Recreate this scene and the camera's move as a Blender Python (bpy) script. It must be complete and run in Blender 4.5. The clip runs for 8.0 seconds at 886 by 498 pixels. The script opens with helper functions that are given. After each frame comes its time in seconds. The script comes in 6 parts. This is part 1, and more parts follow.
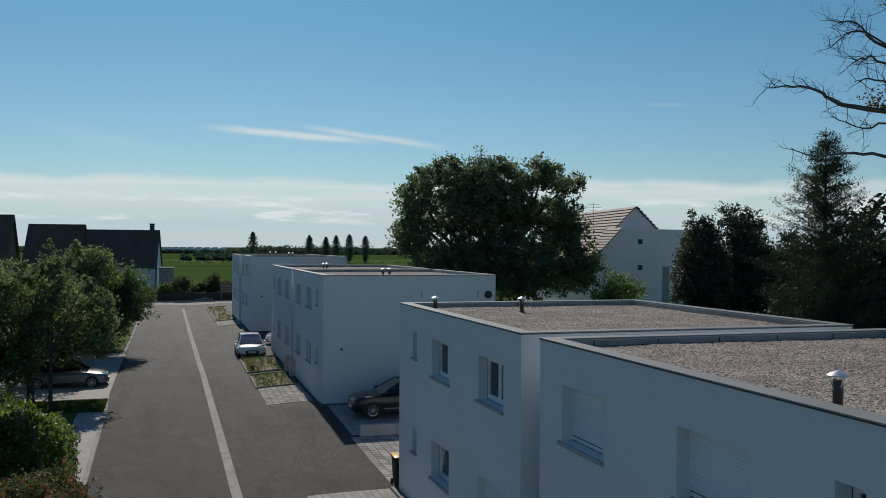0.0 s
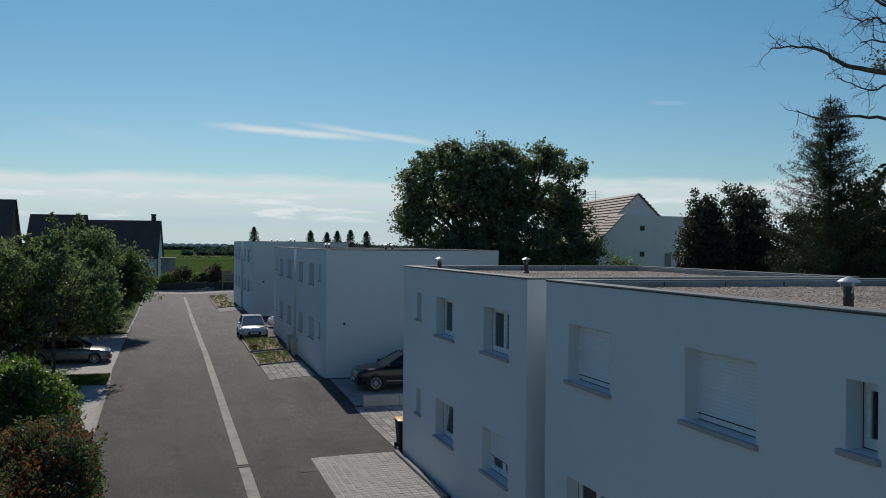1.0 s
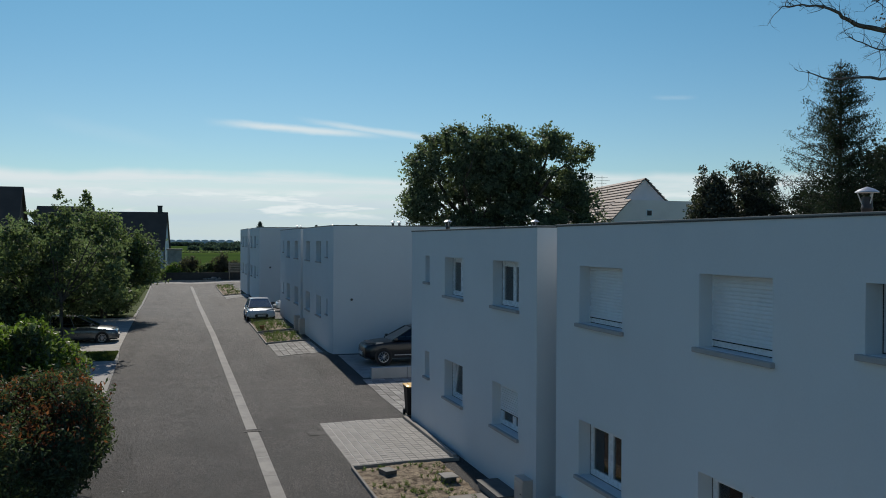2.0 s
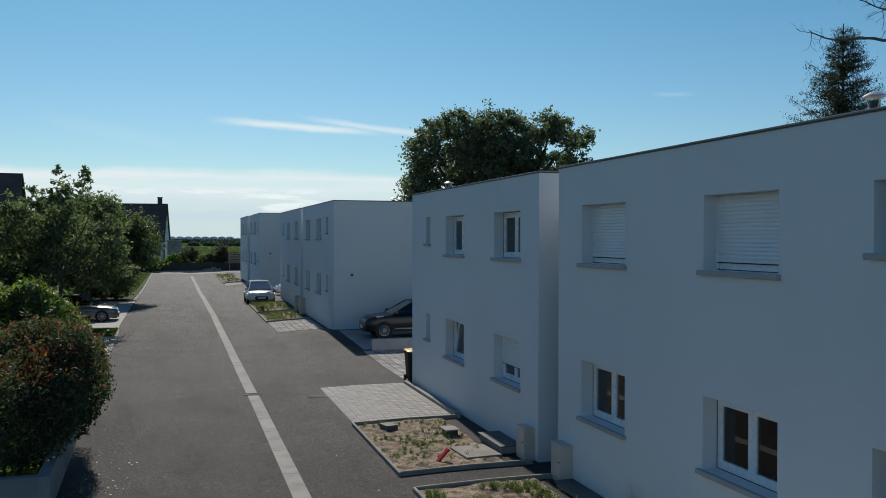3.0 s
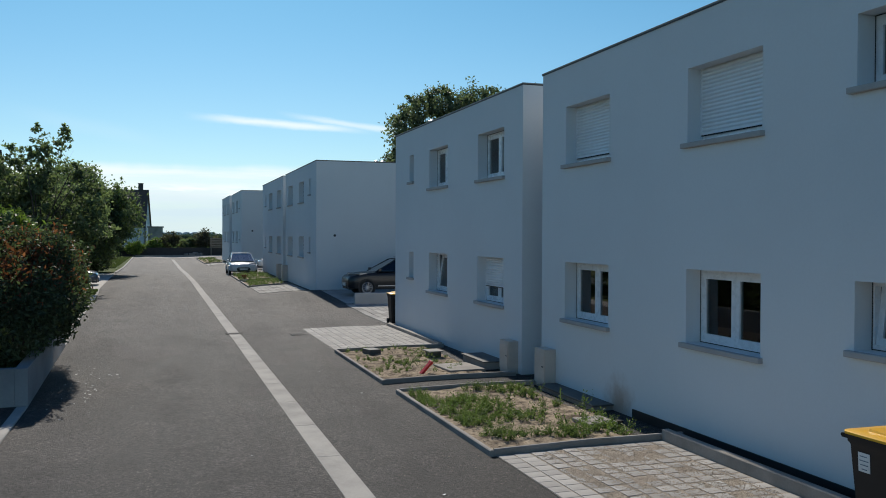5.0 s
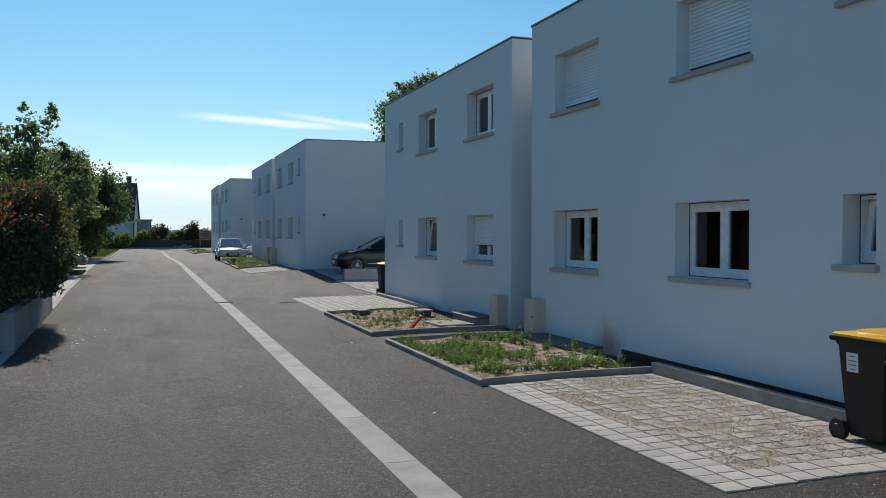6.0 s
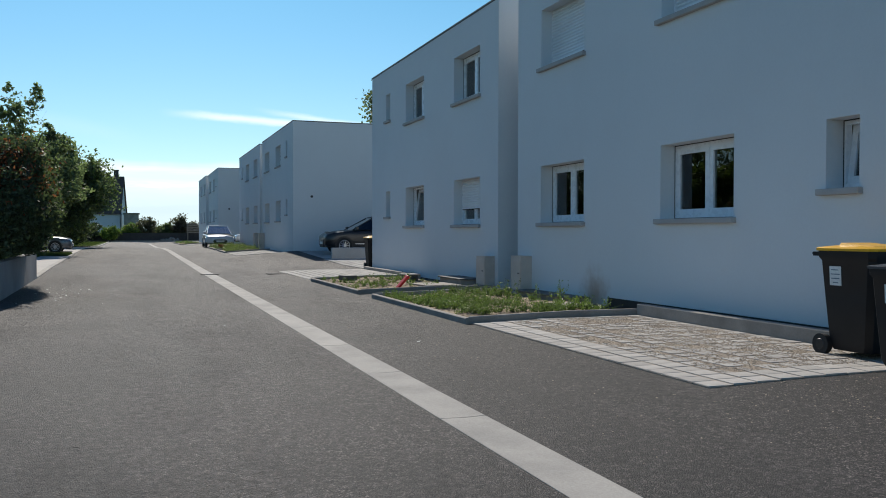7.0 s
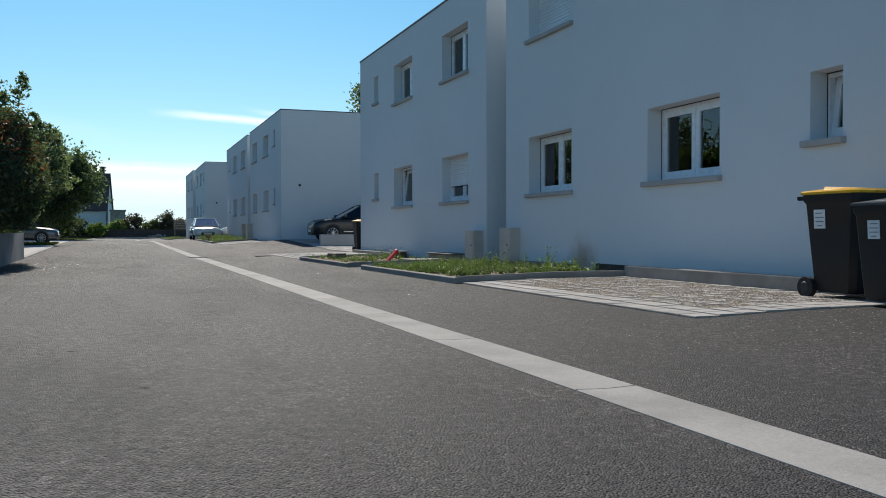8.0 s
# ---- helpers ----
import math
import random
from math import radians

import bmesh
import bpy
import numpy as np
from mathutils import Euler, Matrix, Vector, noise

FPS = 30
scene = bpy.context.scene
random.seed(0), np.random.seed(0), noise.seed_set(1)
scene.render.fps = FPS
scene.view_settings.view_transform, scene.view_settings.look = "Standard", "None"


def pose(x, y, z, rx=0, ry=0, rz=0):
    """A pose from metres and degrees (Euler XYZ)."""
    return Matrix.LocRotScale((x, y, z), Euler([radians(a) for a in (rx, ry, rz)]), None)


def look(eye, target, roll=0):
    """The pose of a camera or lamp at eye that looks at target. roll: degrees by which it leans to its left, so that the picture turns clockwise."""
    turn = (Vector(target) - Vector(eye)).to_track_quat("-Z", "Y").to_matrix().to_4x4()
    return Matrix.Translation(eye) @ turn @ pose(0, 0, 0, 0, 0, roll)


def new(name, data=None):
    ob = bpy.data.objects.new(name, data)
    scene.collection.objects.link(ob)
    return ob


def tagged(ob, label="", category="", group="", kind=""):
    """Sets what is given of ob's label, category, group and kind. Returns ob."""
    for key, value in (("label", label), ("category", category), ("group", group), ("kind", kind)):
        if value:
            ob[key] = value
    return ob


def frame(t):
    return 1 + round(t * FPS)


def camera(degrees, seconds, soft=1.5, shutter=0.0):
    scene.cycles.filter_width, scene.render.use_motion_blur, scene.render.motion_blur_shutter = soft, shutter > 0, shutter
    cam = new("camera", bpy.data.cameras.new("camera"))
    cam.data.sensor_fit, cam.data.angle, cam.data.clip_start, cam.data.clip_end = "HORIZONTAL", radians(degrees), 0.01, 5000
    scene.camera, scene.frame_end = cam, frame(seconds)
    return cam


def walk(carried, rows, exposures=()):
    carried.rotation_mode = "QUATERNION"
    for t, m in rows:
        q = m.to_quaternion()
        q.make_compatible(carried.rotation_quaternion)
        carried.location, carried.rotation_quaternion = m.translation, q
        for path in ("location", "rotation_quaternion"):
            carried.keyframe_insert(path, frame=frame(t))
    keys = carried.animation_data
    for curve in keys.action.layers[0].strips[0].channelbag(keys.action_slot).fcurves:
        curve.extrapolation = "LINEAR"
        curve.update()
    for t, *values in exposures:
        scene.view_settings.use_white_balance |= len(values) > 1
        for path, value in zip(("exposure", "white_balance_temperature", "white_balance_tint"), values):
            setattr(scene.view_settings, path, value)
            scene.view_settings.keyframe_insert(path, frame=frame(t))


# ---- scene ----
cam = camera(54.0, 8.0, soft=0.95)
PATH = [
    (0, (0.122, 0.134, 7.83), (0.72, 2.043, 7.826), 0.4),
    (0.5, (0.091, 0.121, 7.308), (0.691, 2.029, 7.301), 0.4),
    (1, (0.038, 0.19, 6.714), (0.634, 2.099, 6.705), 0.5),
    (1.5, (0.006, 0.254, 6.225), (0.594, 2.165, 6.212), 0.4),
    (3, (0.038, 0.464, 4.647), (0.621, 2.377, 4.623), 0.1),
    (3.5, (0.049, 0.486, 4.176), (0.639, 2.397, 4.152), 0.2),
    (4, (0.046, 0.498, 3.72), (0.644, 2.406, 3.694), 0.1),
    (4.5, (0.034, 0.5, 3.315), (0.643, 2.405, 3.288), 0.2),
    (6, (0.051, 0.508, 1.967), (0.694, 2.402, 1.934), 0.1),
    (6.5, (0.098, 0.529, 1.581), (0.751, 2.419, 1.546), -0.0),
    (7, (0.105, 0.51, 1.169), (0.772, 2.396, 1.133), 0.1),
    (7.5, (0.091, 0.477, 0.892), (0.769, 2.358, 0.856), 0.1),
    (8, (0.06, 0.44, 0.656), (0.753, 2.316, 0.618), -0.1),
]
EXPOSURES = [(0.0, -0.72), (1.5, -0.63), (3.5, -0.37), (4.5, -0.24), (6.5, -0.06), (8.0, 0.03)]
walk(cam, [(t, look(eye, target, roll)) for t, eye, target, roll in PATH], EXPOSURES)

# ---------------------------------------------------------------- light and sky
SUN_TO = Vector((0.44, 7.8, 6.35)).normalized()
SUN_EL = math.asin(SUN_TO.z)

sun_data = bpy.data.lights.new("sun", "SUN")
sun_data.energy = 4.5
sun_data.angle = radians(0.53)
sun_data.color = (1.0, 0.925, 0.82)
sun_lamp = new("sun", sun_data)
sun_lamp.matrix_world = look(SUN_TO * 60, (0, 0, 0))


class Nodes:
    """A small builder of node trees."""

    def __init__(self, tree):
        self.tree = tree
        tree.nodes.clear()

    def add(self, kind, **props):
        node = self.tree.nodes.new(kind)
        for key, value in props.items():
            if key == "operation":
                node.operation = value
            elif key == "data_type":
                node.data_type = value
            elif key == "blend_type":
                node.blend_type = value
            elif key == "feature":
                node.feature = value
            elif key == "noise_dimensions":
                node.noise_dimensions = value
            elif key == "use_clamp":
                node.use_clamp = value
        return node

    def link(self, a, b):
        self.tree.links.new(a, b)

    def put(self, socket, value):
        if isinstance(value, bpy.types.NodeSocket):
            self.link(value, socket)
        else:
            socket.default_value = value

    def math(self, op, a, b=0.0, c=None, clamp=False):
        node = self.add("ShaderNodeMath", operation=op, use_clamp=clamp)
        self.put(node.inputs[0], a)
        self.put(node.inputs[1], b)
        if c is not None:
            self.put(node.inputs[2], c)
        return node.outputs[0]

    def smooth(self, value, lo, hi):
        node = self.add("ShaderNodeMapRange")
        node.interpolation_type = "SMOOTHSTEP"
        self.put(node.inputs["Value"], value)
        self.put(node.inputs["From Min"], lo)
        self.put(node.inputs["From Max"], hi)
        return node.outputs["Result"]

    def noise(self, vector, scale, detail=3.0, rough=0.55, stretch=None):
        if stretch:
            mapping = self.add("ShaderNodeMapping")
            self.put(mapping.inputs["Vector"], vector)
            mapping.inputs["Scale"].default_value = stretch
            vector = mapping.outputs["Vector"]
        node = self.add("ShaderNodeTexNoise")
        self.put(node.inputs["Vector"], vector)
        node.inputs["Scale"].default_value = scale
        node.inputs["Detail"].default_value = detail
        node.inputs["Roughness"].default_value = rough
        return node.outputs["Fac"]

    def cells(self, vector, scale, feature="F1"):
        node = self.add("ShaderNodeTexVoronoi", feature=feature)
        self.put(node.inputs["Vector"], vector)
        node.inputs["Scale"].default_value = scale
        return node

    def mix(self, fac, a, b, blend="MIX"):
        node = self.add("ShaderNodeMix", data_type="RGBA", blend_type=blend)
        self.put(node.inputs[0], fac)
        for socket, value in ((node.inputs[6], a), (node.inputs[7], b)):
            if isinstance(value, tuple):
                value = (*value, 1.0) if len(value) == 3 else value
            self.put(socket, value)
        return node.outputs[2]


def build_sky():
    world = bpy.data.worlds.new("sky")
    scene.world = world
    world.use_nodes = True
    n = Nodes(world.node_tree)
    sky = n.add("ShaderNodeTexSky")
    sky.sky_type = "NISHITA"
    sky.sun_disc = False
    sky.sun_elevation = SUN_EL
    sky.sun_rotation = math.atan2(SUN_TO.x, SUN_TO.y)
    sky.air_density, sky.dust_density, sky.ozone_density = 1.0, 0.25, 2.2
    way = n.add("ShaderNodeTexCoord").outputs["Generated"]
    parts = n.add("ShaderNodeSeparateXYZ")
    n.put(parts.inputs[0], way)
    x, y, z = parts.outputs
    flat = n.math("SQRT", n.math("ADD", n.math("MULTIPLY", x, x), n.math("MULTIPLY", y, y)))
    lift = n.math("DIVIDE", z, n.math("MAXIMUM", flat, 0.001))
    # a bank of low cloud all round the horizon, with a ragged upper edge and thin grey gaps
    edge = n.math("MULTIPLY_ADD", n.noise(way, 2.6, 5.0, 0.6), 0.050, 0.050)
    bank = n.math("SUBTRACT", 1.0, n.smooth(lift, n.math("SUBTRACT", edge, 0.008), n.math("ADD", edge, 0.004)))
    gaps = n.smooth(n.noise(way, 4.0, 5.0, 0.6, (1.0, 1.0, 14.0)), 0.36, 0.58)
    bank = n.math("MULTIPLY", bank, n.math("MULTIPLY_ADD", gaps, 0.42, 0.55))
    # thin streaks of high cloud
    side = n.math("DIVIDE", x, n.math("MAXIMUM", y, 0.05))
    wisp = n.noise(way, 9.0, 6.0, 0.62, (1.0, 1.0, 3.5))

    def streak(q0, e0, q1, e1, width, strength):
        along = n.math("DIVIDE", n.math("SUBTRACT", side, q0), q1 - q0)
        middle = n.math("MULTIPLY_ADD", along, e1 - e0, e0)
        middle = n.math("ADD", middle, n.math("MULTIPLY_ADD", wisp, 0.012, -0.006))
        off = n.math("ABSOLUTE", n.math("SUBTRACT", lift, middle))
        body = n.math("SUBTRACT", 1.0, n.smooth(off, 0.0, width))
        ends = n.math("MULTIPLY", n.smooth(along, 0.0, 0.35), n.math("SUBTRACT", 1.0, n.smooth(along, 0.6, 1.0)))
        front = n.math("GREATER_THAN", y, 0.05)
        return n.math("MULTIPLY", n.math("MULTIPLY", body, ends), n.math("MULTIPLY", front, strength))

    cloud = bank
    for args in ((0.02, 0.131, 0.25, 0.120, 0.0065, 0.85), (0.12, 0.139, 0.34, 0.112, 0.0055, 0.6), (0.58, 0.162, 0.66, 0.160, 0.004, 0.14),
                 (-0.16, 0.13, 0.02, 0.10, 0.014, 0.07)):
        cloud = n.math("MAXIMUM", cloud, streak(*args))
    low = n.smooth(lift, 0.0, 0.35)
    high = n.smooth(lift, 0.30, 1.1)
    clear = n.mix(1.0, sky.outputs[0], n.mix(high, n.mix(low, (0.80, 1.0, 1.10), (0.53, 0.99, 1.08)), (0.300, 0.560, 0.885)), "MULTIPLY")
    # the foot of the bank is a bluer, greyer, unbroken layer
    foot = n.math("SUBTRACT", 1.0, n.smooth(n.math("ADD", lift, n.math("MULTIPLY_ADD", wisp, 0.03, -0.015)), 0.022, 0.070))
    cloud = n.math("MAXIMUM", cloud, n.math("MULTIPLY", foot, n.math("MULTIPLY_ADD", gaps, 0.12, 0.80)))
    colour = n.mix(cloud, clear, n.mix(n.math("MULTIPLY", foot, 0.75), CLOUD, CLOUD_FOOT))
    # small bright puffs low in the bank
    puff = n.smooth(n.noise(way, 6.0, 5.0, 0.6, (1.0, 1.0, 7.0)), 0.52, 0.60)
    belt = n.math("MULTIPLY", n.smooth(lift, 0.022, 0.032), n.math("SUBTRACT", 1.0, n.smooth(lift, 0.048, 0.060)))
    colour = n.mix(n.math("MULTIPLY", n.math("MULTIPLY", puff, belt), 0.75), colour, (12.4, 13.2, 13.2))
    back = n.add("ShaderNodeBackground")
    n.put(back.inputs["Color"], colour)
    back.inputs["Strength"].default_value = SKY_STRENGTH
    out = n.add("ShaderNodeOutputWorld")
    n.link(back.outputs[0], out.inputs["Surface"])


SKY_STRENGTH = 0.099
CLOUD = (10.6, 11.7, 12.0)
CLOUD_FOOT = (7.0, 9.1, 10.2)
build_sky()


# ---------------------------------------------------------------- materials
def surface(name, colour, rough=0.7, metal=0.0, dark=None, scale=3.0, amount=0.25, fine=60.0, fine_amount=0.12, bump=0.0, bump_scale=80.0,
            varied=0.0, island=False, spec=0.5, translucent=0.0, coat=0.0, stretch=None, splash=None, glow=(1.05, 1.25, 0.75)):
    """A Principled material whose colour varies in wide stains and in fine grain, with fine relief."""
    m = bpy.data.materials.new(name)
    m.use_nodes = True
    n = Nodes(m.node_tree)
    where = n.add("ShaderNodeTexCoord").outputs["Object"]
    dark = dark or tuple(c * 0.6 for c in colour)
    wide = n.smooth(n.noise(where, scale, 4.0, 0.6, stretch), 0.35, 0.75)
    tone = n.mix(n.math("MULTIPLY", wide, amount * 2.0, clamp=True), colour, dark)
    if splash:
        # splashed earth round one spot at the foot of the wall
        place, reach, earth = splash
        away = n.add("ShaderNodeVectorMath", operation="DISTANCE")
        n.put(away.inputs[0], where)
        away.inputs[1].default_value = place
        dirt = n.math("SUBTRACT", 1.0, n.smooth(n.math("ADD", away.outputs["Value"], n.math("MULTIPLY_ADD", n.noise(where, 5.0, 4.0), 0.5, -0.25)), 0.0, reach))
        tone = n.mix(n.math("MULTIPLY", dirt, 0.8), tone, earth)
    grain = n.noise(where, fine, 3.0, 0.6, stretch)
    value = n.math("MULTIPLY_ADD", n.math("SUBTRACT", grain, 0.5), fine_amount * 3.0, 1.0)
    if varied:
        if island:
            chance = n.add("ShaderNodeNewGeometry").outputs["Random Per Island"]
        else:
            chance = n.add("ShaderNodeObjectInfo").outputs["Random"]
        value = n.math("MULTIPLY", value, n.math("MULTIPLY_ADD", n.math("SUBTRACT", chance, 0.5), varied * 2.0, 1.0))
    grey = n.add("ShaderNodeCombineXYZ")
    for i in range(3):
        n.put(grey.inputs[i], value)
    tone = n.mix(1.0, tone, grey.outputs[0], "MULTIPLY")
    shader = n.add("ShaderNodeBsdfPrincipled")
    n.put(shader.inputs["Base Color"], tone)
    n.put(shader.inputs["Roughness"], n.math("MULTIPLY_ADD", grain, 0.2, max(rough - 0.1, 0.02)) if rough > 0.15 else rough)
    shader.inputs["Metallic"].default_value = metal
    shader.inputs["Specular IOR Level"].default_value = spec
    shader.inputs["Coat Weight"].default_value = coat
    shader.inputs["Coat Roughness"].default_value = 0.05
    if bump:
        relief = n.add("ShaderNodeBump")
        relief.inputs["Strength"].default_value = 1.0
        relief.inputs["Distance"].default_value = bump
        n.put(relief.inputs["Height"], n.noise(where, bump_scale, 4.0, 0.6))
        n.put(shader.inputs["Normal"], relief.outputs[0])
    out = n.add("ShaderNodeOutputMaterial")
    if translucent:
        through_leaf = n.add("ShaderNodeBsdfTranslucent")
        n.put(through_leaf.inputs["Color"], n.mix(1.0, tone, glow, "MULTIPLY"))
        both = n.add("ShaderNodeMixShader")
        both.inputs[0].default_value = translucent
        n.link(shader.outputs[0], both.inputs[1])
        n.link(through_leaf.outputs[0], both.inputs[2])
        n.link(both.outputs[0], out.inputs["Surface"])
    else:
        n.link(shader.outputs[0], out.inputs["Surface"])
    return m


def asphalt_material():
    m = bpy.data.materials.new("asphalt")
    m.use_nodes = True
    n = Nodes(m.node_tree)
    where = n.add("ShaderNodeTexCoord").outputs["Object"]
    stones = n.cells(where, 112.0)
    chip = n.add("ShaderNodeSeparateColor")
    n.put(chip.inputs[0], stones.outputs["Color"])
    speck = n.math("POWER", chip.outputs[0], 3.2)
    tone = n.mix(speck, (0.0078, 0.0070, 0.0065), (0.250, 0.220, 0.202))
    pits = n.smooth(stones.outputs["Distance"], 0.30, 0.62)
    tone = n.mix(n.math("MULTIPLY", pits, 0.6), tone, (0.0040, 0.0036, 0.0034))
    bend = n.add("ShaderNodeVectorMath", operation="ADD")
    n.put(bend.inputs[0], where)
    swirl = n.add("ShaderNodeTexNoise")
    n.put(swirl.inputs["Vector"], where)
    swirl.inputs["Scale"].default_value = 0.25
    n.put(bend.inputs[1], swirl.outputs["Color"])
    dust_or_sheen = n.smooth(n.noise(bend.outputs[0], 0.9, 6.0, 0.68, (1.0, 0.30, 1.0)), 0.46, 0.62)
    tone = n.mix(n.math("MULTIPLY", dust_or_sheen, 0.46), tone, (0.099, 0.090, 0.085))
    tracks = n.smooth(n.noise(bend.outputs[0], 1.0, 5.0, 0.62, (1.0, 0.12, 1.0)), 0.44, 0.60)
    tone = n.mix(n.math("MULTIPLY", tracks, 0.42), tone, (0.013, 0.0125, 0.012))
    patch = n.smooth(n.noise(where, 2.6, 6.0, 0.72), 0.42, 0.70)
    tone = n.mix(n.math("MULTIPLY", patch, 0.20), tone, (0.012, 0.0115, 0.011))
    scuff = n.smooth(n.noise(where, 4.0, 6.0, 0.75, (0.5, 1.7, 1.0)), 0.60, 0.76)
    tone = n.mix(n.math("MULTIPLY", scuff, 0.46), tone, (0.120, 0.111, 0.106))
    broad = n.smooth(n.noise(bend.outputs[0], 0.30, 4.0, 0.6), 0.44, 0.57)
    tone = n.mix(n.math("MULTIPLY", broad, 0.50), tone, (0.016, 0.0145, 0.0135))
    # grain at every scale from a hand's width down
    fractal = n.noise(where, 18.0, 7.0, 0.92)
    strength = n.math("MAXIMUM", n.math("MULTIPLY_ADD", n.math("SUBTRACT", fractal, 0.5), 10.5, 1.10), 0.10)
    # the newer, darker surfacing on the plots' side of the gutter
    axes = n.add("ShaderNodeSeparateXYZ")
    n.put(axes.inputs[0], where)
    newer = n.math("MULTIPLY", n.smooth(axes.outputs[0], 2.1, 2.5), n.math("SUBTRACT", 1.0, n.smooth(axes.outputs[1], 14.0, 24.0)))
    strength = n.math("MULTIPLY", strength, n.math("MULTIPLY_ADD", newer, -0.24, 1.04))
    grey = n.add("ShaderNodeCombineXYZ")
    for i, warm in enumerate((1.02, 1.0, 0.98)):
        n.put(grey.inputs[i], n.math("MULTIPLY", strength, warm))
    tone = n.mix(1.0, tone, grey.outputs[0], "MULTIPLY")
    coarse = n.noise(where, 38.0, 3.0, 0.7)
    tone = n.mix(n.math("MULTIPLY", n.smooth(coarse, 0.52, 0.70), 0.15), tone, (0.010, 0.0095, 0.009))
    shader = n.add("ShaderNodeBsdfPrincipled")
    n.put(shader.inputs["Base Color"], tone)
    n.put(shader.inputs["Roughness"], n.math("MULTIPLY_ADD", dust_or_sheen, 0.05, 0.74))
    shader.inputs["Specular IOR Level"].default_value = 0.42
    relief = n.add("ShaderNodeBump")
    relief.inputs["Strength"].default_value = 0.9
    relief.inputs["Distance"].default_value = 0.009
    n.put(relief.inputs["Height"], n.math("ADD", n.math("SUBTRACT", 1.0, stones.outputs["Distance"]), n.math("MULTIPLY", chip.outputs[1], 0.9)))
    n.put(shader.inputs["Normal"], relief.outputs[0])
    out = n.add("ShaderNodeOutputMaterial")
    n.link(shader.outputs[0], out.inputs["Surface"])
    return m


def gravel_material(name, light, dark, size):
    m = bpy.data.materials.new(name)
    m.use_nodes = True
    n = Nodes(m.node_tree)
    where = n.add("ShaderNodeTexCoord").outputs["Object"]
    stones = n.cells(where, size)
    chip = n.add("ShaderNodeSeparateColor")
    n.put(chip.inputs[0], stones.outputs["Color"])
    tone = n.mix(chip.outputs[0], dark, light)
    patch = n.smooth(n.noise(where, 0.8, 4.0), 0.35, 0.7)
    tone = n.mix(n.math("MULTIPLY", patch, 0.35), tone, dark)
    shader = n.add("ShaderNodeBsdfPrincipled")
    n.put(shader.inputs["Base Color"], tone)
    shader.inputs["Roughness"].default_value = 0.9
    relief = n.add("ShaderNodeBump")
    relief.inputs["Distance"].default_value = 0.8 / size
    n.put(relief.inputs["Height"], n.math("SUBTRACT", 1.0, stones.outputs["Distance"]))
    n.put(shader.inputs["Normal"], relief.outputs[0])
    out = n.add("ShaderNodeOutputMaterial")
    n.link(shader.outputs[0], out.inputs["Surface"])
    return m


def glass_material(name, tint, rough=0.0, gain=1.6, dust_or_sheen=0.0):
    m = bpy.data.materials.new(name)
    m.use_nodes = True
    n = Nodes(m.node_tree)
    clear = n.add("ShaderNodeBsdfTransparent")
    clear.inputs["Color"].default_value = (*tint, 1)
    gloss = n.add("ShaderNodeBsdfGlossy")
    gloss.inputs["Roughness"].default_value = rough
    fresnel = n.add("ShaderNodeFresnel")
    fresnel.inputs["IOR"].default_value = 1.55
    both = n.add("ShaderNodeMixShader")
    n.put(both.inputs[0], n.math("MULTIPLY", fresnel.outputs[0], gain, clamp=True))
    n.link(clear.outputs[0], both.inputs[1])
    n.link(gloss.outputs[0], both.inputs[2])
    out = n.add("ShaderNodeOutputMaterial")
    if dust_or_sheen:
        # a pale diffuse layer stands in for the sky's sheen on the glass
        sheen = n.add("ShaderNodeBsdfDiffuse")
        sheen.inputs["Color"].default_value = (0.8, 0.8, 0.76, 1)
        whitened = n.add("ShaderNodeMixShader")
        whitened.inputs[0].default_value = dust_or_sheen
        n.link(both.outputs[0], whitened.inputs[1])
        n.link(sheen.outputs[0], whitened.inputs[2])
        both = whitened
    n.link(both.outputs[0], out.inputs["Surface"])
    return m


def field_material():
    m = bpy.data.materials.new("fields")
    m.use_nodes = True
    n = Nodes(m.node_tree)
    where = n.add("ShaderNodeTexCoord").outputs["Object"]
    strips = n.noise(where, 0.011, 2.0, 0.4, (0.10, 1.0, 1.0))
    tone = n.mix(n.smooth(strips, 0.42, 0.58), (0.088, 0.140, 0.036), (0.056, 0.094, 0.030))
    tone = n.mix(n.math("MULTIPLY", n.smooth(n.noise(where, 0.02, 3.0, 0.5, (0.12, 1.0, 1.0)), 0.64, 0.70), 0.6), tone, (0.13, 0.12, 0.05))
    rows = n.noise(where, 0.8, 3.0)
    tone = n.mix(n.math("MULTIPLY", n.smooth(rows, 0.4, 0.7), 0.35), tone, (0.045, 0.095, 0.018))
    shader = n.add("ShaderNodeBsdfPrincipled")
    n.put(shader.inputs["Base Color"], tone)
    shader.inputs["Roughness"].default_value = 0.9
    shader.inputs["Specular IOR Level"].default_value = 0.0
    out = n.add("ShaderNodeOutputMaterial")
    n.link(shader.outputs[0], out.inputs["Surface"])
    return m


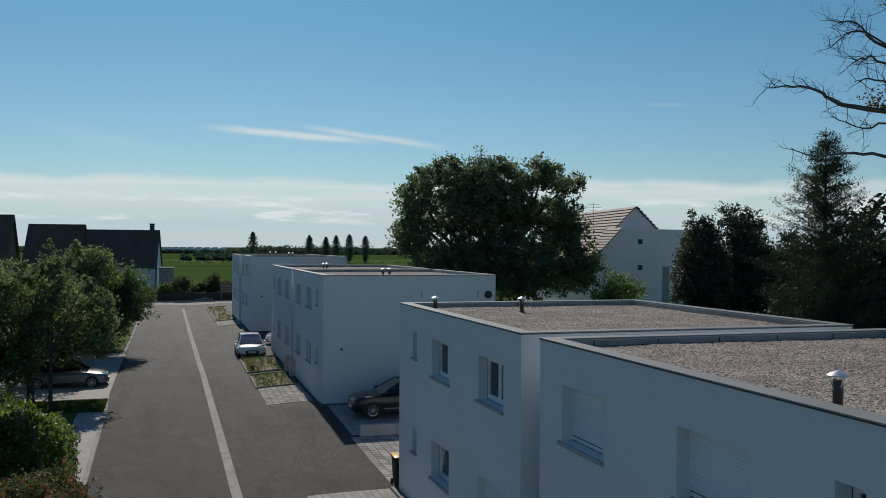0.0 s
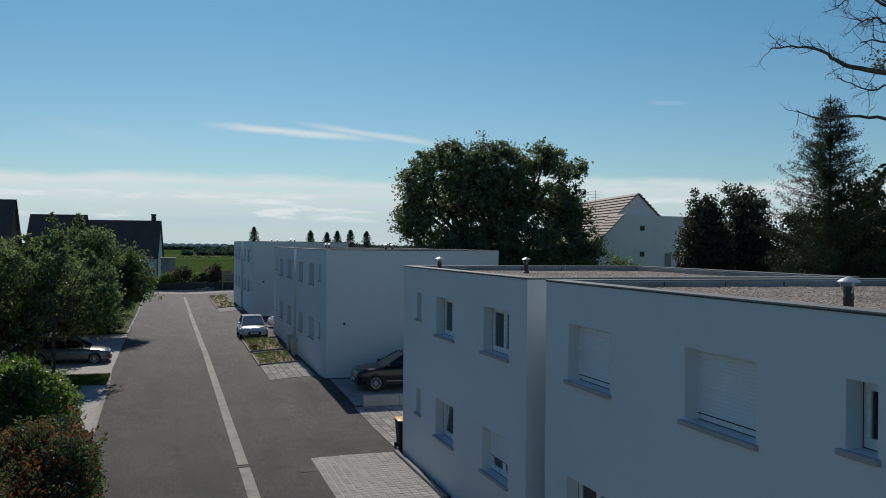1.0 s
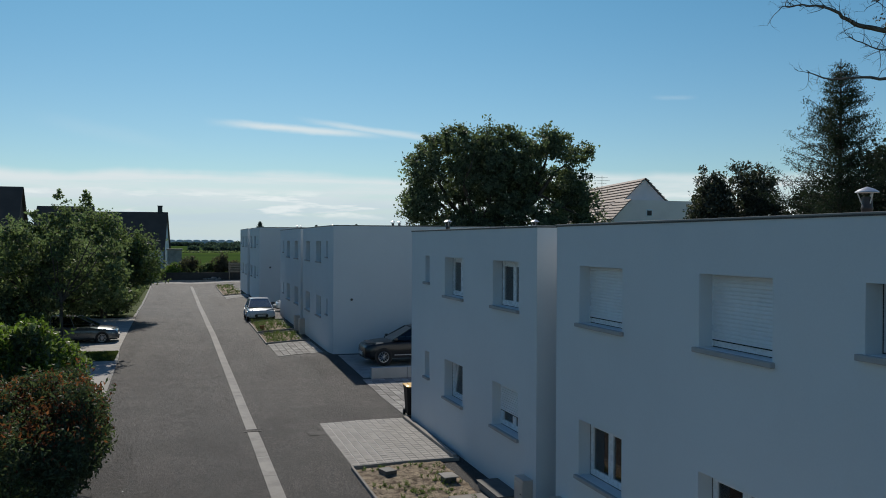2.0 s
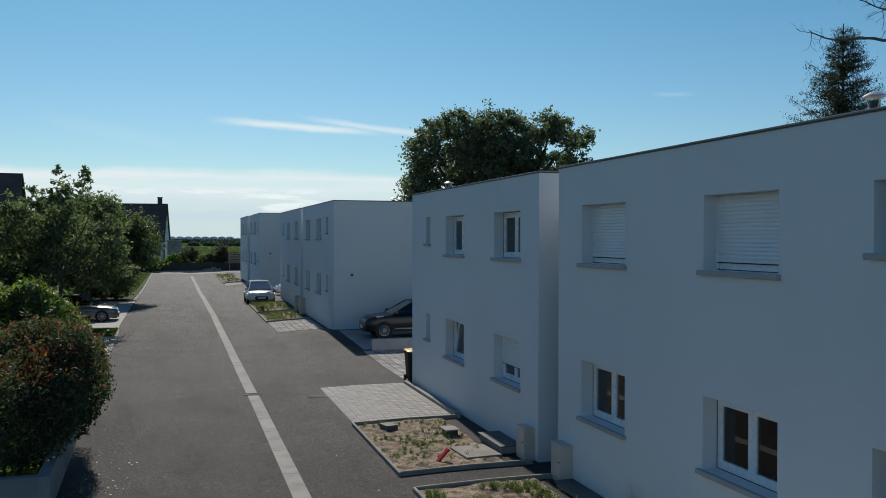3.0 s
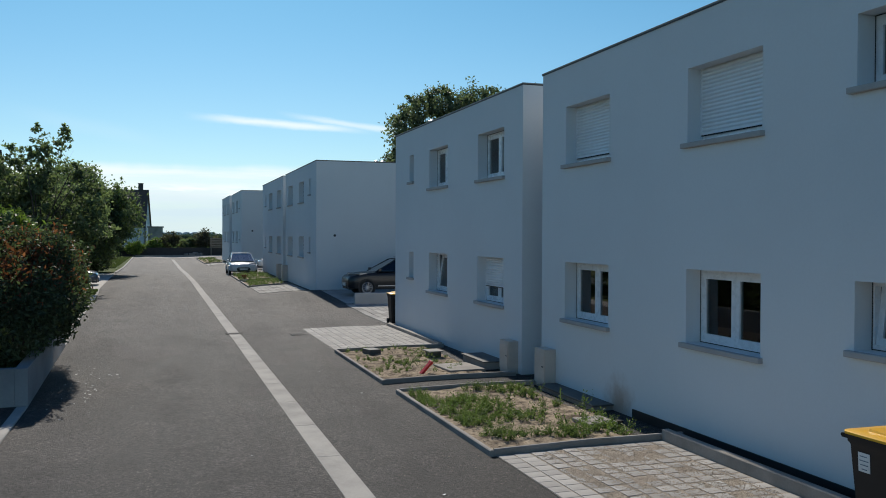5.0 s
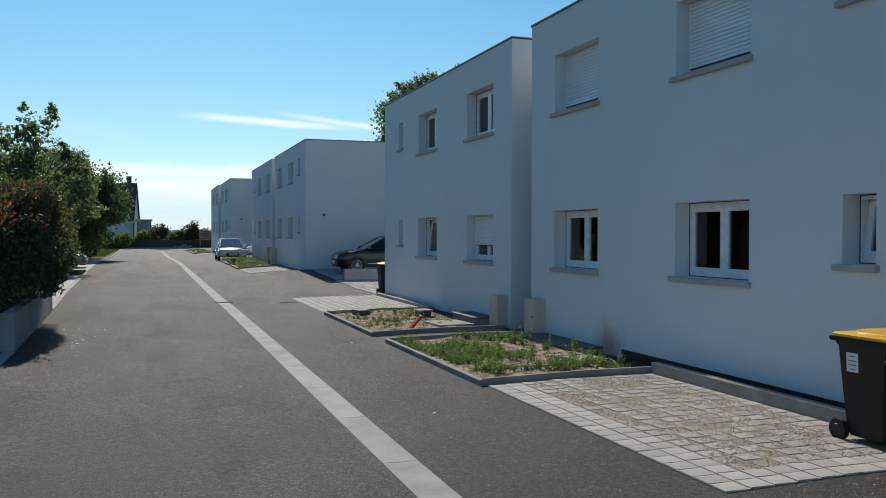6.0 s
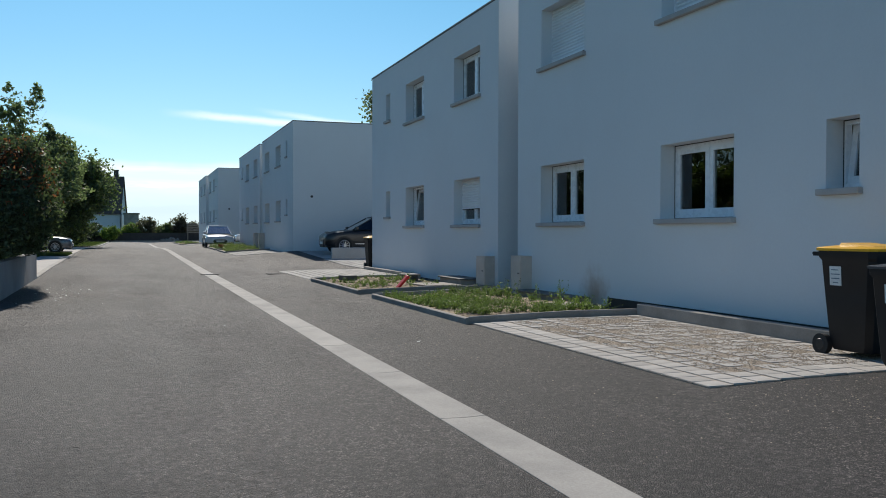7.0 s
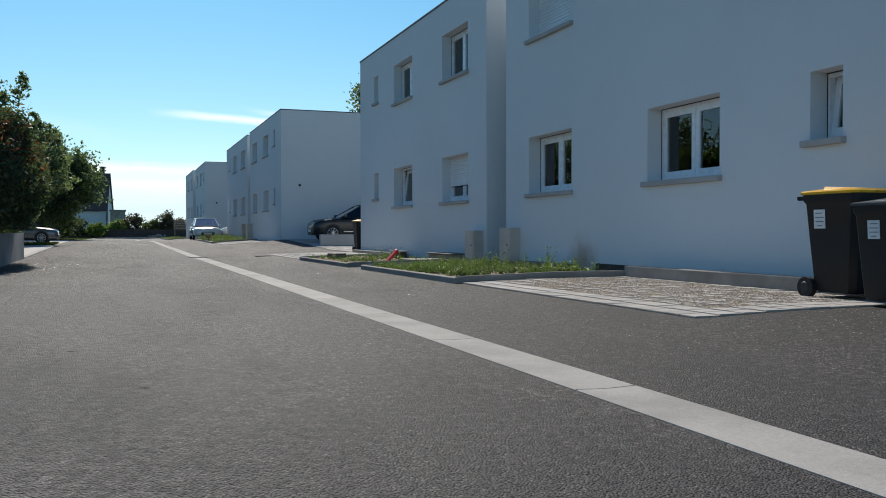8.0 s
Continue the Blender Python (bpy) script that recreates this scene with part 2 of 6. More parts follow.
def tile_material(name, colour, dark, rough, spec):
    """Weathered roof tiles with mossy patches."""
    m = bpy.data.materials.new(name)
    m.use_nodes = True
    n = Nodes(m.node_tree)
    where = n.add("ShaderNodeTexCoord").outputs["Object"]
    patch = n.smooth(n.noise(where, 0.7, 4.0), 0.3, 0.7)
    grain = n.noise(where, 12.0, 3.0)
    tone = n.mix(n.math("MULTIPLY_ADD", patch, 0.5, n.math("MULTIPLY", grain, 0.4)), colour, dark)
    shader = n.add("ShaderNodeBsdfPrincipled")
    n.put(shader.inputs["Base Color"], tone)
    shader.inputs["Roughness"].default_value = rough
    shader.inputs["Specular IOR Level"].default_value = spec
    out = n.add("ShaderNodeOutputMaterial")
    n.link(shader.outputs[0], out.inputs["Surface"])
    return m


ASPHALT = asphalt_material()
FIELDS = field_material()
RENDER_WHITE = surface("white_render", (0.700, 0.730, 0.740), 0.85, dark=(0.655, 0.68, 0.69), scale=0.6, amount=0.25, fine=25, fine_amount=0.02, bump=0.002, bump_scale=120, spec=0.2, splash=((7.16, 13.05, 0.14), 0.62, (0.36, 0.25, 0.17)))
# white render with warm bounced light put into its colour
WARMED_RENDER = surface("warmed_render", (0.90, 0.81, 0.77), 0.85, dark=(0.80, 0.71, 0.67), scale=0.5, amount=0.3, fine=25, fine_amount=0.03)
SILL = surface("sill_concrete", (0.42, 0.41, 0.395), 0.8, dark=(0.31, 0.30, 0.29), scale=1.4, amount=0.3, fine=45, fine_amount=0.05)
CONCRETE = surface("concrete", (0.32, 0.29, 0.255), 0.85, dark=(0.19, 0.172, 0.150), scale=1.4, amount=0.4, fine=45, fine_amount=0.12, bump=0.003, bump_scale=90, varied=0.08)
CONCRETE_LIGHT = surface("pale_concrete", (0.365, 0.345, 0.31), 0.85, dark=(0.24, 0.23, 0.21), scale=1.3, amount=0.5, fine=70, fine_amount=0.20, bump=0.003, bump_scale=110, varied=0.06)
# darker copy of the wall concrete, with the hedge's shade put into it
SHADED_CONCRETE = surface("shaded_wall_concrete", (0.30, 0.30, 0.295), 0.85, dark=(0.19, 0.19, 0.185), scale=0.9, amount=0.4, fine=30, fine_amount=0.08, bump=0.002, bump_scale=60)
WALL_CONCRETE = surface("wall_concrete", (0.50, 0.50, 0.49), 0.8, dark=(0.36, 0.36, 0.36), scale=0.9, amount=0.35, fine=30, fine_amount=0.06, bump=0.002, bump_scale=60)
PAVER = surface("paver", (0.42, 0.395, 0.36), 0.85, dark=(0.30, 0.28, 0.25), scale=2.0, amount=0.35, fine=70, fine_amount=0.12, bump=0.003, bump_scale=120, varied=0.14)
PAVER_JOINED = surface("paver_joined", (0.34, 0.325, 0.30), 0.85, dark=(0.22, 0.205, 0.185), scale=1.2, amount=0.4, fine=70, fine_amount=0.12, bump=0.003, bump_scale=120, varied=0.30, island=True)
SOIL = surface("soil", (0.43, 0.345, 0.245), 0.95, dark=(0.13, 0.10, 0.072), scale=4.2, amount=0.62, fine=26, fine_amount=0.45, bump=0.03, bump_scale=14, spec=0.1)
GRAVEL_ROOF = gravel_material("roof_gravel", (0.68, 0.57, 0.47), (0.030, 0.024, 0.020), 32.0)
GRAVEL_JOINT = gravel_material("joint_gravel", (0.52, 0.435, 0.33), (0.26, 0.21, 0.16), 95.0)
COPING = surface("coping_metal", (0.24, 0.245, 0.235), 0.6, 0.0, scale=0.8, amount=0.2, fine=20, fine_amount=0.03)
DARK_TRIM = surface("dark_trim", (0.035, 0.036, 0.04), 0.5, scale=2, amount=0.2)
FLASHING = surface("flashing", (0.34, 0.335, 0.32), 0.7, 0.0, scale=1.2, amount=0.4, fine=15, fine_amount=0.1)
PVC = surface("white_pvc", (0.80, 0.82, 0.84), 0.28, scale=2, amount=0.06, fine=10, fine_amount=0.01)
SHUTTER = surface("shutter_plastic", (0.78, 0.80, 0.82), 0.4, scale=2, amount=0.08, fine=12, fine_amount=0.02)
GLASS = glass_material("window_glass", (0.62, 0.66, 0.66))
CAR_GLASS = glass_material("car_glass", (0.10, 0.12, 0.12), 0.0, 1.7)
WINDSCREEN = glass_material("windscreen_glass", (0.20, 0.24, 0.22), 0.02, 4.5, 0.14)
INTERIOR = surface("interior_paint", (0.34, 0.33, 0.31), 0.9, scale=0.8, amount=0.3)
METAL = surface("galvanised", (0.74, 0.74, 0.73), 0.38, 0.55, scale=5, amount=0.15)
COVER_DARK = surface("dark_cover", (0.115, 0.115, 0.108), 0.7, dark=(0.07, 0.07, 0.066), scale=2.5, amount=0.4, fine=60, fine_amount=0.15)
PIPE = surface("vent_pipe", (0.055, 0.042, 0.036), 0.45, scale=6, amount=0.3)
BOX_BEIGE = surface("meter_box", (0.62, 0.535, 0.46), 0.6, scale=2, amount=0.2, fine=30, fine_amount=0.03)
BIN_BLACK = surface("bin_plastic", (0.013, 0.0135, 0.015), 0.5, spec=0.3, scale=4, amount=0.3, fine=50, fine_amount=0.1)
LID_YELLOW = surface("yellow_lid", (0.80, 0.43, 0.02), 0.34, scale=4, amount=0.15)
LID_GREY = surface("grey_lid", (0.08, 0.085, 0.09), 0.20, scale=4, amount=0.2)
PAPER = surface("paper", (0.72, 0.74, 0.72), 0.7, scale=9, amount=0.15)
INK = surface("ink", (0.10, 0.16, 0.22), 0.7)
RED_PAINT = surface("red_plastic", (0.62, 0.03, 0.03), 0.4, scale=5, amount=0.2)
TERRACOTTA = surface("terracotta", (0.32, 0.10, 0.055), 0.8, scale=6, amount=0.3)
RUBBER = surface("rubber", (0.018, 0.018, 0.018), 0.75)
ALLOY = surface("alloy", (0.55, 0.56, 0.58), 0.3, 0.8)
IRON = surface("cast_iron", (0.10, 0.095, 0.09), 0.8, 0.1, scale=8, amount=0.4)
BRICK_DARK = surface("dark_brick", (0.10, 0.065, 0.05), 0.9, dark=(0.06, 0.04, 0.032), scale=1.5, amount=0.4, fine=8, fine_amount=0.2)
BARK = surface("bark", (0.105, 0.085, 0.065), 0.95, dark=(0.045, 0.036, 0.03), scale=4, amount=0.5, fine=30, fine_amount=0.35, bump=0.02, bump_scale=18)
DEAD_BARK = surface("dead_bark", (0.15, 0.135, 0.12), 0.9, dark=(0.07, 0.06, 0.05), scale=4, amount=0.5, fine=40, fine_amount=0.3)


def leaf_material(name, colour, dark, translucent=0.30, rough=0.6, varied=0.4, spec=0.2):
    return surface(name, colour, rough, dark=dark, scale=0.35, amount=0.45, fine=2.5, fine_amount=0.2, varied=varied, island=True, spec=spec, translucent=translucent)


LEAF_WALNUT = leaf_material("walnut_leaf", (0.175, 0.200, 0.130), (0.125, 0.145, 0.095), 0.52, 0.55, 0.45, 0.3)
LEAF_DARK = leaf_material("dark_leaf", (0.112, 0.135, 0.076), (0.080, 0.098, 0.056), 0.42, 0.58, 0.5, 0.25)
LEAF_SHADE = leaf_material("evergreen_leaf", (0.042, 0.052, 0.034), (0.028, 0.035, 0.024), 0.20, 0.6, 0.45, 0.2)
# haze over the plain is put into this bluish leaf colour
LEAF_FAR_HAZE = leaf_material("far_hazed_leaf", (0.090, 0.120, 0.115), (0.070, 0.098, 0.096), 0.4, 0.9, 0.3, 0.0)
LEAF_GREEN = leaf_material("green_leaf", (0.185, 0.215, 0.125), (0.135, 0.160, 0.092), 0.58, 0.55, 0.45, 0.25)
LEAF_LIME = leaf_material("lime_leaf", (0.200, 0.260, 0.050), (0.115, 0.165, 0.040), 0.45, 0.45, 0.5, 0.4)
LEAF_RED = leaf_material("red_leaf", (0.250, 0.082, 0.046), (0.170, 0.076, 0.044), 0.52, 0.58, 0.6, 0.22)
LEAF_CONIFER = leaf_material("conifer_spray", (0.052, 0.068, 0.042), (0.034, 0.045, 0.029), 0.25, 0.7)
LEAF_BRONZE = leaf_material("bronze_leaf", (0.080, 0.082, 0.056), (0.056, 0.056, 0.040), 0.32, 0.42, 0.55, 0.5)
LEAF_OLIVE = leaf_material("olive_leaf", (0.130, 0.118, 0.085), (0.095, 0.082, 0.060), 0.45, 0.6)
LEAF_WEED = leaf_material("weed_leaf", (0.165, 0.215, 0.070), (0.115, 0.145, 0.058), 0.4, 0.5, 0.4, 0.3)
LEAF_DRY = leaf_material("dry_leaf", (0.15, 0.11, 0.05), (0.09, 0.07, 0.035), 0.25, 0.7)
LAWN = surface("lawn_blades", (0.125, 0.155, 0.045), 0.8, dark=(0.085, 0.105, 0.034), scale=0.9, amount=0.4, fine=14, fine_amount=0.2, varied=0.3, island=True, spec=0.2, translucent=0.3)
LAWN_BED = surface("lawn_soil", (0.110, 0.135, 0.042), 0.95, dark=(0.075, 0.088, 0.032), scale=0.9, amount=0.4, fine=30, fine_amount=0.3, bump=0.02, bump_scale=25, spec=0.1)
SLATE = tile_material("slate_tiles", (0.125, 0.100, 0.088), (0.085, 0.068, 0.060), 0.85, 0.15)
CLAY = tile_material("clay_tiles", (0.42, 0.33, 0.28), (0.24, 0.185, 0.16), 0.7, 0.3)
WOOD = surface("weathered_wood", (0.34, 0.29, 0.22), 0.85, dark=(0.20, 0.165, 0.125), scale=2, amount=0.4, fine=25, fine_amount=0.2)
GREENHOUSE = surface("greenhouse_film", (0.75, 0.78, 0.80), 0.35, scale=0.05, amount=0.2)
PAINT_WHITE = surface("car_paint_white", (0.80, 0.80, 0.79), 0.3, 0.0, coat=1.0, scale=1, amount=0.05, fine=9, fine_amount=0.01)
PAINT_DARK = surface("car_paint_dark", (0.009, 0.009, 0.010), 0.35, 0.0, coat=0.35, scale=1, amount=0.05, fine=9, fine_amount=0.01)
PAINT_GREY = surface("car_paint_grey", (0.17, 0.18, 0.19), 0.3, 0.6, coat=1.0, scale=1, amount=0.05, fine=9, fine_amount=0.01)
BLACK_PLASTIC = surface("black_plastic", (0.020, 0.020, 0.021), 0.5)
LAMP_CLEAR = surface("lamp_cover", (0.26, 0.27, 0.28), 0.08, 0.5)
LAMP_RED = surface("lamp_red", (0.35, 0.02, 0.02), 0.15)


# ---------------------------------------------------------------- builders
def link_mesh(name, data, material, parent=None, label=""):
    ob = new(name, data)
    if not data.materials:
        data.materials.append(material)
    if parent is not None:
        ob.parent = parent
    if label:
        ob["label"] = label
    return ob


def part(name, bm, material, parent=None, label="", smooth=0):
    """Link a bmesh as one mesh object under a thing or a part. smooth: the angle under which edges are shaded round."""
    data = bpy.data.meshes.new(name)
    bmesh.ops.recalc_face_normals(bm, faces=bm.faces)
    bm.to_mesh(data)
    bm.free()
    if smooth:
        data.polygons.foreach_set("use_smooth", [True] * len(data.polygons))
        data.set_sharp_from_angle(angle=radians(smooth))
    return link_mesh(name, data, material, parent, label)


def thing(name, label, category, group="", kind="", at=(0, 0, 0), turn=0.0):
    ob = new(name)
    ob.matrix_basis = pose(*at, 0, 0, turn)
    return tagged(ob, label, category, group, kind)


def box(bm, x0, x1, y0, y1, z0, z1, bevel=0.0):
    vs = [bm.verts.new(p) for p in ((x0, y0, z0), (x1, y0, z0), (x1, y1, z0), (x0, y1, z0), (x0, y0, z1), (x1, y0, z1), (x1, y1, z1), (x0, y1, z1))]
    fs = [bm.faces.new([vs[i] for i in f]) for f in ((0, 3, 2, 1), (4, 5, 6, 7), (0, 1, 5, 4), (1, 2, 6, 5), (2, 3, 7, 6), (3, 0, 4, 7))]
    if bevel:
        edges = list({e for f in fs for e in f.edges})
        bmesh.ops.bevel(bm, geom=edges, offset=bevel, segments=2, profile=0.6, affect="EDGES")
    return vs


def boxes(*rows, bevel=0.0):
    bm = bmesh.new()
    for row in rows:
        box(bm, *row, bevel=bevel)
    return bm


def tube(bm, p0, p1, r0, r1, n=8, caps=True):
    p0, p1 = Vector(p0), Vector(p1)
    axis = (p1 - p0)
    if axis.length < 1e-6:
        return
    q = axis.to_track_quat("Z", "Y")
    rings = []
    for p, r in ((p0, r0), (p1, r1)):
        rings.append([bm.verts.new(p + q @ Vector((r * math.cos(a), r * math.sin(a), 0))) for a in (2 * math.pi * i / n for i in range(n))])
    for i in range(n):
        bm.faces.new((rings[0][i], rings[0][(i + 1) % n], rings[1][(i + 1) % n], rings[1][i]))
    if caps:
        bm.faces.new(list(reversed(rings[0])))
        bm.faces.new(rings[1])


def turned(bm, centre, profile, n=16):
    """A shape turned about an upright axis from (radius, height) pairs."""
    rings = []
    for r, h in profile:
        rings.append([bm.verts.new((centre[0] + r * math.cos(a), centre[1] + r * math.sin(a), centre[2] + h)) for a in (2 * math.pi * i / n for i in range(n))])
    for lo, hi in zip(rings, rings[1:]):
        for i in range(n):
            bm.faces.new((lo[i], lo[(i + 1) % n], hi[(i + 1) % n], hi[i]))
    bm.faces.new(list(reversed(rings[0])))
    bm.faces.new(rings[-1])


def raw_mesh(name, verts, faces, material, parent=None, label="", smooth=False):
    data = bpy.data.meshes.new(name)
    data.from_pydata(verts, [], faces)
    if smooth:
        data.polygons.foreach_set("use_smooth", [True] * len(data.polygons))
    data.update()
    return link_mesh(name, data, material, parent, label)


def sheet(xs, ys, height):
    verts = [(x, y, height(x, y)) for y in ys for x in xs]
    w = len(xs)
    faces = [(j * w + i, j * w + i + 1, (j + 1) * w + i + 1, (j + 1) * w + i) for j in range(len(ys) - 1) for i in range(w - 1)]
    return verts, faces


def span(a, b, step):
    n = max(1, int(math.ceil((b - a) / step)))
    return [a + (b - a) * i / n for i in range(n + 1)]


def ramp(value, *pairs):
    """Straight lines between (place, height) pairs."""
    if value <= pairs[0][0]:
        return pairs[0][1]
    for (a, h0), (b, h1) in zip(pairs, pairs[1:]):
        if value <= b:
            return h0 + (h1 - h0) * (value - a) / (b - a)
    return pairs[-1][1]


# ---------------------------------------------------------------- ground and road
GUTTER_X = 2.195


def road_z(x, y):
    """The asphalt: falls from both sides to the gutter, climbs to a low crest ahead and dips beyond it."""
    z = -0.085 + 0.0325 * min(abs(x - GUTTER_X), 3.2) + ramp(y, (30, 0.0), (48, 0.10), (57, 0.17), (61, 0.18), (65, 0.165), (82, -0.06), (127, -0.12))
    if x > 4.6:
        rise = ramp(y, (31, 0.0), (41, 0.26), (43, 0.13), (57, 0.13), (66, 0.17), (80, 0.22), (90, 0.18), (108, 0.14), (127, 0.12))
        z += rise * min(1.0, (x - 4.6) / 2.4)
    return z


def kerb_x(y):
    """The road's western edge."""
    return ramp(y, (-60, -2.0), (16, -2.02), (25, -2.25), (31, -2.45), (44, -2.66), (48, -2.86), (64, -2.86), (90, -2.95), (127, -3.2))


def build_ground():
    verts, faces = sheet(sorted([-3500, -1200, -400, -150, -60, -20, 20, 60, 150, 400, 1200, 3500]), [-800, -200, -60, -10, 50, 128, 140, 200, 300, 500, 800, 1300, 2200, 4600],
                         lambda x, y: -0.3 if y < 128 else ramp(y, (128, -0.3), (140, 0.0), (4600, 0.0)))
    ground = raw_mesh("ground", verts, faces, FIELDS)
    tagged(ground, "flat green farm fields reaching the horizon", "ground", kind="structure")
    ys = span(-60, 127, 1.0)
    verts, w = [], 0
    cols = [None, -1.2, 0.0, 1.0, 1.80, 2.195, 2.60, 3.0, 3.8, 4.6, 5.2, 5.8, 6.4, 7.0, 9.0, 12.0, 17.0]
    for y in ys:
        for x in cols:
            xx = kerb_x(y) if x is None else x
            verts.append((xx, y, road_z(xx, y)))
    w = len(cols)
    faces = [(j * w + i, j * w + i + 1, (j + 1) * w + i + 1, (j + 1) * w + i) for j in range(len(ys) - 1) for i in range(w - 1)]
    road = raw_mesh("road", verts, faces, ASPHALT, smooth=True)
    tagged(road, "dark grey asphalt lane with dusty scuffs", "road", kind="structure")
    # back gardens behind the houses
    verts, faces = sheet(span(17.0, 90, 6), span(-40, 127, 8), lambda x, y: 0.02 + 0.3 * noise.noise((x * 0.07, y * 0.07, 3)) * (x > 18))
    tagged(raw_mesh("ground_gardens", verts, faces, LAWN_BED), "rough grass of the gardens behind the houses", "grass", kind="structure")


def gutter_shift(y):
    """The gutter bends a little to the west beyond its joint."""
    return ramp(y, (26, 0.0), (28, -0.02), (40, -0.08), (54, -0.16), (61, -0.26), (90, -0.38), (116, -0.54))


def build_gutter():
    gutter = thing("gutter", "pale concrete drainage channel along the middle of the lane", "gutter", kind="structure")
    y, k = -8.0, 0
    lengths = [2.0]
    while y < 114:
        y1 = min(y + lengths[0], 115)
        if y < 27.1 < y1:
            y1 = 27.08
        bm = bmesh.new()
        rows = []
        for yy in span(y + 0.006, y1 - 0.006, 1.0):
            s = gutter_shift(yy)
            row = []
            for dx, dz in ((-0.164, -0.08), (-0.164, 0.010), (-0.156, 0.013), (-0.03, 0.0125), (0.0, 0.0135), (0.03, 0.0125), (0.156, 0.013), (0.164, 0.010), (0.164, -0.08)):
                x = GUTTER_X + s + dx
                row.append(bm.verts.new((x, yy, road_z(x, yy) + dz - 0.007)))
            rows.append(row)
        for a, b in zip(rows, rows[1:]):
            for i in range(len(a) - 1):
                bm.faces.new((a[i], a[i + 1], b[i + 1], b[i]))
        bm.faces.new(rows[0])
        bm.faces.new(list(reversed(rows[-1])))
        part("channel_slab", bm, CONCRETE_LIGHT, gutter)
        y = y1 if abs(y1 - 27.08) > 0.001 else 27.42
    # cast-iron grating across the channel
    bm = bmesh.new()
    z = road_z(GUTTER_X, 27.25) + 0.004
    box(bm, 1.92, 2.44, 27.09, 27.12, z - 0.05, z + 0.018)
    box(bm, 1.92, 2.44, 27.38, 27.41, z - 0.05, z + 0.018)
    for i in range(13):
        x = 1.93 + i * 0.04
        box(bm, x, x + 0.018, 27.12, 27.38, z - 0.03, z + 0.014)
    grate = part("drain_grate", bm, IRON)
    tagged(grate, "cast-iron slotted drain grate set across the concrete channel", "drain")
    bm = bmesh.new()
    x0, y0 = 3.72, 25.85
    for i in range(12):
        zz = road_z(4.0, 26) + 0.006
        box(bm, x0 + i * 0.055, x0 + i * 0.055 + 0.03, y0, y0 + 0.5, zz - 0.03, zz + 0.008)
    tagged(part("road_grate", bm, IRON), "small iron road grate in the asphalt beside the paving", "drain")


build_ground()
build_gutter()


# ---------------------------------------------------------------- houses
REVEAL = 0.24
HOUSE_LENGTH = 10.1


def rail_frame(bm, x0, x1, y0, y1, z0, z1, w):
    """Four bars round an opening in a plane of constant x."""
    box(bm, x0, x1, y0, y1, z0, z0 + w)
    box(bm, x0, x1, y0, y1, z1 - w, z1)
    box(bm, x0, x1, y0, y0 + w, z0 + w, z1 - w)
    box(bm, x0, x1, y1 - w, y1, z0 + w, z1 - w)


def sash(window, x, y0, y1, z0, z1, tilt=0.0):
    bm = bmesh.new()
    rail_frame(bm, -0.03, 0.03, y0, y1, 0.0, z1 - z0, 0.085)
    ob = part("sash", bm, PVC, window)
    ob.matrix_basis = pose(x, 0, z0, 0, tilt, 0)
    pane = part("pane", boxes((-0.004, 0.004, y0 + 0.085, y1 - 0.085, 0.085, z1 - z0 - 0.085)), GLASS, ob)
    pane.visible_shadow = False
    return ob


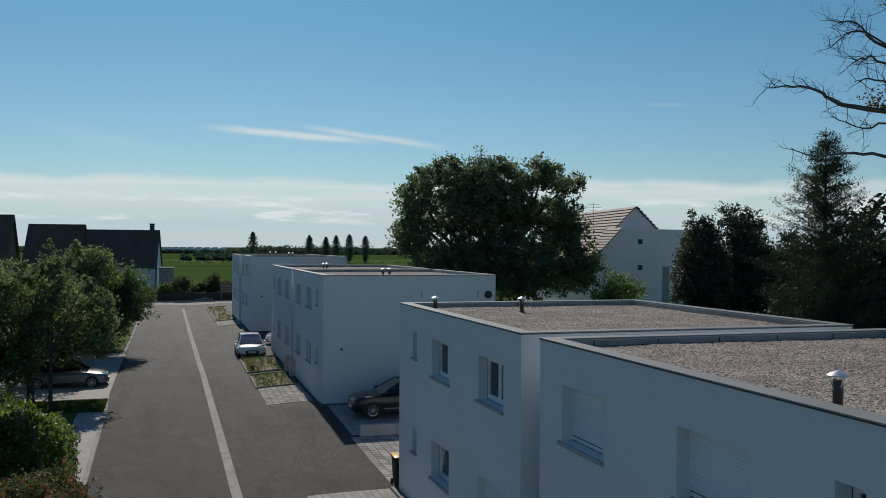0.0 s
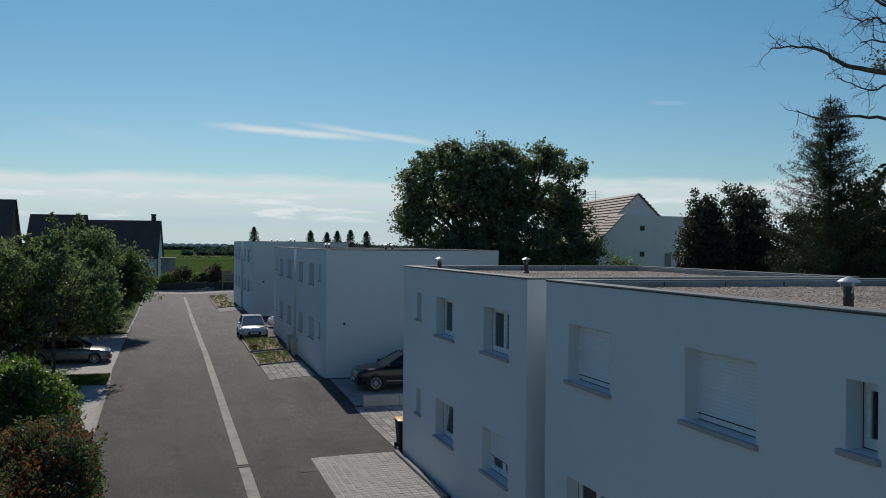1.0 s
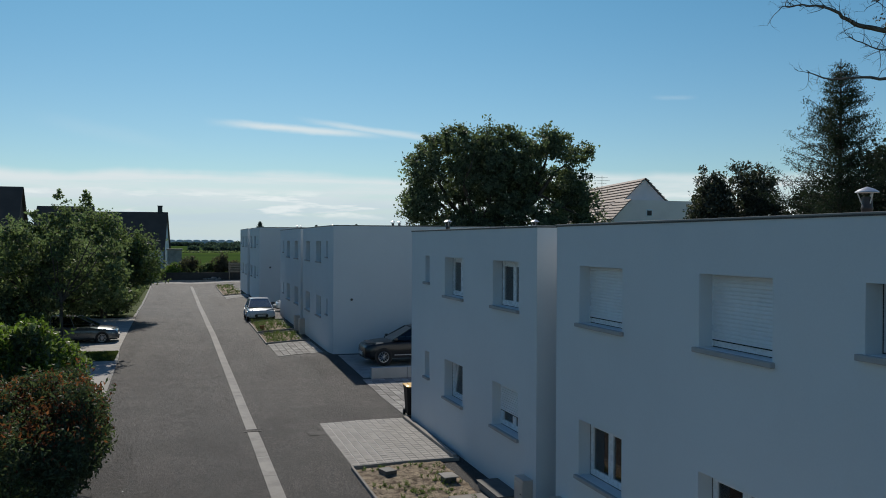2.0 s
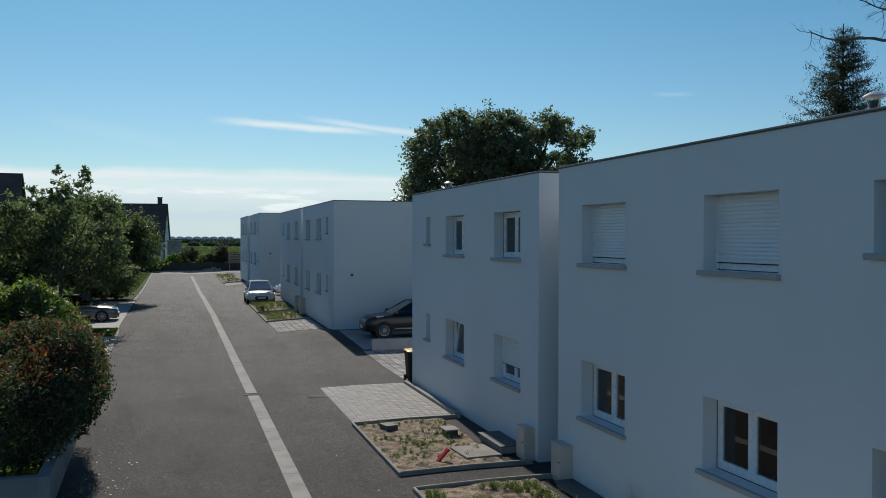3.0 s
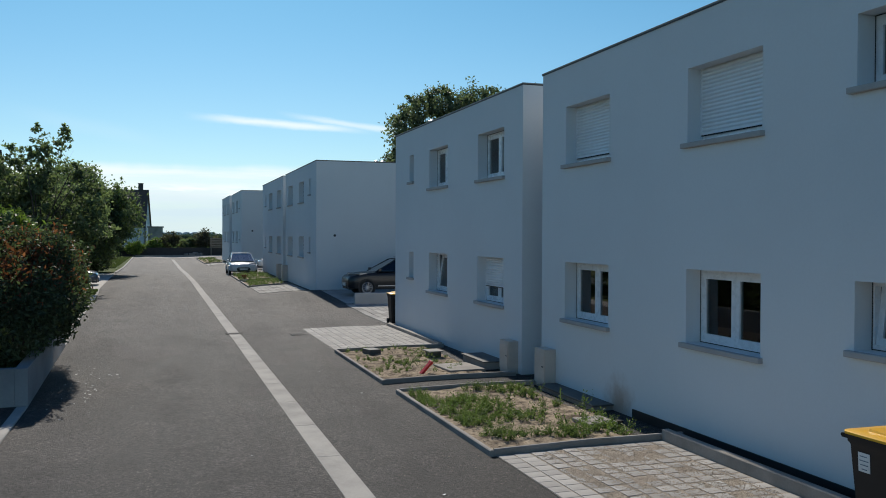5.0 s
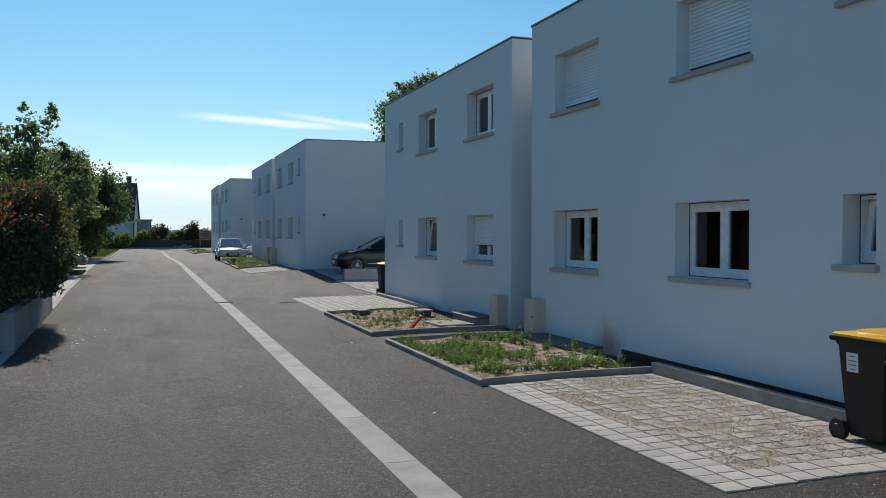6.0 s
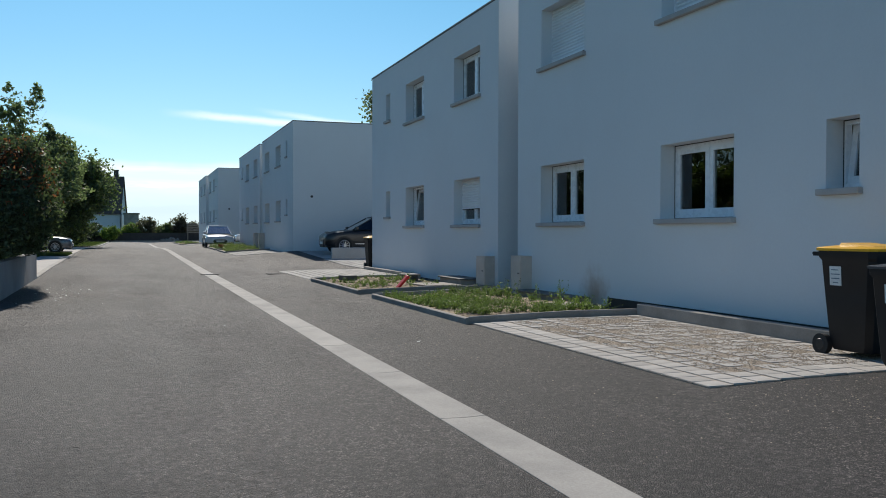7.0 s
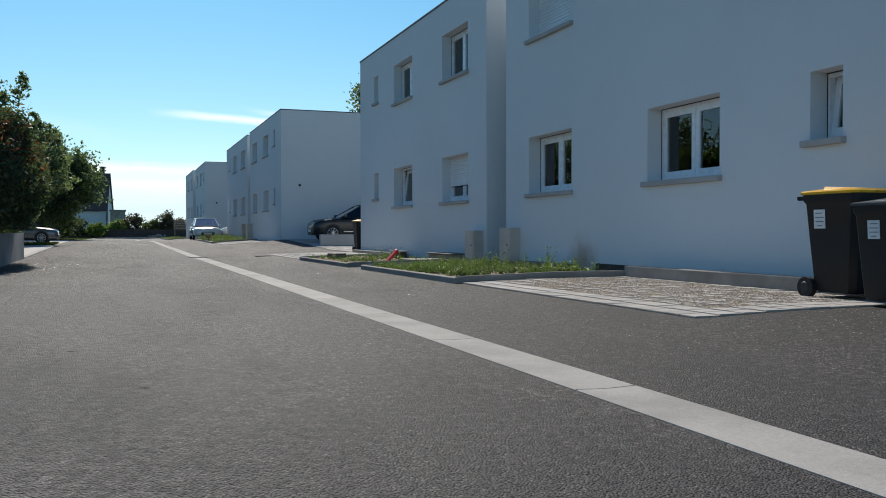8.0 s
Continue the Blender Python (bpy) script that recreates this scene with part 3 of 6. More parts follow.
def house_window(house, xf, y0, y1, z0, z1, style, far_hinge=True):
    window = new("window")
    window.parent = house
    window["label"] = {"double": "white double casement window in a deep reveal", "tilt": "white window tilted open", "shutter": "window with its white roller shutter down",
                       "half": "window with its shutter most of the way down", "slit": "narrow fixed white window", "single": "white casement window in a deep reveal"}[style]
    part("sill", boxes((xf - 0.07, xf + REVEAL, y0 - 0.05, y1 + 0.09, z0 - 0.075, z0 - 0.002), bevel=0.014), SILL, window, "pale concrete sill")
    xw = xf + REVEAL
    bm = bmesh.new()
    w = 0.055
    rail_frame(bm, xw, xw + 0.08, y0 - 0.02, y1 + 0.02, z0, z1, w)
    if style in ("shutter", "half"):
        box(bm, xw - 0.03, xw, y0 - 0.005, y0 + 0.04, z0 + 0.02, z1)
        box(bm, xw - 0.03, xw, y1 - 0.04, y1 + 0.005, z0 + 0.02, z1)
    part("frame", bm, PVC, window)
    bm = bmesh.new()
    rail_frame(bm, xw - 0.006, xw - 0.001, y0 - 0.001, y1 + 0.001, z0 + 0.001, z1 - 0.001, 0.012)
    part("seal", bm, DARK_TRIM, window)
    ym = (y0 + y1) / 2
    if style in ("double", "single", "shutter", "half"):
        sash(window, xw + 0.03, y0 + 0.04, ym + 0.01, z0 + 0.05, z1 - 0.05)
        sash(window, xw + 0.03, ym + 0.015, y1 - 0.04, z0 + 0.05, z1 - 0.05)
    elif style == "tilt":
        sash(window, xw + 0.05, y0 + 0.03, y1 - 0.03, z0 + 0.05, z1 - 0.05, 7.0)
    else:
        sash(window, xw + 0.03, y0 + 0.02, y1 - 0.02, z0 + 0.04, z1 - 0.04)
    if style in ("shutter", "half"):
        low = z0 + (0.15 if style == "shutter" else 0.40)
        # one curtain with a rounded step for each slat
        profile = [(xw - 0.006, low - 0.035), (xw - 0.034, low - 0.035), (xw - 0.034, low)]
        z = low
        while z < z1 - 0.02:
            h = min(0.055, z1 - z)
            profile += [(xw - 0.012, z + 0.001), (xw - 0.012, z + 0.011), (xw - 0.025, z + 0.014), (xw - 0.030, z + h * 0.55), (xw - 0.025, z + h - 0.002)]
            z += h
        profile += [(xw - 0.012, z1), (xw - 0.006, z1)]
        bm = bmesh.new()
        ends = [[bm.verts.new((px, yy, pz)) for px, pz in profile] for yy in (y0 + 0.03, y1 - 0.03)]
        for a in range(len(profile)):
            b = (a + 1) % len(profile)
            bm.faces.new((ends[0][a], ends[0][b], ends[1][b], ends[1][a]))
        # a black bar stands in for the dark gap under the shutter
        part("shutter_seal", boxes((xw - 0.036, xw - 0.012, y0 + 0.03, y1 - 0.03, low - 0.052, low - 0.037)), RUBBER, window)
        part("roller_shutter", bm, SHUTTER, window, "white slatted roller shutter")
    return window


def house(xf, xb, y0, y1, base, outer_low, styles, group, seen_near):
    """A flat-roofed two-storey house. outer_low: its outer end is at y0 (else at y1)."""
    top = base + 6.02
    home = thing("house", "white rendered flat-roofed two-storey house with deep window reveals", "house", group)
    k = (y1 - y0) / HOUSE_LENGTH
    spots = [(1.59, 2.05, 1.66, 2.41, 4.50, 5.28), (3.59, 5.20, 1.38, 2.425, 4.21, 5.265), (7.45, 9.08, 1.37, 2.41, 4.205, 5.265)]
    holes = []
    for i, (a, b, zl0, zl1, zu0, zu1) in enumerate(spots):
        lo, hi = (y0 + a * k, y0 + b * k) if outer_low else (y1 - b * k, y1 - a * k)
        holes.append((lo, hi, base + zl0, base + zl1, styles[2 * i]))
        holes.append((lo, hi, base + zu0, base + zu1, styles[2 * i + 1]))
    foot = base - 0.7
    # facade: one sheet pierced by the openings, with its inner side and the reveals between
    ys = sorted({y0, y1, *[h[0] for h in holes], *[h[1] for h in holes]})
    zs = sorted({foot, top, *[h[2] for h in holes], *[h[3] for h in holes]})
    bm = bmesh.new()
    depth = 0.32
    seen = {}

    def vert(x, y, z):
        key = (round(x, 4), round(y, 4), round(z, 4))
        if key not in seen:
            seen[key] = bm.verts.new((x, y, z))
        return seen[key]

    def inside(ya, yb, za, zb):
        return any(h[0] - 1e-6 <= ya and yb <= h[1] + 1e-6 and h[2] - 1e-6 <= za and zb <= h[3] + 1e-6 for h in holes)

    for ya, yb in zip(ys, ys[1:]):
        for za, zb in zip(zs, zs[1:]):
            if not inside(ya, yb, za, zb):
                for x in (xf, xf + depth):
                    bm.faces.new((vert(x, ya, za), vert(x, yb, za), vert(x, yb, zb), vert(x, ya, zb)))
    for h in holes:
        hy = [y for y in ys if h[0] - 1e-6 <= y <= h[1] + 1e-6]
        hz = [z for z in zs if h[2] - 1e-6 <= z <= h[3] + 1e-6]
        for ya, yb in zip(hy, hy[1:]):
            for z in (h[2], h[3]):
                bm.faces.new((vert(xf, ya, z), vert(xf, yb, z), vert(xf + depth, yb, z), vert(xf + depth, ya, z)))
        for za, zb in zip(hz, hz[1:]):
            for y in (h[0], h[1]):
                bm.faces.new((vert(xf, y, za), vert(xf, y, zb), vert(xf + depth, y, zb), vert(xf + depth, y, za)))
    for za, zb in zip(zs, zs[1:]):
        for y in (y0, y1):
            bm.faces.new((vert(xf, y, za), vert(xf, y, zb), vert(xf + depth, y, zb), vert(xf + depth, y, za)))
    for ya, yb in zip(ys, ys[1:]):
        for z in (foot, top):
            bm.faces.new((vert(xf, ya, z), vert(xf, yb, z), vert(xf + depth, yb, z), vert(xf + depth, ya, z)))
    part("facade_wall", bm, RENDER_WHITE, home)
    t = 0.32
    xi = xf + depth
    part("gable_wall", boxes((xi, xb, y0, y0 + t, foot, top)), RENDER_WHITE, home)
    part("gable_wall", boxes((xi, xb, y1 - t, y1, foot, top)), RENDER_WHITE, home)
    part("rear_wall", boxes((xb - t, xb, y0 + t, y1 - t, foot, top)), RENDER_WHITE, home)
    roof_z = top - 0.13
    part("floor_slab", boxes((xi, xb - t, y0 + t, y1 - t, base - 0.2, base + 0.12), (xi, xb - t, y0 + t, y1 - t, base + 2.75, base + 2.98)), INTERIOR, home)
    part("inner_wall", boxes((xi + 3.6, xi + 3.7, y0 + t, y1 - t, base + 0.12, base + 2.75), (xi + 3.6, xi + 3.7, y0 + t, y1 - t, base + 2.98, roof_z - 0.3)), INTERIOR, home)
    part("roof_slab", boxes((xi, xb - t, y0 + t, y1 - t, roof_z - 0.3, roof_z - 0.06)), CONCRETE, home)
    # gravel with a lively surface
    step = 0.085 if seen_near else 0.35
    amp = 0.012
    verts, faces = sheet(span(xf + 0.33, xb - 0.33, step), span(y0 + 0.33, y1 - 0.33, step),
                         lambda x, y: roof_z + amp * noise.noise((x * 6.5, y * 6.5, 0)) + amp * 1.4 * (random.random() - 0.5) + 0.02 * noise.noise((x, y, 5)))
    raw_mesh("gravel", verts, faces, GRAVEL_ROOF, home, "grey gravel covering the flat roof")
    # parapet: inner flashing, coping and a dark drip edge
    i = 0.32
    part("flashing", boxes((xf + i + 0.002, xf + i + 0.014, y0 + i, y1 - i, roof_z - 0.05, top - 0.012), (xb - i - 0.014, xb - i - 0.002, y0 + i, y1 - i, roof_z - 0.05, top - 0.012),
                           (xf + i, xb - i, y0 + i + 0.002, y0 + i + 0.014, roof_z - 0.05, top - 0.012), (xf + i, xb - i, y1 - i - 0.014, y1 - i - 0.002, roof_z - 0.05, top - 0.012)), FLASHING, home)
    if seen_near:
        for yy, s in ((y0 + i + 0.015, 1), (y1 - i - 0.015, -1)):
            x = xf + 1.0
            while x < xb - 0.5:
                part("flashing_clip", boxes((x, x + 0.022, min(yy, yy + s * 0.01), max(yy, yy + s * 0.01), roof_z - 0.02, top - 0.02)), DARK_TRIM, home)
                x += 1.45
    o = 0.022
    part("drip_edge", boxes((xf - o + 0.008, xf, y0 - o + 0.008, y1 + o - 0.008, top - 0.014, top + 0.004), (xb, xb + o - 0.008, y0 - o + 0.008, y1 + o - 0.008, top - 0.014, top + 0.004),
                            (xf, xb, y0 - o + 0.008, y0, top - 0.014, top + 0.004), (xf, xb, y1, y1 + o - 0.008, top - 0.014, top + 0.004)), DARK_TRIM, home, "dark metal drip edge")
    rows = [(xf - o, xf + i, y0 - o, y1 + o, top + 0.005, top + 0.03), (xb - i, xb + o, y0 - o, y1 + o, top + 0.005, top + 0.03),
            (xf + i, xb - i, y0 - o, y0 + i, top + 0.005, top + 0.03), (xf + i, xb - i, y1 - i, y1 + o, top + 0.005, top + 0.03)]
    part("coping", boxes(*rows, bevel=0.006), COPING, home, "grey metal coping")
    for lo, hi, za, zb, style in holes:
        house_window(home, xf, lo, hi, za, zb, style)
    return home


def roof_vent(x, y, z, height, double=False):
    vent = thing("roof_vent", "dark vent pipe with a bright conical metal cowl", "roof vent", "roof vents", at=(x, y, z))
    bm = bmesh.new()
    turned(bm, (0, 0, 0), ((0.085, -0.05), (0.085, 0.05), (0.06, 0.07), (0.06, height * 0.45), (0.067, height * 0.47), (0.067, height * 0.52), (0.06, height * 0.54), (0.06, height - 0.10)))
    part("pipe", bm, PIPE, vent, smooth=40)
    for a in (0.4, 2.5, 4.6):
        bm = bmesh.new()
        tube(bm, (0.056 * math.cos(a), 0.056 * math.sin(a), height - 0.18), (0.11 * math.cos(a), 0.11 * math.sin(a), height - 0.04), 0.008, 0.008, 6)
        part("bracket", bm, METAL, vent)
    bm = bmesh.new()
    turned(bm, (0, 0, height - 0.05), ((0.135, 0.0), (0.13, 0.012), (0.085, 0.04), (0.03, 0.06), (0.006, 0.07)), 20)
    part("cowl", bm, METAL, vent, "bright metal conical cowl", smooth=30)
    return vent


NEAR = "houses by the lane"
house(7.16, 15.7, 5.97, 16.07, 0.0, True, ("tilt", "slit", "double", "shutter", "double", "shutter"), NEAR, True)
house(7.16, 15.7, 17.05, 27.17, 0.0, False, ("slit", "slit", "tilt", "double", "half", "double"), NEAR, True)
house(7.09, 15.85, 41.39, 51.85, 0.42, True, ("slit", "slit", "double", "double", "double", "double"), NEAR, False)
house(7.09, 15.85, 52.95, 63.73, 0.43, False, ("slit", "slit", "double", "double", "double", "double"), NEAR, False)
house(6.98, 15.6, 79.3, 89.9, 0.87, True, ("slit", "slit", "double", "double", "double", "double"), NEAR, False)
house(6.80, 15.4, 90.9, 101.3, 0.88, False, ("slit", "slit", "double", "double", "double", "double"), NEAR, False)
for vx, vy, vz, vh in ((7.82, 8.72, 5.89, 0.47), (7.76, 25.25, 5.89, 0.45), (10.2, 24.35, 5.89, 0.46), (10.55, 43.7, 6.31, 0.42), (10.9, 43.75, 6.31, 0.42),
                       (9.65, 56.6, 6.32, 0.42), (9.95, 57.1, 6.32, 0.42), (11.2, 86.0, 6.76, 0.42), (11.6, 86.3, 6.76, 0.42), (10.6, 97.5, 6.77, 0.42), (11.3, 98.0, 6.77, 0.42)):
    roof_vent(vx, vy, vz, vh)


def wall_fitting(name, label, x, y, z, radius):
    bm = bmesh.new()
    tube(bm, (x, y, z), (x, y - 0.05, z), radius, radius, 16)
    tube(bm, (x, y - 0.05, z), (x, y - 0.08, z), radius * 0.8, radius * 0.5, 16)
    tagged(part(name, bm, DARK_TRIM, None, smooth=40), label, "wall vent")


wall_fitting("wall_vent", "small round dark vent cap on the white gable", 7.97, 41.39, 2.9, 0.06)
wall_fitting("wall_vent", "small round dark vent cap on the white gable", 7.92, 79.3, 3.3, 0.08)
bm = bmesh.new()
turned(bm, (0, 0, 0), ((0.20, 0.0), (0.20, 0.05), (0.13, 0.05), (0.13, 0.02)), 20)
lamp = part("wall_lamp", bm, DARK_TRIM, None, smooth=40)
lamp.matrix_basis = pose(15.45, 41.39, 5.45, 90)
tagged(lamp, "round dark-rimmed fitting high on the white gable", "wall lamp")
for px in (11.95, 14.9):
    tagged(part("overflow_pipe", boxes((px - 0.02, px + 0.02, 41.34, 41.39, 5.3, 5.66), bevel=0.008), FLASHING), "short grey overflow strip on the white gable", "overflow pipe")


# ---------------------------------------------------------------- front plots: beds, boxes, bins
def kerb_run(bm, x0, y0, x1, y1, width, height, sink=0.12):
    """A kerb from one point to another that follows the asphalt, its top height above it."""
    a, b = Vector((x0, y0, 0)), Vector((x1, y1, 0))
    n = max(1, int((b - a).length / 1.0))
    side = (b - a).normalized().cross(Vector((0, 0, 1))) * width / 2
    rings = []
    for i in range(n + 1):
        p = a + (b - a) * i / n
        z = road_z(p.x, p.y)
        c = 0.012
        ring = []
        for s, dz in ((-1, -sink), (-1, height - c), (-1 + 2 * c / width, height), (1 - 2 * c / width, height), (1, height - c), (1, -sink)):
            ring.append(bm.verts.new((p.x + side.x * s, p.y + side.y * s, z + dz)))
        rings.append(ring)
    for r0, r1 in zip(rings, rings[1:]):
        for i in range(len(r0) - 1):
            bm.faces.new((r0[i], r0[i + 1], r1[i + 1], r1[i]))
    bm.faces.new(rings[0])
    bm.faces.new(list(reversed(rings[-1])))


def leaf_blades(centres, sizes, spread, rng, upright=0.0):
    """Rhombic folded leaves at the given centres: vertices and faces as arrays."""
    n = len(centres)
    d = rng.normal(size=(n, 3))
    d[:, 2] += upright
    d /= np.linalg.norm(d, axis=1)[:, None]
    o = rng.normal(size=(n, 3))
    s = np.cross(d, o)
    s /= np.linalg.norm(s, axis=1)[:, None] + 1e-9
    up = np.cross(s, d)
    L = (sizes * (0.7 + 0.6 * rng.random(n)))[:, None]
    W = L * spread
    fold = up * L * 0.12
    v = np.empty((n, 4, 3))
    v[:, 0] = centres - d * L * 0.5
    v[:, 1] = centres + s * W * 0.5 + fold
    v[:, 2] = centres + d * L * 0.5
    v[:, 3] = centres - s * W * 0.5 + fold
    return v.reshape(-1, 3)


def quads_mesh(name, verts, material, parent=None, label=""):
    """A mesh from an array of vertices, each four of which are one blade."""
    n = len(verts) // 4
    data = bpy.data.meshes.new(name)
    data.vertices.add(n * 4)
    data.vertices.foreach_set("co", np.ascontiguousarray(verts, dtype=np.float32).ravel())
    data.loops.add(n * 4)
    data.loops.foreach_set("vertex_index", np.arange(n * 4, dtype=np.int32))
    data.polygons.add(n)
    data.polygons.foreach_set("loop_start", np.arange(0, n * 4, 4, dtype=np.int32))
    data.polygons.foreach_set("loop_total", np.full(n, 4, dtype=np.int32))
    data.update(calc_edges=True)
    return link_mesh(name, data, material, parent, label)


def weeds(name, x0, x1, y0, y1, base, tufts, rng, high=0.16, keep=None, label="low green weeds growing in the bare soil", leaf=0.06, material=None):
    pts, size, stems = [], [], []
    for _ in range(tufts):
        cx, cy = rng.uniform(x0, x1), rng.uniform(y0, y1)
        if keep and not keep(cx, cy):
            continue
        h = high * rng.uniform(0.35, 1.25)
        foot = np.array((cx, cy, base(cx, cy) - 0.01))
        for _ in range(int(rng.integers(3, 8))):
            lean = rng.normal(size=2) * h * 0.33
            tip = foot + (lean[0], lean[1], h * rng.uniform(0.6, 1.1))
            side = np.array((rng.normal(), rng.normal(), 0.0)) * 0.0022
            stems += [foot - side, foot + side, tip + side * 0.4, tip - side * 0.4]
            m = int(rng.integers(5, 10))
            f = rng.uniform(0.15, 1.05, m)[:, None]
            off = rng.normal(size=(m, 3)) * leaf * (0.42, 0.42, 0.2)
            pts.append(foot * (1 - f) + tip * f + off)
            size.append(leaf * rng.uniform(0.6, 1.2) * (1.15 - 0.5 * f[:, 0]))
    pts, size = np.concatenate(pts), np.concatenate(size)
    ob = quads_mesh(name, np.concatenate((leaf_blades(pts, size, 0.42, rng, 0.6), np.array(stems))), material or LEAF_WEED)
    return tagged(ob, label, "weeds", kind="stuff")


RNG = np.random.default_rng(7)


def garden_bed(x0, x1, y0, y1, label, open_house=False):
    bed = thing("garden_bed", label, "garden bed", "front garden beds")
    w = 0.065
    for name, row in (("front_kerb", (x0, y0 - w / 2, x0, y1 + w / 2)), ("side_kerb", (x0 + w / 2 + 0.002, y0, x1, y0)), ("side_kerb", (x0 + w / 2 + 0.002, y1, x1, y1))):
        bm = bmesh.new()
        kerb_run(bm, *row, w, 0.095 if name == "side_kerb" else 0.085)
        part(name, bm, CONCRETE, bed)

    def soil(x, y):
        return road_z(x, y) + 0.035 + 0.05 * noise.noise((x * 1.3, y * 1.3, 2)) + 0.025 * noise.noise((x * 6, y * 6, 4)) - 0.16 * min(1.0, max(0.0, (x - (x1 - 0.52)) / 0.22))

    verts, faces = sheet(span(x0 + w / 2, x1, 0.09), span(y0 + w / 2, y1 - w / 2, 0.09), soil)
    raw_mesh("soil", verts, faces, SOIL, bed, "dry sandy soil", smooth=True)
    return bed, soil


def clods(name, x0, x1, y0, y1, base, count, rng, size=0.035, material=None, label="small clods and stones on the dry soil", flat=1.0):
    bm_v, bm_f = [], []
    for _ in range(count):
        x, y = rng.uniform(x0, x1), rng.uniform(y0, y1)
        s = size * rng.uniform(0.4, 1.5)
        z = base(x, y) + s * 0.2
        k = len(bm_v)
        for dx, dy, dz in ((1, 0, 0), (0, 1, 0), (-1, 0, 0), (0, -1, 0), (0, 0, 0.8), (0, 0, -0.6)):
            j = rng.uniform(0.7, 1.2)
            bm_v.append((x + dx * s * j, y + dy * s * j, z + dz * s * j * flat))
        for a, b in ((0, 1), (1, 2), (2, 3), (3, 0)):
            bm_f.append((k + a, k + b, k + 4))
            bm_f.append((k + b, k + a, k + 5))
    return tagged(raw_mesh(name, bm_v, bm_f, material or SOIL), label, name.split("_")[-1], kind="stuff")


bed_near, soil_near = garden_bed(4.2, 7.1, 11.15, 15.88, "kerbed garden bed of sandy soil overgrown with weeds")
weeds("weeds", 4.3, 6.4, 11.3, 15.6, soil_near, 1150, RNG, 0.15, lambda x, y: noise.noise((x * 1.1, y * 1.1, 8)) > -0.16 and not (x > 5.5 and y < 13.6 and noise.noise((x, y, 1)) < 0.15), leaf=0.043)
weeds("weeds", 5.6, 6.7, 12.0, 14.9, soil_near, 14, RNG, 0.30, label="taller leafy weeds by the house wall", leaf=0.065)
weeds("weeds", 5.7, 6.6, 11.5, 13.0, soil_near, 26, RNG, 0.22, label="bushy leafy weeds at the end of the bed", leaf=0.06)
clods("clods", 4.3, 7.0, 11.3, 15.6, soil_near, 900, RNG, 0.014, flat=0.6)
bed_next, soil_next = garden_bed(4.2, 7.0, 16.98, 21.75, "kerbed garden bed of mostly bare sandy soil")
weeds("weeds", 4.3, 6.4, 17.1, 21.6, soil_next, 190, RNG, 0.12, lambda x, y: noise.noise((x * 0.9, y * 0.9, 5)) > 0.0, leaf=0.045)
weeds("weeds", 4.8, 5.9, 18.3, 20.6, soil_next, 7, RNG, 0.30, label="taller leafy weeds in the bed", leaf=0.06)
clods("clods", 4.3, 6.9, 17.1, 21.6, soil_next, 1500, RNG, 0.015, flat=0.6)
for x0, x1, y0, y1, base, count in ((4.3, 6.9, 11.3, 15.7, soil_near, 420), (4.3, 6.8, 17.1, 21.6, soil_next, 700)):
    clods("dark_debris", x0, x1, y0, y1, base, count, RNG, 0.016, BARK, "dark bits of bark and dead leaves on the soil", 0.35)
bed_third, soil_third = garden_bed(4.6, 6.95, 48.0, 52.6, "kerbed garden bed with green weeds beside the lane")
weeds("weeds", 4.7, 6.8, 48.2, 52.4, soil_third, 130, RNG, 0.24, leaf=0.07)
bed_fourth, soil_fourth = garden_bed(4.6, 6.95, 53.6, 60.0, "kerbed garden bed with weeds beside the white car")
weeds("weeds", 4.7, 6.8, 53.8, 59.8, soil_fourth, 170, RNG, 0.28, leaf=0.07)
bed_fifth, soil_fifth = garden_bed(4.55, 6.9, 93.6, 115.0, "far kerbed garden bed with low weeds")
weeds("weeds", 4.7, 6.8, 94.0, 114.5, soil_fifth, 130, RNG, 0.2, leaf=0.10)


def bed_cover(name, label, x0, x1, y0, y1, z, height, material, turn=0.0, sink=0.08):
    ob = part(name, boxes((-(x1 - x0) / 2, (x1 - x0) / 2, -(y1 - y0) / 2, (y1 - y0) / 2, -sink, height), bevel=min(0.012, (height + sink) / 3)), material)
    ob.matrix_basis = pose((x0 + x1) / 2, (y0 + y1) / 2, z, 0, 0, turn)
    return tagged(ob, label, "access cover")


bm = bmesh.new()
turned(bm, (4.97, 54.6, soil_fourth(4.97, 54.6) - 0.02), ((0.10, 0.0), (0.14, 0.24), (0.165, 0.25), (0.165, 0.31), (0.13, 0.31), (0.12, 0.27)), 14)
tagged(part("plant_pot", bm, TERRACOTTA, None, smooth=40), "small reddish-brown terracotta pot standing in the weeds", "plant pot")


bed_cover("access_cover", "square concrete access slab lying in the soil", 5.75, 6.55, 17.6, 18.6, soil_next(6.1, 18.1) + 0.01, 0.05, CONCRETE, 4)
bed_cover("access_box", "dark square access box standing in the soil", 5.97, 6.24, 19.6, 19.95, soil_next(6.1, 19.8), 0.13, COVER_DARK, 3)
bed_cover("access_cover", "pale flat lid lying on the dark access box", 5.92, 6.28, 19.55, 20.0, soil_next(6.1, 19.8) + 0.13, 0.025, CONCRETE_LIGHT, 3, 0.0)
bed_cover("access_box", "weathered broken access box in the soil", 4.75, 5.05, 20.7, 21.1, soil_next(4.9, 20.9), 0.10, COVER_DARK, 15)
bed_cover("access_cover", "small square access cover among the weeds", 6.05, 6.55, 12.0, 12.5, soil_near(6.3, 12.2) + 0.02, 0.045, CONCRETE, 5)

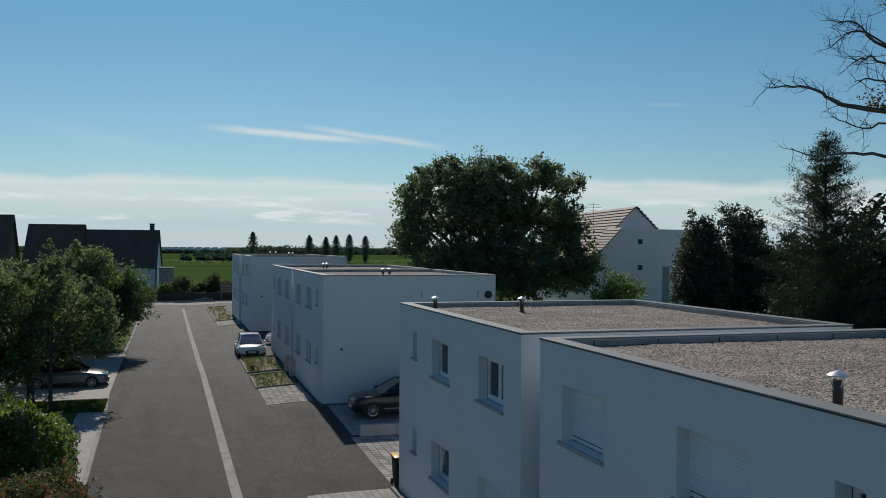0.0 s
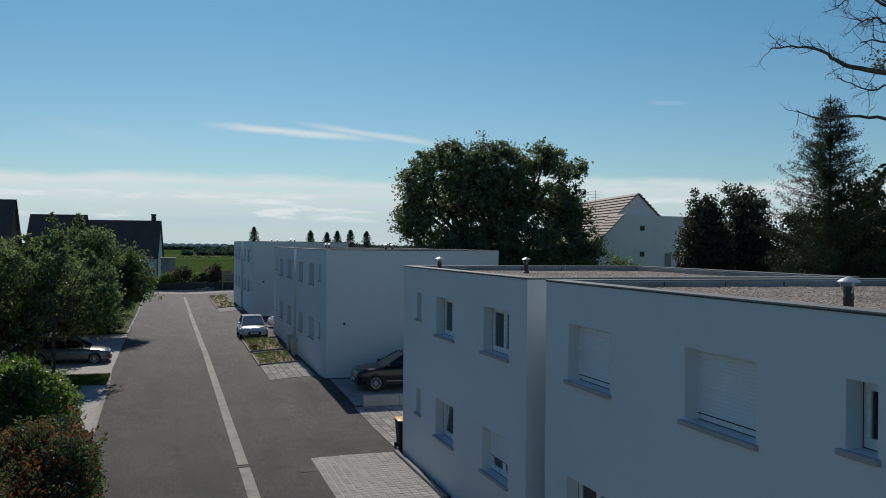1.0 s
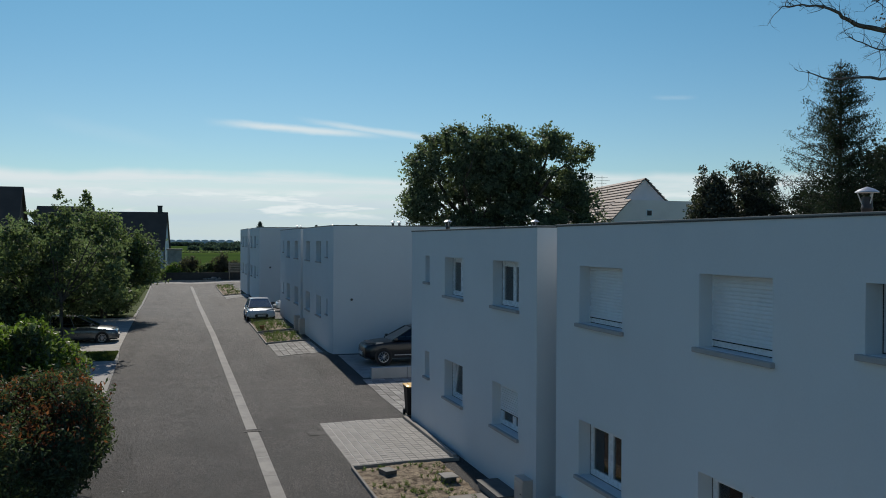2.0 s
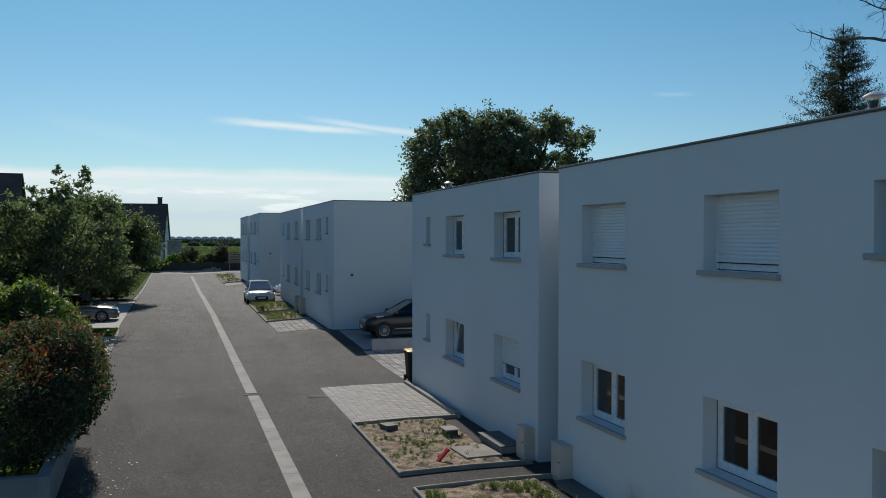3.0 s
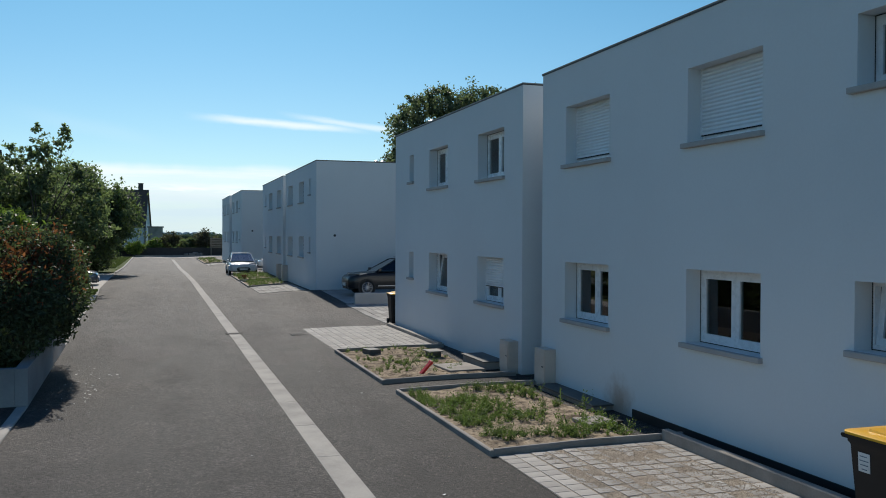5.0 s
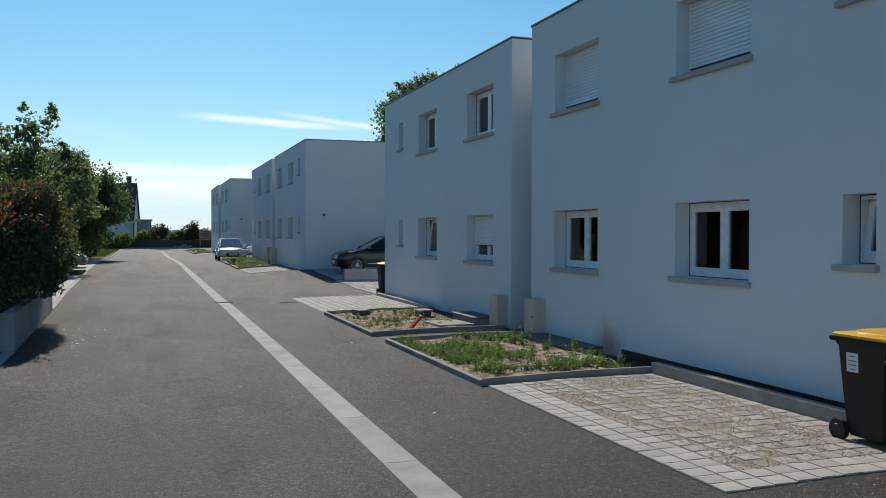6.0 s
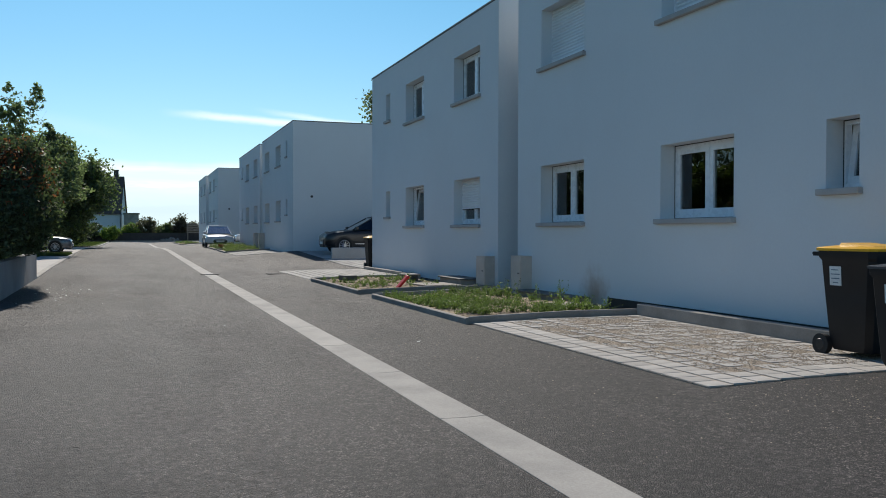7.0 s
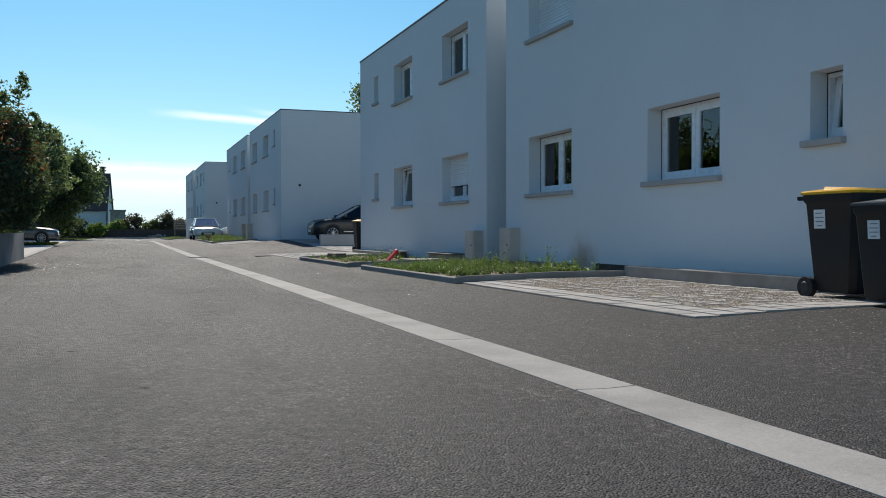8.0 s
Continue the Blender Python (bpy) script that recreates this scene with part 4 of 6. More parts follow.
bm = bmesh.new()
tube(bm, (0, 0, 0), (0, 0, 0.11), 0.055, 0.055, 14)
tube(bm, (0, 0, 0.11), (0, 0, 0.13), 0.066, 0.066, 14)
stub = part("pipe_stub", bm, PIPE, None, smooth=40)
stub.matrix_basis = pose(6.72, 12.25, soil_near(6.7, 12.25) - 0.01)
tagged(stub, "short dark pipe stub standing in the soil", "pipe")

bm = bmesh.new()
box(bm, -0.026, 0.026, -0.045, 0.045, 0.0, 0.31, bevel=0.01)
box(bm, -0.030, 0.030, -0.055, 0.055, 0.29, 0.35, bevel=0.01)
marker = part("marker_post", bm, RED_PAINT)
marker.matrix_basis = pose(5.15, 17.6, soil_next(5.15, 17.6) - 0.02, 12, 42, 20)
tagged(marker, "red plastic marker leaning over in the soil", "marker")


def light_well(x0, x1, y0, y1, base, height):
    well = thing("light_well", "concrete cellar light well with a flat dark metal cover", "light well", "light wells")
    part("body", boxes((x0 + 0.04, x1, y0 + 0.04, y1 - 0.04, base - 0.3, base + height)), CONCRETE, well)
    part("cover", boxes((x0, x1, y0, y1, base + height + 0.002, base + height + 0.03), bevel=0.006), COVER_DARK, well, "flat grey metal cover")


light_well(6.76, 7.155, 13.2, 15.38, 0.0, 0.095)
light_well(6.62, 7.155, 17.85, 19.3, 0.0, 0.17)


def meter_box(x0, x1, y0, y1, base, height):
    unit = thing("meter_box", "beige utility meter cabinet against the white house wall", "meter box", "meter boxes")
    part("body", boxes((x0, x1, y0, y1, base - 0.25, base + height), bevel=0.008), BOX_BEIGE, unit)
    d = part("door", boxes((x0 - 0.014, x0 - 0.001, y0 + 0.02, y1 - 0.02, base + 0.10, base + height - 0.05), bevel=0.004), BOX_BEIGE, unit)
    part("latch", boxes((x0 - 0.026, x0 - 0.015, y0 + 0.05, y0 + 0.12, base + height * 0.56, base + height * 0.59), bevel=0.003), DARK_TRIM, d)
    part("cap", boxes((x0 - 0.004, x1, y0 - 0.004, y1 + 0.004, base + height + 0.001, base + height + 0.02), bevel=0.005), BOX_BEIGE, unit)


meter_box(6.935, 7.157, 15.42, 15.89, 0.0, 0.725)
meter_box(6.935, 7.157, 17.22, 17.70, 0.0, 0.675)
meter_box(6.80, 7.085, 51.0, 51.6, 0.36, 0.8)
meter_box(6.80, 7.085, 53.2, 53.8, 0.36, 0.8)

# kerb behind the near paving, with a narrow dark trench towards the wall
for row, h in (((6.80, 5.6, 6.80, 11.1), 0.165), ((6.98, 22.0, 6.98, 27.3), 0.10)):
    bm = bmesh.new()
    kerb_run(bm, *row, 0.12, h)
    tagged(part("kerb", bm, CONCRETE), "grey concrete edging kerb at the foot of the house", "kerb", kind="structure")


foot_strip = part("damp_strip", boxes((7.142, 7.157, 5.99, 12.6, -0.1, 0.160)), BLACK_PLASTIC)
tagged(foot_strip, "black strip at the foot of the house wall", "trim", kind="structure")


def wheelie_bin(x, y, z, turn, scale, lid_material, label, label_side=-1):
    """Front towards -y, back with wheels and handle towards +y."""
    unit = thing("wheelie_bin", label, "wheelie bin", "bins by the houses", at=(x, y, z), turn=turn)
    k = scale
    bm = bmesh.new()
    rings = []
    for h, wx, yf, yb in ((0.06, 0.205, -0.25, 0.21), (0.12, 0.225, -0.275, 0.235), (0.55, 0.25, -0.315, 0.275), (0.90, 0.268, -0.345, 0.305), (0.93, 0.285, -0.365, 0.325), (0.99, 0.287, -0.367, 0.33)):
        c = 0.05
        ring = []
        for px, py in ((-wx + c, yf), (wx - c, yf), (wx, yf + c), (wx, yb - c), (wx - c, yb), (-wx + c, yb), (-wx, yb - c), (-wx, yf + c)):
            ring.append(bm.verts.new((px * k, py * k, h * k)))
        rings.append(ring)
    for r0, r1 in zip(rings, rings[1:]):
        for i in range(8):
            bm.faces.new((r0[i], r0[(i + 1) % 8], r1[(i + 1) % 8], r1[i]))
    bm.faces.new(list(reversed(rings[0])))
    bm.faces.new(rings[-1])
    for sx in (-0.19, 0.14):
        box(bm, sx * k, (sx + 0.05) * k, 0.20 * k, 0.255 * k, 0.07 * k, 0.17 * k)
    part("body", bm, BIN_BLACK, unit, smooth=35)
    bm = bmesh.new()
    rings = []
    for h, wx, yf, yb in ((0.992, 0.298, -0.385, 0.345), (1.015, 0.300, -0.388, 0.35), (1.024, 0.288, -0.37, 0.335), (1.042, 0.20, -0.20, 0.20)):
        c = 0.05
        rings.append([bm.verts.new((px * k, py * k, h * k)) for px, py in ((-wx + c, yf), (wx - c, yf), (wx, yf + c), (wx, yb - c), (wx - c, yb), (-wx + c, yb), (-wx, yb - c), (-wx, yf + c))])
    for r0, r1 in zip(rings, rings[1:]):
        for i in range(8):
            bm.faces.new((r0[i], r0[(i + 1) % 8], r1[(i + 1) % 8], r1[i]))
    bm.faces.new(list(reversed(rings[0])))
    bm.faces.new(rings[-1])
    box(bm, -0.07 * k, 0.07 * k, -0.41 * k, -0.37 * k, 1.0 * k, 1.02 * k, bevel=0.006)
    # the raised middle panel, falling to the front
    low = [bm.verts.new((px * k, py * k, 1.02 * k)) for px, py in ((-0.20, -0.30), (0.20, -0.30), (0.20, 0.13), (-0.20, 0.13))]
    high = [bm.verts.new((px * k, py * k, h * k)) for px, py, h in ((-0.18, -0.28, 1.037), (0.18, -0.28, 1.037), (0.18, 0.11, 1.068), (-0.18, 0.11, 1.068))]
    for i in range(4):
        bm.faces.new((low[i], low[(i + 1) % 4], high[(i + 1) % 4], high[i]))
    bm.faces.new(high)
    part("lid", bm, lid_material, unit, smooth=35)
    bm = bmesh.new()
    tube(bm, (-0.26 * k, 0.375 * k, 0.965 * k), (0.26 * k, 0.375 * k, 0.965 * k), 0.016 * k, 0.016 * k, 10)
    for sx in (-0.24, -0.08, 0.08, 0.24):
        box(bm, (sx - 0.015) * k, (sx + 0.015) * k, 0.31 * k, 0.385 * k, 0.94 * k, 0.98 * k)
    part("handle", bm, BIN_BLACK, unit)
    for sx in (-1, 1):
        bm = bmesh.new()
        tube(bm, (sx * 0.215 * k, 0.265 * k, 0.10 * k), (sx * 0.275 * k, 0.265 * k, 0.10 * k), 0.10 * k, 0.10 * k, 20)
        wheel = part("wheel", bm, RUBBER, unit, smooth=40)
        bm = bmesh.new()
        tube(bm, (sx * 0.27 * k, 0.265 * k, 0.10 * k), (sx * 0.282 * k, 0.265 * k, 0.10 * k), 0.06 * k, 0.05 * k, 16)
        part("hub", bm, BLACK_PLASTIC, wheel, smooth=40)
    if label_side:
        # a paper label with lines of writing that cannot be read
        q, f = label_side * 0.2215 * k, -0.18 if label_side > 0 else 0.0
        lb = part("paper_label", boxes((q - 0.004, q + 0.004, (f + 0.02) * k, (f + 0.16) * k, 0.68 * k, 0.86 * k)), PAPER, unit, "white paper label")
        lb.matrix_basis = pose(0, 0, 0, 0, label_side * 2.95, 0)
        for i, (a, b) in enumerate(((0.05, 0.14), (0.035, 0.145), (0.04, 0.14), (0.055, 0.12))):
            h = 0.83 - i * 0.04
            part("writing", boxes((q + label_side * 0.0045 - 0.001, q + label_side * 0.0045 + 0.001, (f + a) * k, (f + b) * k, (h - 0.008) * k, h * k)), INK, lb)
    return unit


wheelie_bin(6.55, 6.87, 0.02, 0, 1.0, LID_YELLOW, "black wheelie bin with a yellow lid and a paper label")
wheelie_bin(6.2, 5.95, 0.015, 181, 0.87, LID_GREY, "black wheelie bin with a dark glossy lid and a paper label", 1)
wheelie_bin(7.36, 27.68, 0.02, -3, 1.0, LID_YELLOW, "black wheelie bin with a yellow lid by the house corner", 0)

# low wall of concrete blocks at the edge of the parking place
low_wall = thing("block_wall", "low retaining wall of pale concrete blocks", "low wall")
for i in range(4):
    part("block", boxes((7.5 + i * 1.5, 8.985 + i * 1.5, 34.7, 34.95, -0.25, 0.585), bevel=0.012), WALL_CONCRETE, low_wall)

# west side: long low wall under the hedge
wall_w = thing("garden_wall", "low smooth concrete garden wall under the hedge", "garden wall")
for y0, y1 in ((16.25, 18.8), (18.81, 21.4), (21.41, 23.9)):
    bm = bmesh.new()
    x0, x1 = kerb_x(y0), kerb_x(y1)
    vs = box(bm, x0 - 0.2, x0, y0, y1, -0.3, 0.66)
    for v in vs:
        v.co.x += (x1 - x0) * (v.co.y - y0) / (y1 - y0)
    part("wall_panel", bm, SHADED_CONCRETE, wall_w)
part("end_panel", boxes((-2.32, -2.24, 23.93, 24.5, -0.3, 0.66), bevel=0.006), SHADED_CONCRETE, wall_w)
for i in range(4):
    part("wall_panel", boxes((-4.18 - i * 2.0, -2.23 - i * 2.0, 16.25, 16.43, -0.3, 0.66)), SHADED_CONCRETE, wall_w)


# ---------------------------------------------------------------- west verge: kerbs, pavings, lawns
def verge_strip(name, label, category, x_in, width, y0, y1, lift, material, kind="structure"):
    ys = span(y0, y1, 1.0)
    verts, faces = [], []
    for y in ys:
        x = kerb_x(y) - x_in
        z = road_z(kerb_x(y), y)
        for dx, dz in ((0.0, -0.15), (0.0, lift - 0.012), (-0.012, lift), (-width, lift), (-width, -0.15)):
            verts.append((x + dx, y, z + dz))
    for j in range(len(ys) - 1):
        for i in range(4):
            faces.append((j * 5 + i, j * 5 + i + 1, (j + 1) * 5 + i + 1, (j + 1) * 5 + i))
    return tagged(raw_mesh(name, verts, faces, material), label, category, kind=kind)


verge_strip("kerb_west", "pale flat concrete kerb along the lane", "kerb", 0.0, 0.16, -20, 16.2, 0.025, CONCRETE_LIGHT)
verge_strip("kerb_middle", "pale flat concrete kerb along the lane", "kerb", 0.0, 0.16, 24.6, 46.4, 0.03, CONCRETE_LIGHT)
verge_strip("kerb_far", "pale concrete kerb along the grass", "kerb", 0.0, 0.16, 66, 126, 0.06, CONCRETE_LIGHT)
verge_strip("drive_west", "dark asphalt of a shaded drive", "driveway", 0.161, 9.0, -20, 16.25, 0.012, ASPHALT)
verge_strip("pavement_middle", "pale concrete pavement beside the hedge", "pavement", 0.161, 1.1, 24.6, 43.2, 0.022, PAVER)
verge_strip("lawn_middle", "rough shaded grass under the garden shrubs", "lawn", 1.262, 8.0, 24.6, 43.2, 0.03, LAWN_BED)
verge_strip("lawn_edge", "mown grass strip beside the drive", "lawn", 0.161, 9.0, 43.2, 46.4, 0.05, LAWN_BED)
verge_strip("drive_car", "pale paved drive under the parked grey car", "driveway", 0.0, 10.0, 46.41, 65.99, 0.012, PAVER)
verge_strip("lawn_far", "mown grass beside the far lane", "lawn", 0.161, 14.0, 66, 126, 0.07, LAWN_BED)
verts, faces = sheet(span(-70, -11.9, 6), span(-40, 127, 8), lambda x, y: 0.05)
tagged(raw_mesh("ground_west", verts, faces, LAWN_BED), "grass of the western gardens", "grass", kind="structure")

grass_pts = []
for x0, x1, y0, y1, count in ((-6.5, -2.8, 43.3, 46.3, 9000), (-7.5, -3.5, 78, 122, 14000)):
    p = np.stack((RNG.uniform(x0, x1, count), RNG.uniform(y0, y1, count), np.zeros(count)), 1)
    p[:, 2] = [road_z(kerb_x(yy), yy) + 0.08 for yy in p[:, 1]]
    grass_pts.append(p)
grass_pts = np.concatenate(grass_pts)
tagged(quads_mesh("grass", leaf_blades(grass_pts, np.full(len(grass_pts), 0.12), 0.25, RNG, 1.6), LAWN), "short green grass blades of the verge", "grass", kind="stuff")

# end of the lane: kerb and a dark low hedge wall
bm = bmesh.new()
box(bm, -3.4, 17.0, 127.0, 127.3, -0.4, 0.10)
tagged(part("kerb_end", bm, CONCRETE_LIGHT), "pale kerb across the end of the lane", "kerb", kind="structure")
verts, faces = sheet(span(-3.3, 16.9, 0.6), span(121.8, 127.0, 1.0), lambda x, y: road_z(x, y) + 0.016)
tagged(raw_mesh("pavement_end", verts, faces, CONCRETE_LIGHT), "pale concrete strip across the end of the lane", "pavement", kind="structure")
part_wall = part("end_wall", boxes((-9.0, 24.0, 128.2, 128.5, -0.5, 1.15)), surface("dark_stone", (0.06, 0.055, 0.05), 0.9, scale=0.8, amount=0.4, fine=4, fine_amount=0.3))
tagged(part_wall, "dark low boundary wall at the end of the lane", "boundary wall", kind="structure")
bm = bmesh.new()
for i in range(22):
    s = RNG.uniform(0.10, 0.24)
    x, y = RNG.normal(4.7, 0.42), RNG.normal(127.75, 0.12)
    vs = bmesh.ops.create_icosphere(bm, subdivisions=1, radius=s, matrix=Matrix.Translation((x, y, 0.0 + RNG.uniform(0, 0.45))))["verts"]
    for v in vs:
        v.co += Vector(RNG.normal(size=3)) * s * 0.12
tagged(part("stone_heap", bm, CONCRETE), "small heap of pale stones at the end of the lane", "stones", kind="stuff")
fence = thing("wooden_fence", "weathered horizontal-slat wooden fence at the end of the lane", "fence")
for i in range(6):
    part("slat", boxes((6.9, 12.4, 128.0, 128.05, 1.16 + i * 0.24, 1.30 + i * 0.24), bevel=0.01), WOOD, fence)
for i in range(3):
    part("post", boxes((7.0 + i * 2.35, 7.12 + i * 2.35, 128.06, 128.17, -0.3, 2.7), bevel=0.01), WOOD, fence)

# scattered pale petals and litter on the asphalt
bits = []
for _ in range(46):
    x, y = RNG.normal(-1.25, 0.35), RNG.normal(17.6, 1.6)
    if x > kerb_x(y) + 0.15:
        bits.append((x, y, road_z(x, y) + 0.012))
for x, y in ((1.2, 12.2), (3.3, 19.0), (3.1, 9.8), (3.4, 17.8), (3.6, 16.2), (3.2, 15.1)):
    bits.append((x, y, road_z(x, y) + 0.012))
bits = np.array(bits)
v = leaf_blades(bits, np.full(len(bits), 0.06), 0.6, RNG)
v[:, 2] = np.repeat(bits[:, 2], 4) + (v[:, 2] - np.repeat(bits[:, 2], 4)) * 0.15
tagged(quads_mesh("litter", v, PAPER), "pale fallen petals scattered on the asphalt", "litter", kind="stuff")


dry = np.array([(x, y, road_z(x, y) + 0.014) for x, y in ((0.15, 4.45), (-0.2, 5.6), (0.3, 8.2), (1.0, 3.3), (3.9, 5.2))])
v = leaf_blades(dry, np.full(len(dry), 0.06), 0.4, RNG)
v[:, 2] = np.repeat(dry[:, 2], 4) + (v[:, 2] - np.repeat(dry[:, 2], 4)) * 0.12
tagged(quads_mesh("dry_leaves", v, DEAD_BARK), "few dark dry leaves lying on the asphalt", "leaves", kind="stuff")


# ---------------------------------------------------------------- cars
def loft(bm, rings, close_ends=True, closed=True):
    made = [[bm.verts.new(p) for p in ring] for ring in rings]
    for a, b in zip(made, made[1:]):
        n = len(a)
        for i in range(n if closed else n - 1):
            bm.faces.new((a[i], a[(i + 1) % n], b[(i + 1) % n], b[i]))
    if close_ends:
        bm.faces.new(list(reversed(made[0])))
        bm.faces.new(made[-1])
    return made


def car(label, at, turn, paint, length, width, height, tall, rim=ALLOY):
    """A five-door car, nose towards its own +x. tall: 0 for a low hatchback, 1 for an upright one."""
    unit = thing("car", label, "car", "parked cars", at=at, turn=turn)
    L, W, H = length / 2, width / 2, height
    belt = H * (0.60 + 0.02 * tall)
    hood = H * (0.55 + 0.05 * tall)
    low = H * (0.13 + 0.03 * tall)
    # (x, sill height, upper edge height, half width)
    stations = [(-1.0, 0.36, 0.60, 0.74), (-0.985, 0.24, 0.66, 0.84), (-0.93, 0.17, belt / H, 0.93), (-0.70, 0.13, belt / H + 0.01, 0.99), (-0.30, 0.125, belt / H, 1.0), (0.10, 0.125, belt / H - 0.01, 1.0),
                (0.38, 0.125, belt / H - 0.02, 0.99), (0.50, 0.13, hood / H + 0.01, 0.985), (0.72, 0.13, hood / H - 0.02, 0.97), (0.86, 0.14, hood / H - 0.05, 0.94), (0.95, 0.15, hood / H - 0.09, 0.88), (0.99, 0.17, hood / H - 0.14, 0.80), (1.0, 0.20, hood / H - 0.19, 0.74)]
    rings = []
    for sx, s, u, hw in stations:
        x, zl, zu, w = sx * L, s * H + (low - 0.13 * H), u * H, hw * W
        zm = (zl + zu) / 2
        half = [(0.0, zl), (w * 0.86, zl), (w * 0.97, zl + 0.06), (w, zm), (w * 0.985, zu - 0.10), (w * 0.93, zu - 0.02), (w * 0.80, zu + 0.012), (0.0, zu + 0.04)]
        ring = [(x, -yy, zz) for yy, zz in half] + [(x, yy, zz) for yy, zz in reversed(half[1:-1])]
        rings.append(ring)
    bm = bmesh.new()
    loft(bm, rings)
    body = part("body", bm, paint, unit, smooth=38)
    # roof skin
    zb, zr = belt + 0.02, H
    xs_roof = (-0.80 * L, -0.55 * L, -0.20 * L, 0.02 * L + (0.0 if tall else 0.08 * L))
    rings = []
    for i, x in enumerate(xs_roof):
        w = W * (0.66, 0.71, 0.72, 0.69)[i]
        z = zr - (0.07, 0.012, 0.0, 0.035)[i]
        rings.append([(x, -w, z - 0.05), (x, -w * 0.96, z - 0.012), (x, -w * 0.6, z + 0.004), (x, 0, z + 0.012), (x, w * 0.6, z + 0.004), (x, w * 0.96, z - 0.012), (x, w, z - 0.05), (x, 0, z - 0.05)])
    bm = bmesh.new()
    loft(bm, rings)
    part("roof", bm, paint, unit, smooth=38)
    # glass house under the roof
    fwd = 0.0 if tall else 0.08 * L
    base = [(-0.93 * L, 0.80 * W), (-0.55 * L, 0.91 * W), (0.0, 0.92 * W), (0.46 * L + fwd, 0.86 * W)]
    top = [(-0.79 * L, 0.645 * W), (-0.52 * L, 0.70 * W), (-0.10 * L, 0.70 * W), (0.03 * L + fwd, 0.67 * W)]
    zt = zr - 0.045
    for side in (-1, 1):
        bm = bmesh.new()
        vb = [bm.verts.new((x, side * w, zb)) for x, w in base]
        vt = [bm.verts.new((x, side * w, zt - (0.03 if i in (0, 3) else 0.0))) for i, (x, w) in enumerate(top)]
        for i in range(3):
            bm.faces.new((vb[i], vb[i + 1], vt[i + 1], vt[i]))
        part("side_window", bm, CAR_GLASS, unit)
        for i in range(4):
            bm = bmesh.new()
            a, b = Vector((base[i][0], side * base[i][1], zb - 0.02)), Vector((top[i][0], side * top[i][1], zt - (0.03 if i in (0, 3) else 0.0)))
            tube(bm, a, b, 0.035 if i in (0, 3) else 0.022, 0.03 if i in (0, 3) else 0.02, 6)
            part("pillar", bm, paint if tall < 2 else BLACK_PLASTIC, unit)
    bm = bmesh.new()
    bm.faces.new([bm.verts.new(p) for p in ((0.46 * L + fwd, -0.86 * W, zb), (0.46 * L + fwd, 0.86 * W, zb), (0.03 * L + fwd, 0.67 * W, zt - 0.03), (0.03 * L + fwd, -0.67 * W, zt - 0.03))])
    part("windscreen", bm, WINDSCREEN if paint is PAINT_WHITE else CAR_GLASS, unit)
    bm = bmesh.new()
    bm.faces.new([bm.verts.new(p) for p in ((-0.93 * L, -0.80 * W, zb), (-0.93 * L, 0.80 * W, zb), (-0.79 * L, 0.645 * W, zt - 0.03), (-0.79 * L, -0.645 * W, zt - 0.03))])
    part("rear_window", bm, CAR_GLASS, unit)
    # wheels in dark arches
    r = 0.30 + 0.035 * tall
    for sx in (-0.60 * L, 0.64 * L):
        for side in (-1, 1):
            bm = bmesh.new()
            prof = []
            for k in range(25):
                a = math.pi * k / 24
                prof.append((math.cos(a), math.sin(a)))
            inner = [bm.verts.new((sx + (r + 0.01) * c, side * (W * 1.0), r + (r + 0.01) * s)) for c, s in prof]
            outer = [bm.verts.new((sx + (r + 0.065) * c, side * (W * 1.0), r + (r + 0.065) * s)) for c, s in prof]
            deep = [bm.verts.new((sx + (r + 0.065) * c, side * (W * 0.93), r + (r + 0.065) * s)) for c, s in prof]
            for i in range(24):
                bm.faces.new((inner[i], inner[i + 1], outer[i + 1], outer[i]))
                bm.faces.new((outer[i], outer[i + 1], deep[i + 1], deep[i]))
            part("wheel_arch", bm, BLACK_PLASTIC if tall else paint, unit)
            bm = bmesh.new()
            tube(bm, (sx, side * (W * 0.86), r), (sx, side * (W * 1.004), r), r + 0.045, r + 0.045, 24)
            part("arch_lining", bm, BLACK_PLASTIC, unit)
            bm = bmesh.new()
            y0, y1 = side * (W - 0.14), side * (W + 0.012)
            tube(bm, (sx, y0, r), (sx, y1, r), r, r * 0.985, 28)
            wheel = part("wheel", bm, RUBBER, unit, smooth=40)
            bm = bmesh.new()
            yr = side * (W + 0.014)
            for k in range(10):
                a = 2 * math.pi * k / 10
                ca, sa = math.cos(a), math.sin(a)
                tube(bm, (sx + 0.05 * ca, yr, r + 0.05 * sa), (sx + r * 0.66 * ca, yr, r + r * 0.66 * sa), 0.022, 0.014, 5)
            ringv = []
            for k in range(24):
                a = 2 * math.pi * k / 24
                ringv.append([bm.verts.new((sx + q * math.cos(a), yr + side * d, r + q * math.sin(a))) for q, d in ((r * 0.72, 0.0), (r * 0.70, 0.012), (r * 0.64, 0.008), (r * 0.63, 0.0))])
            for k in range(24):
                a, b = ringv[k], ringv[(k + 1) % 24]
                for i in range(3):
                    bm.faces.new((a[i], a[i + 1], b[i + 1], b[i]))
            tube(bm, (sx, yr - side * 0.01, r), (sx, yr + side * 0.012, r), 0.06, 0.05, 12)
            part("rim", bm, rim, wheel)
    # nose and tail details
    fz = hood - 0.16
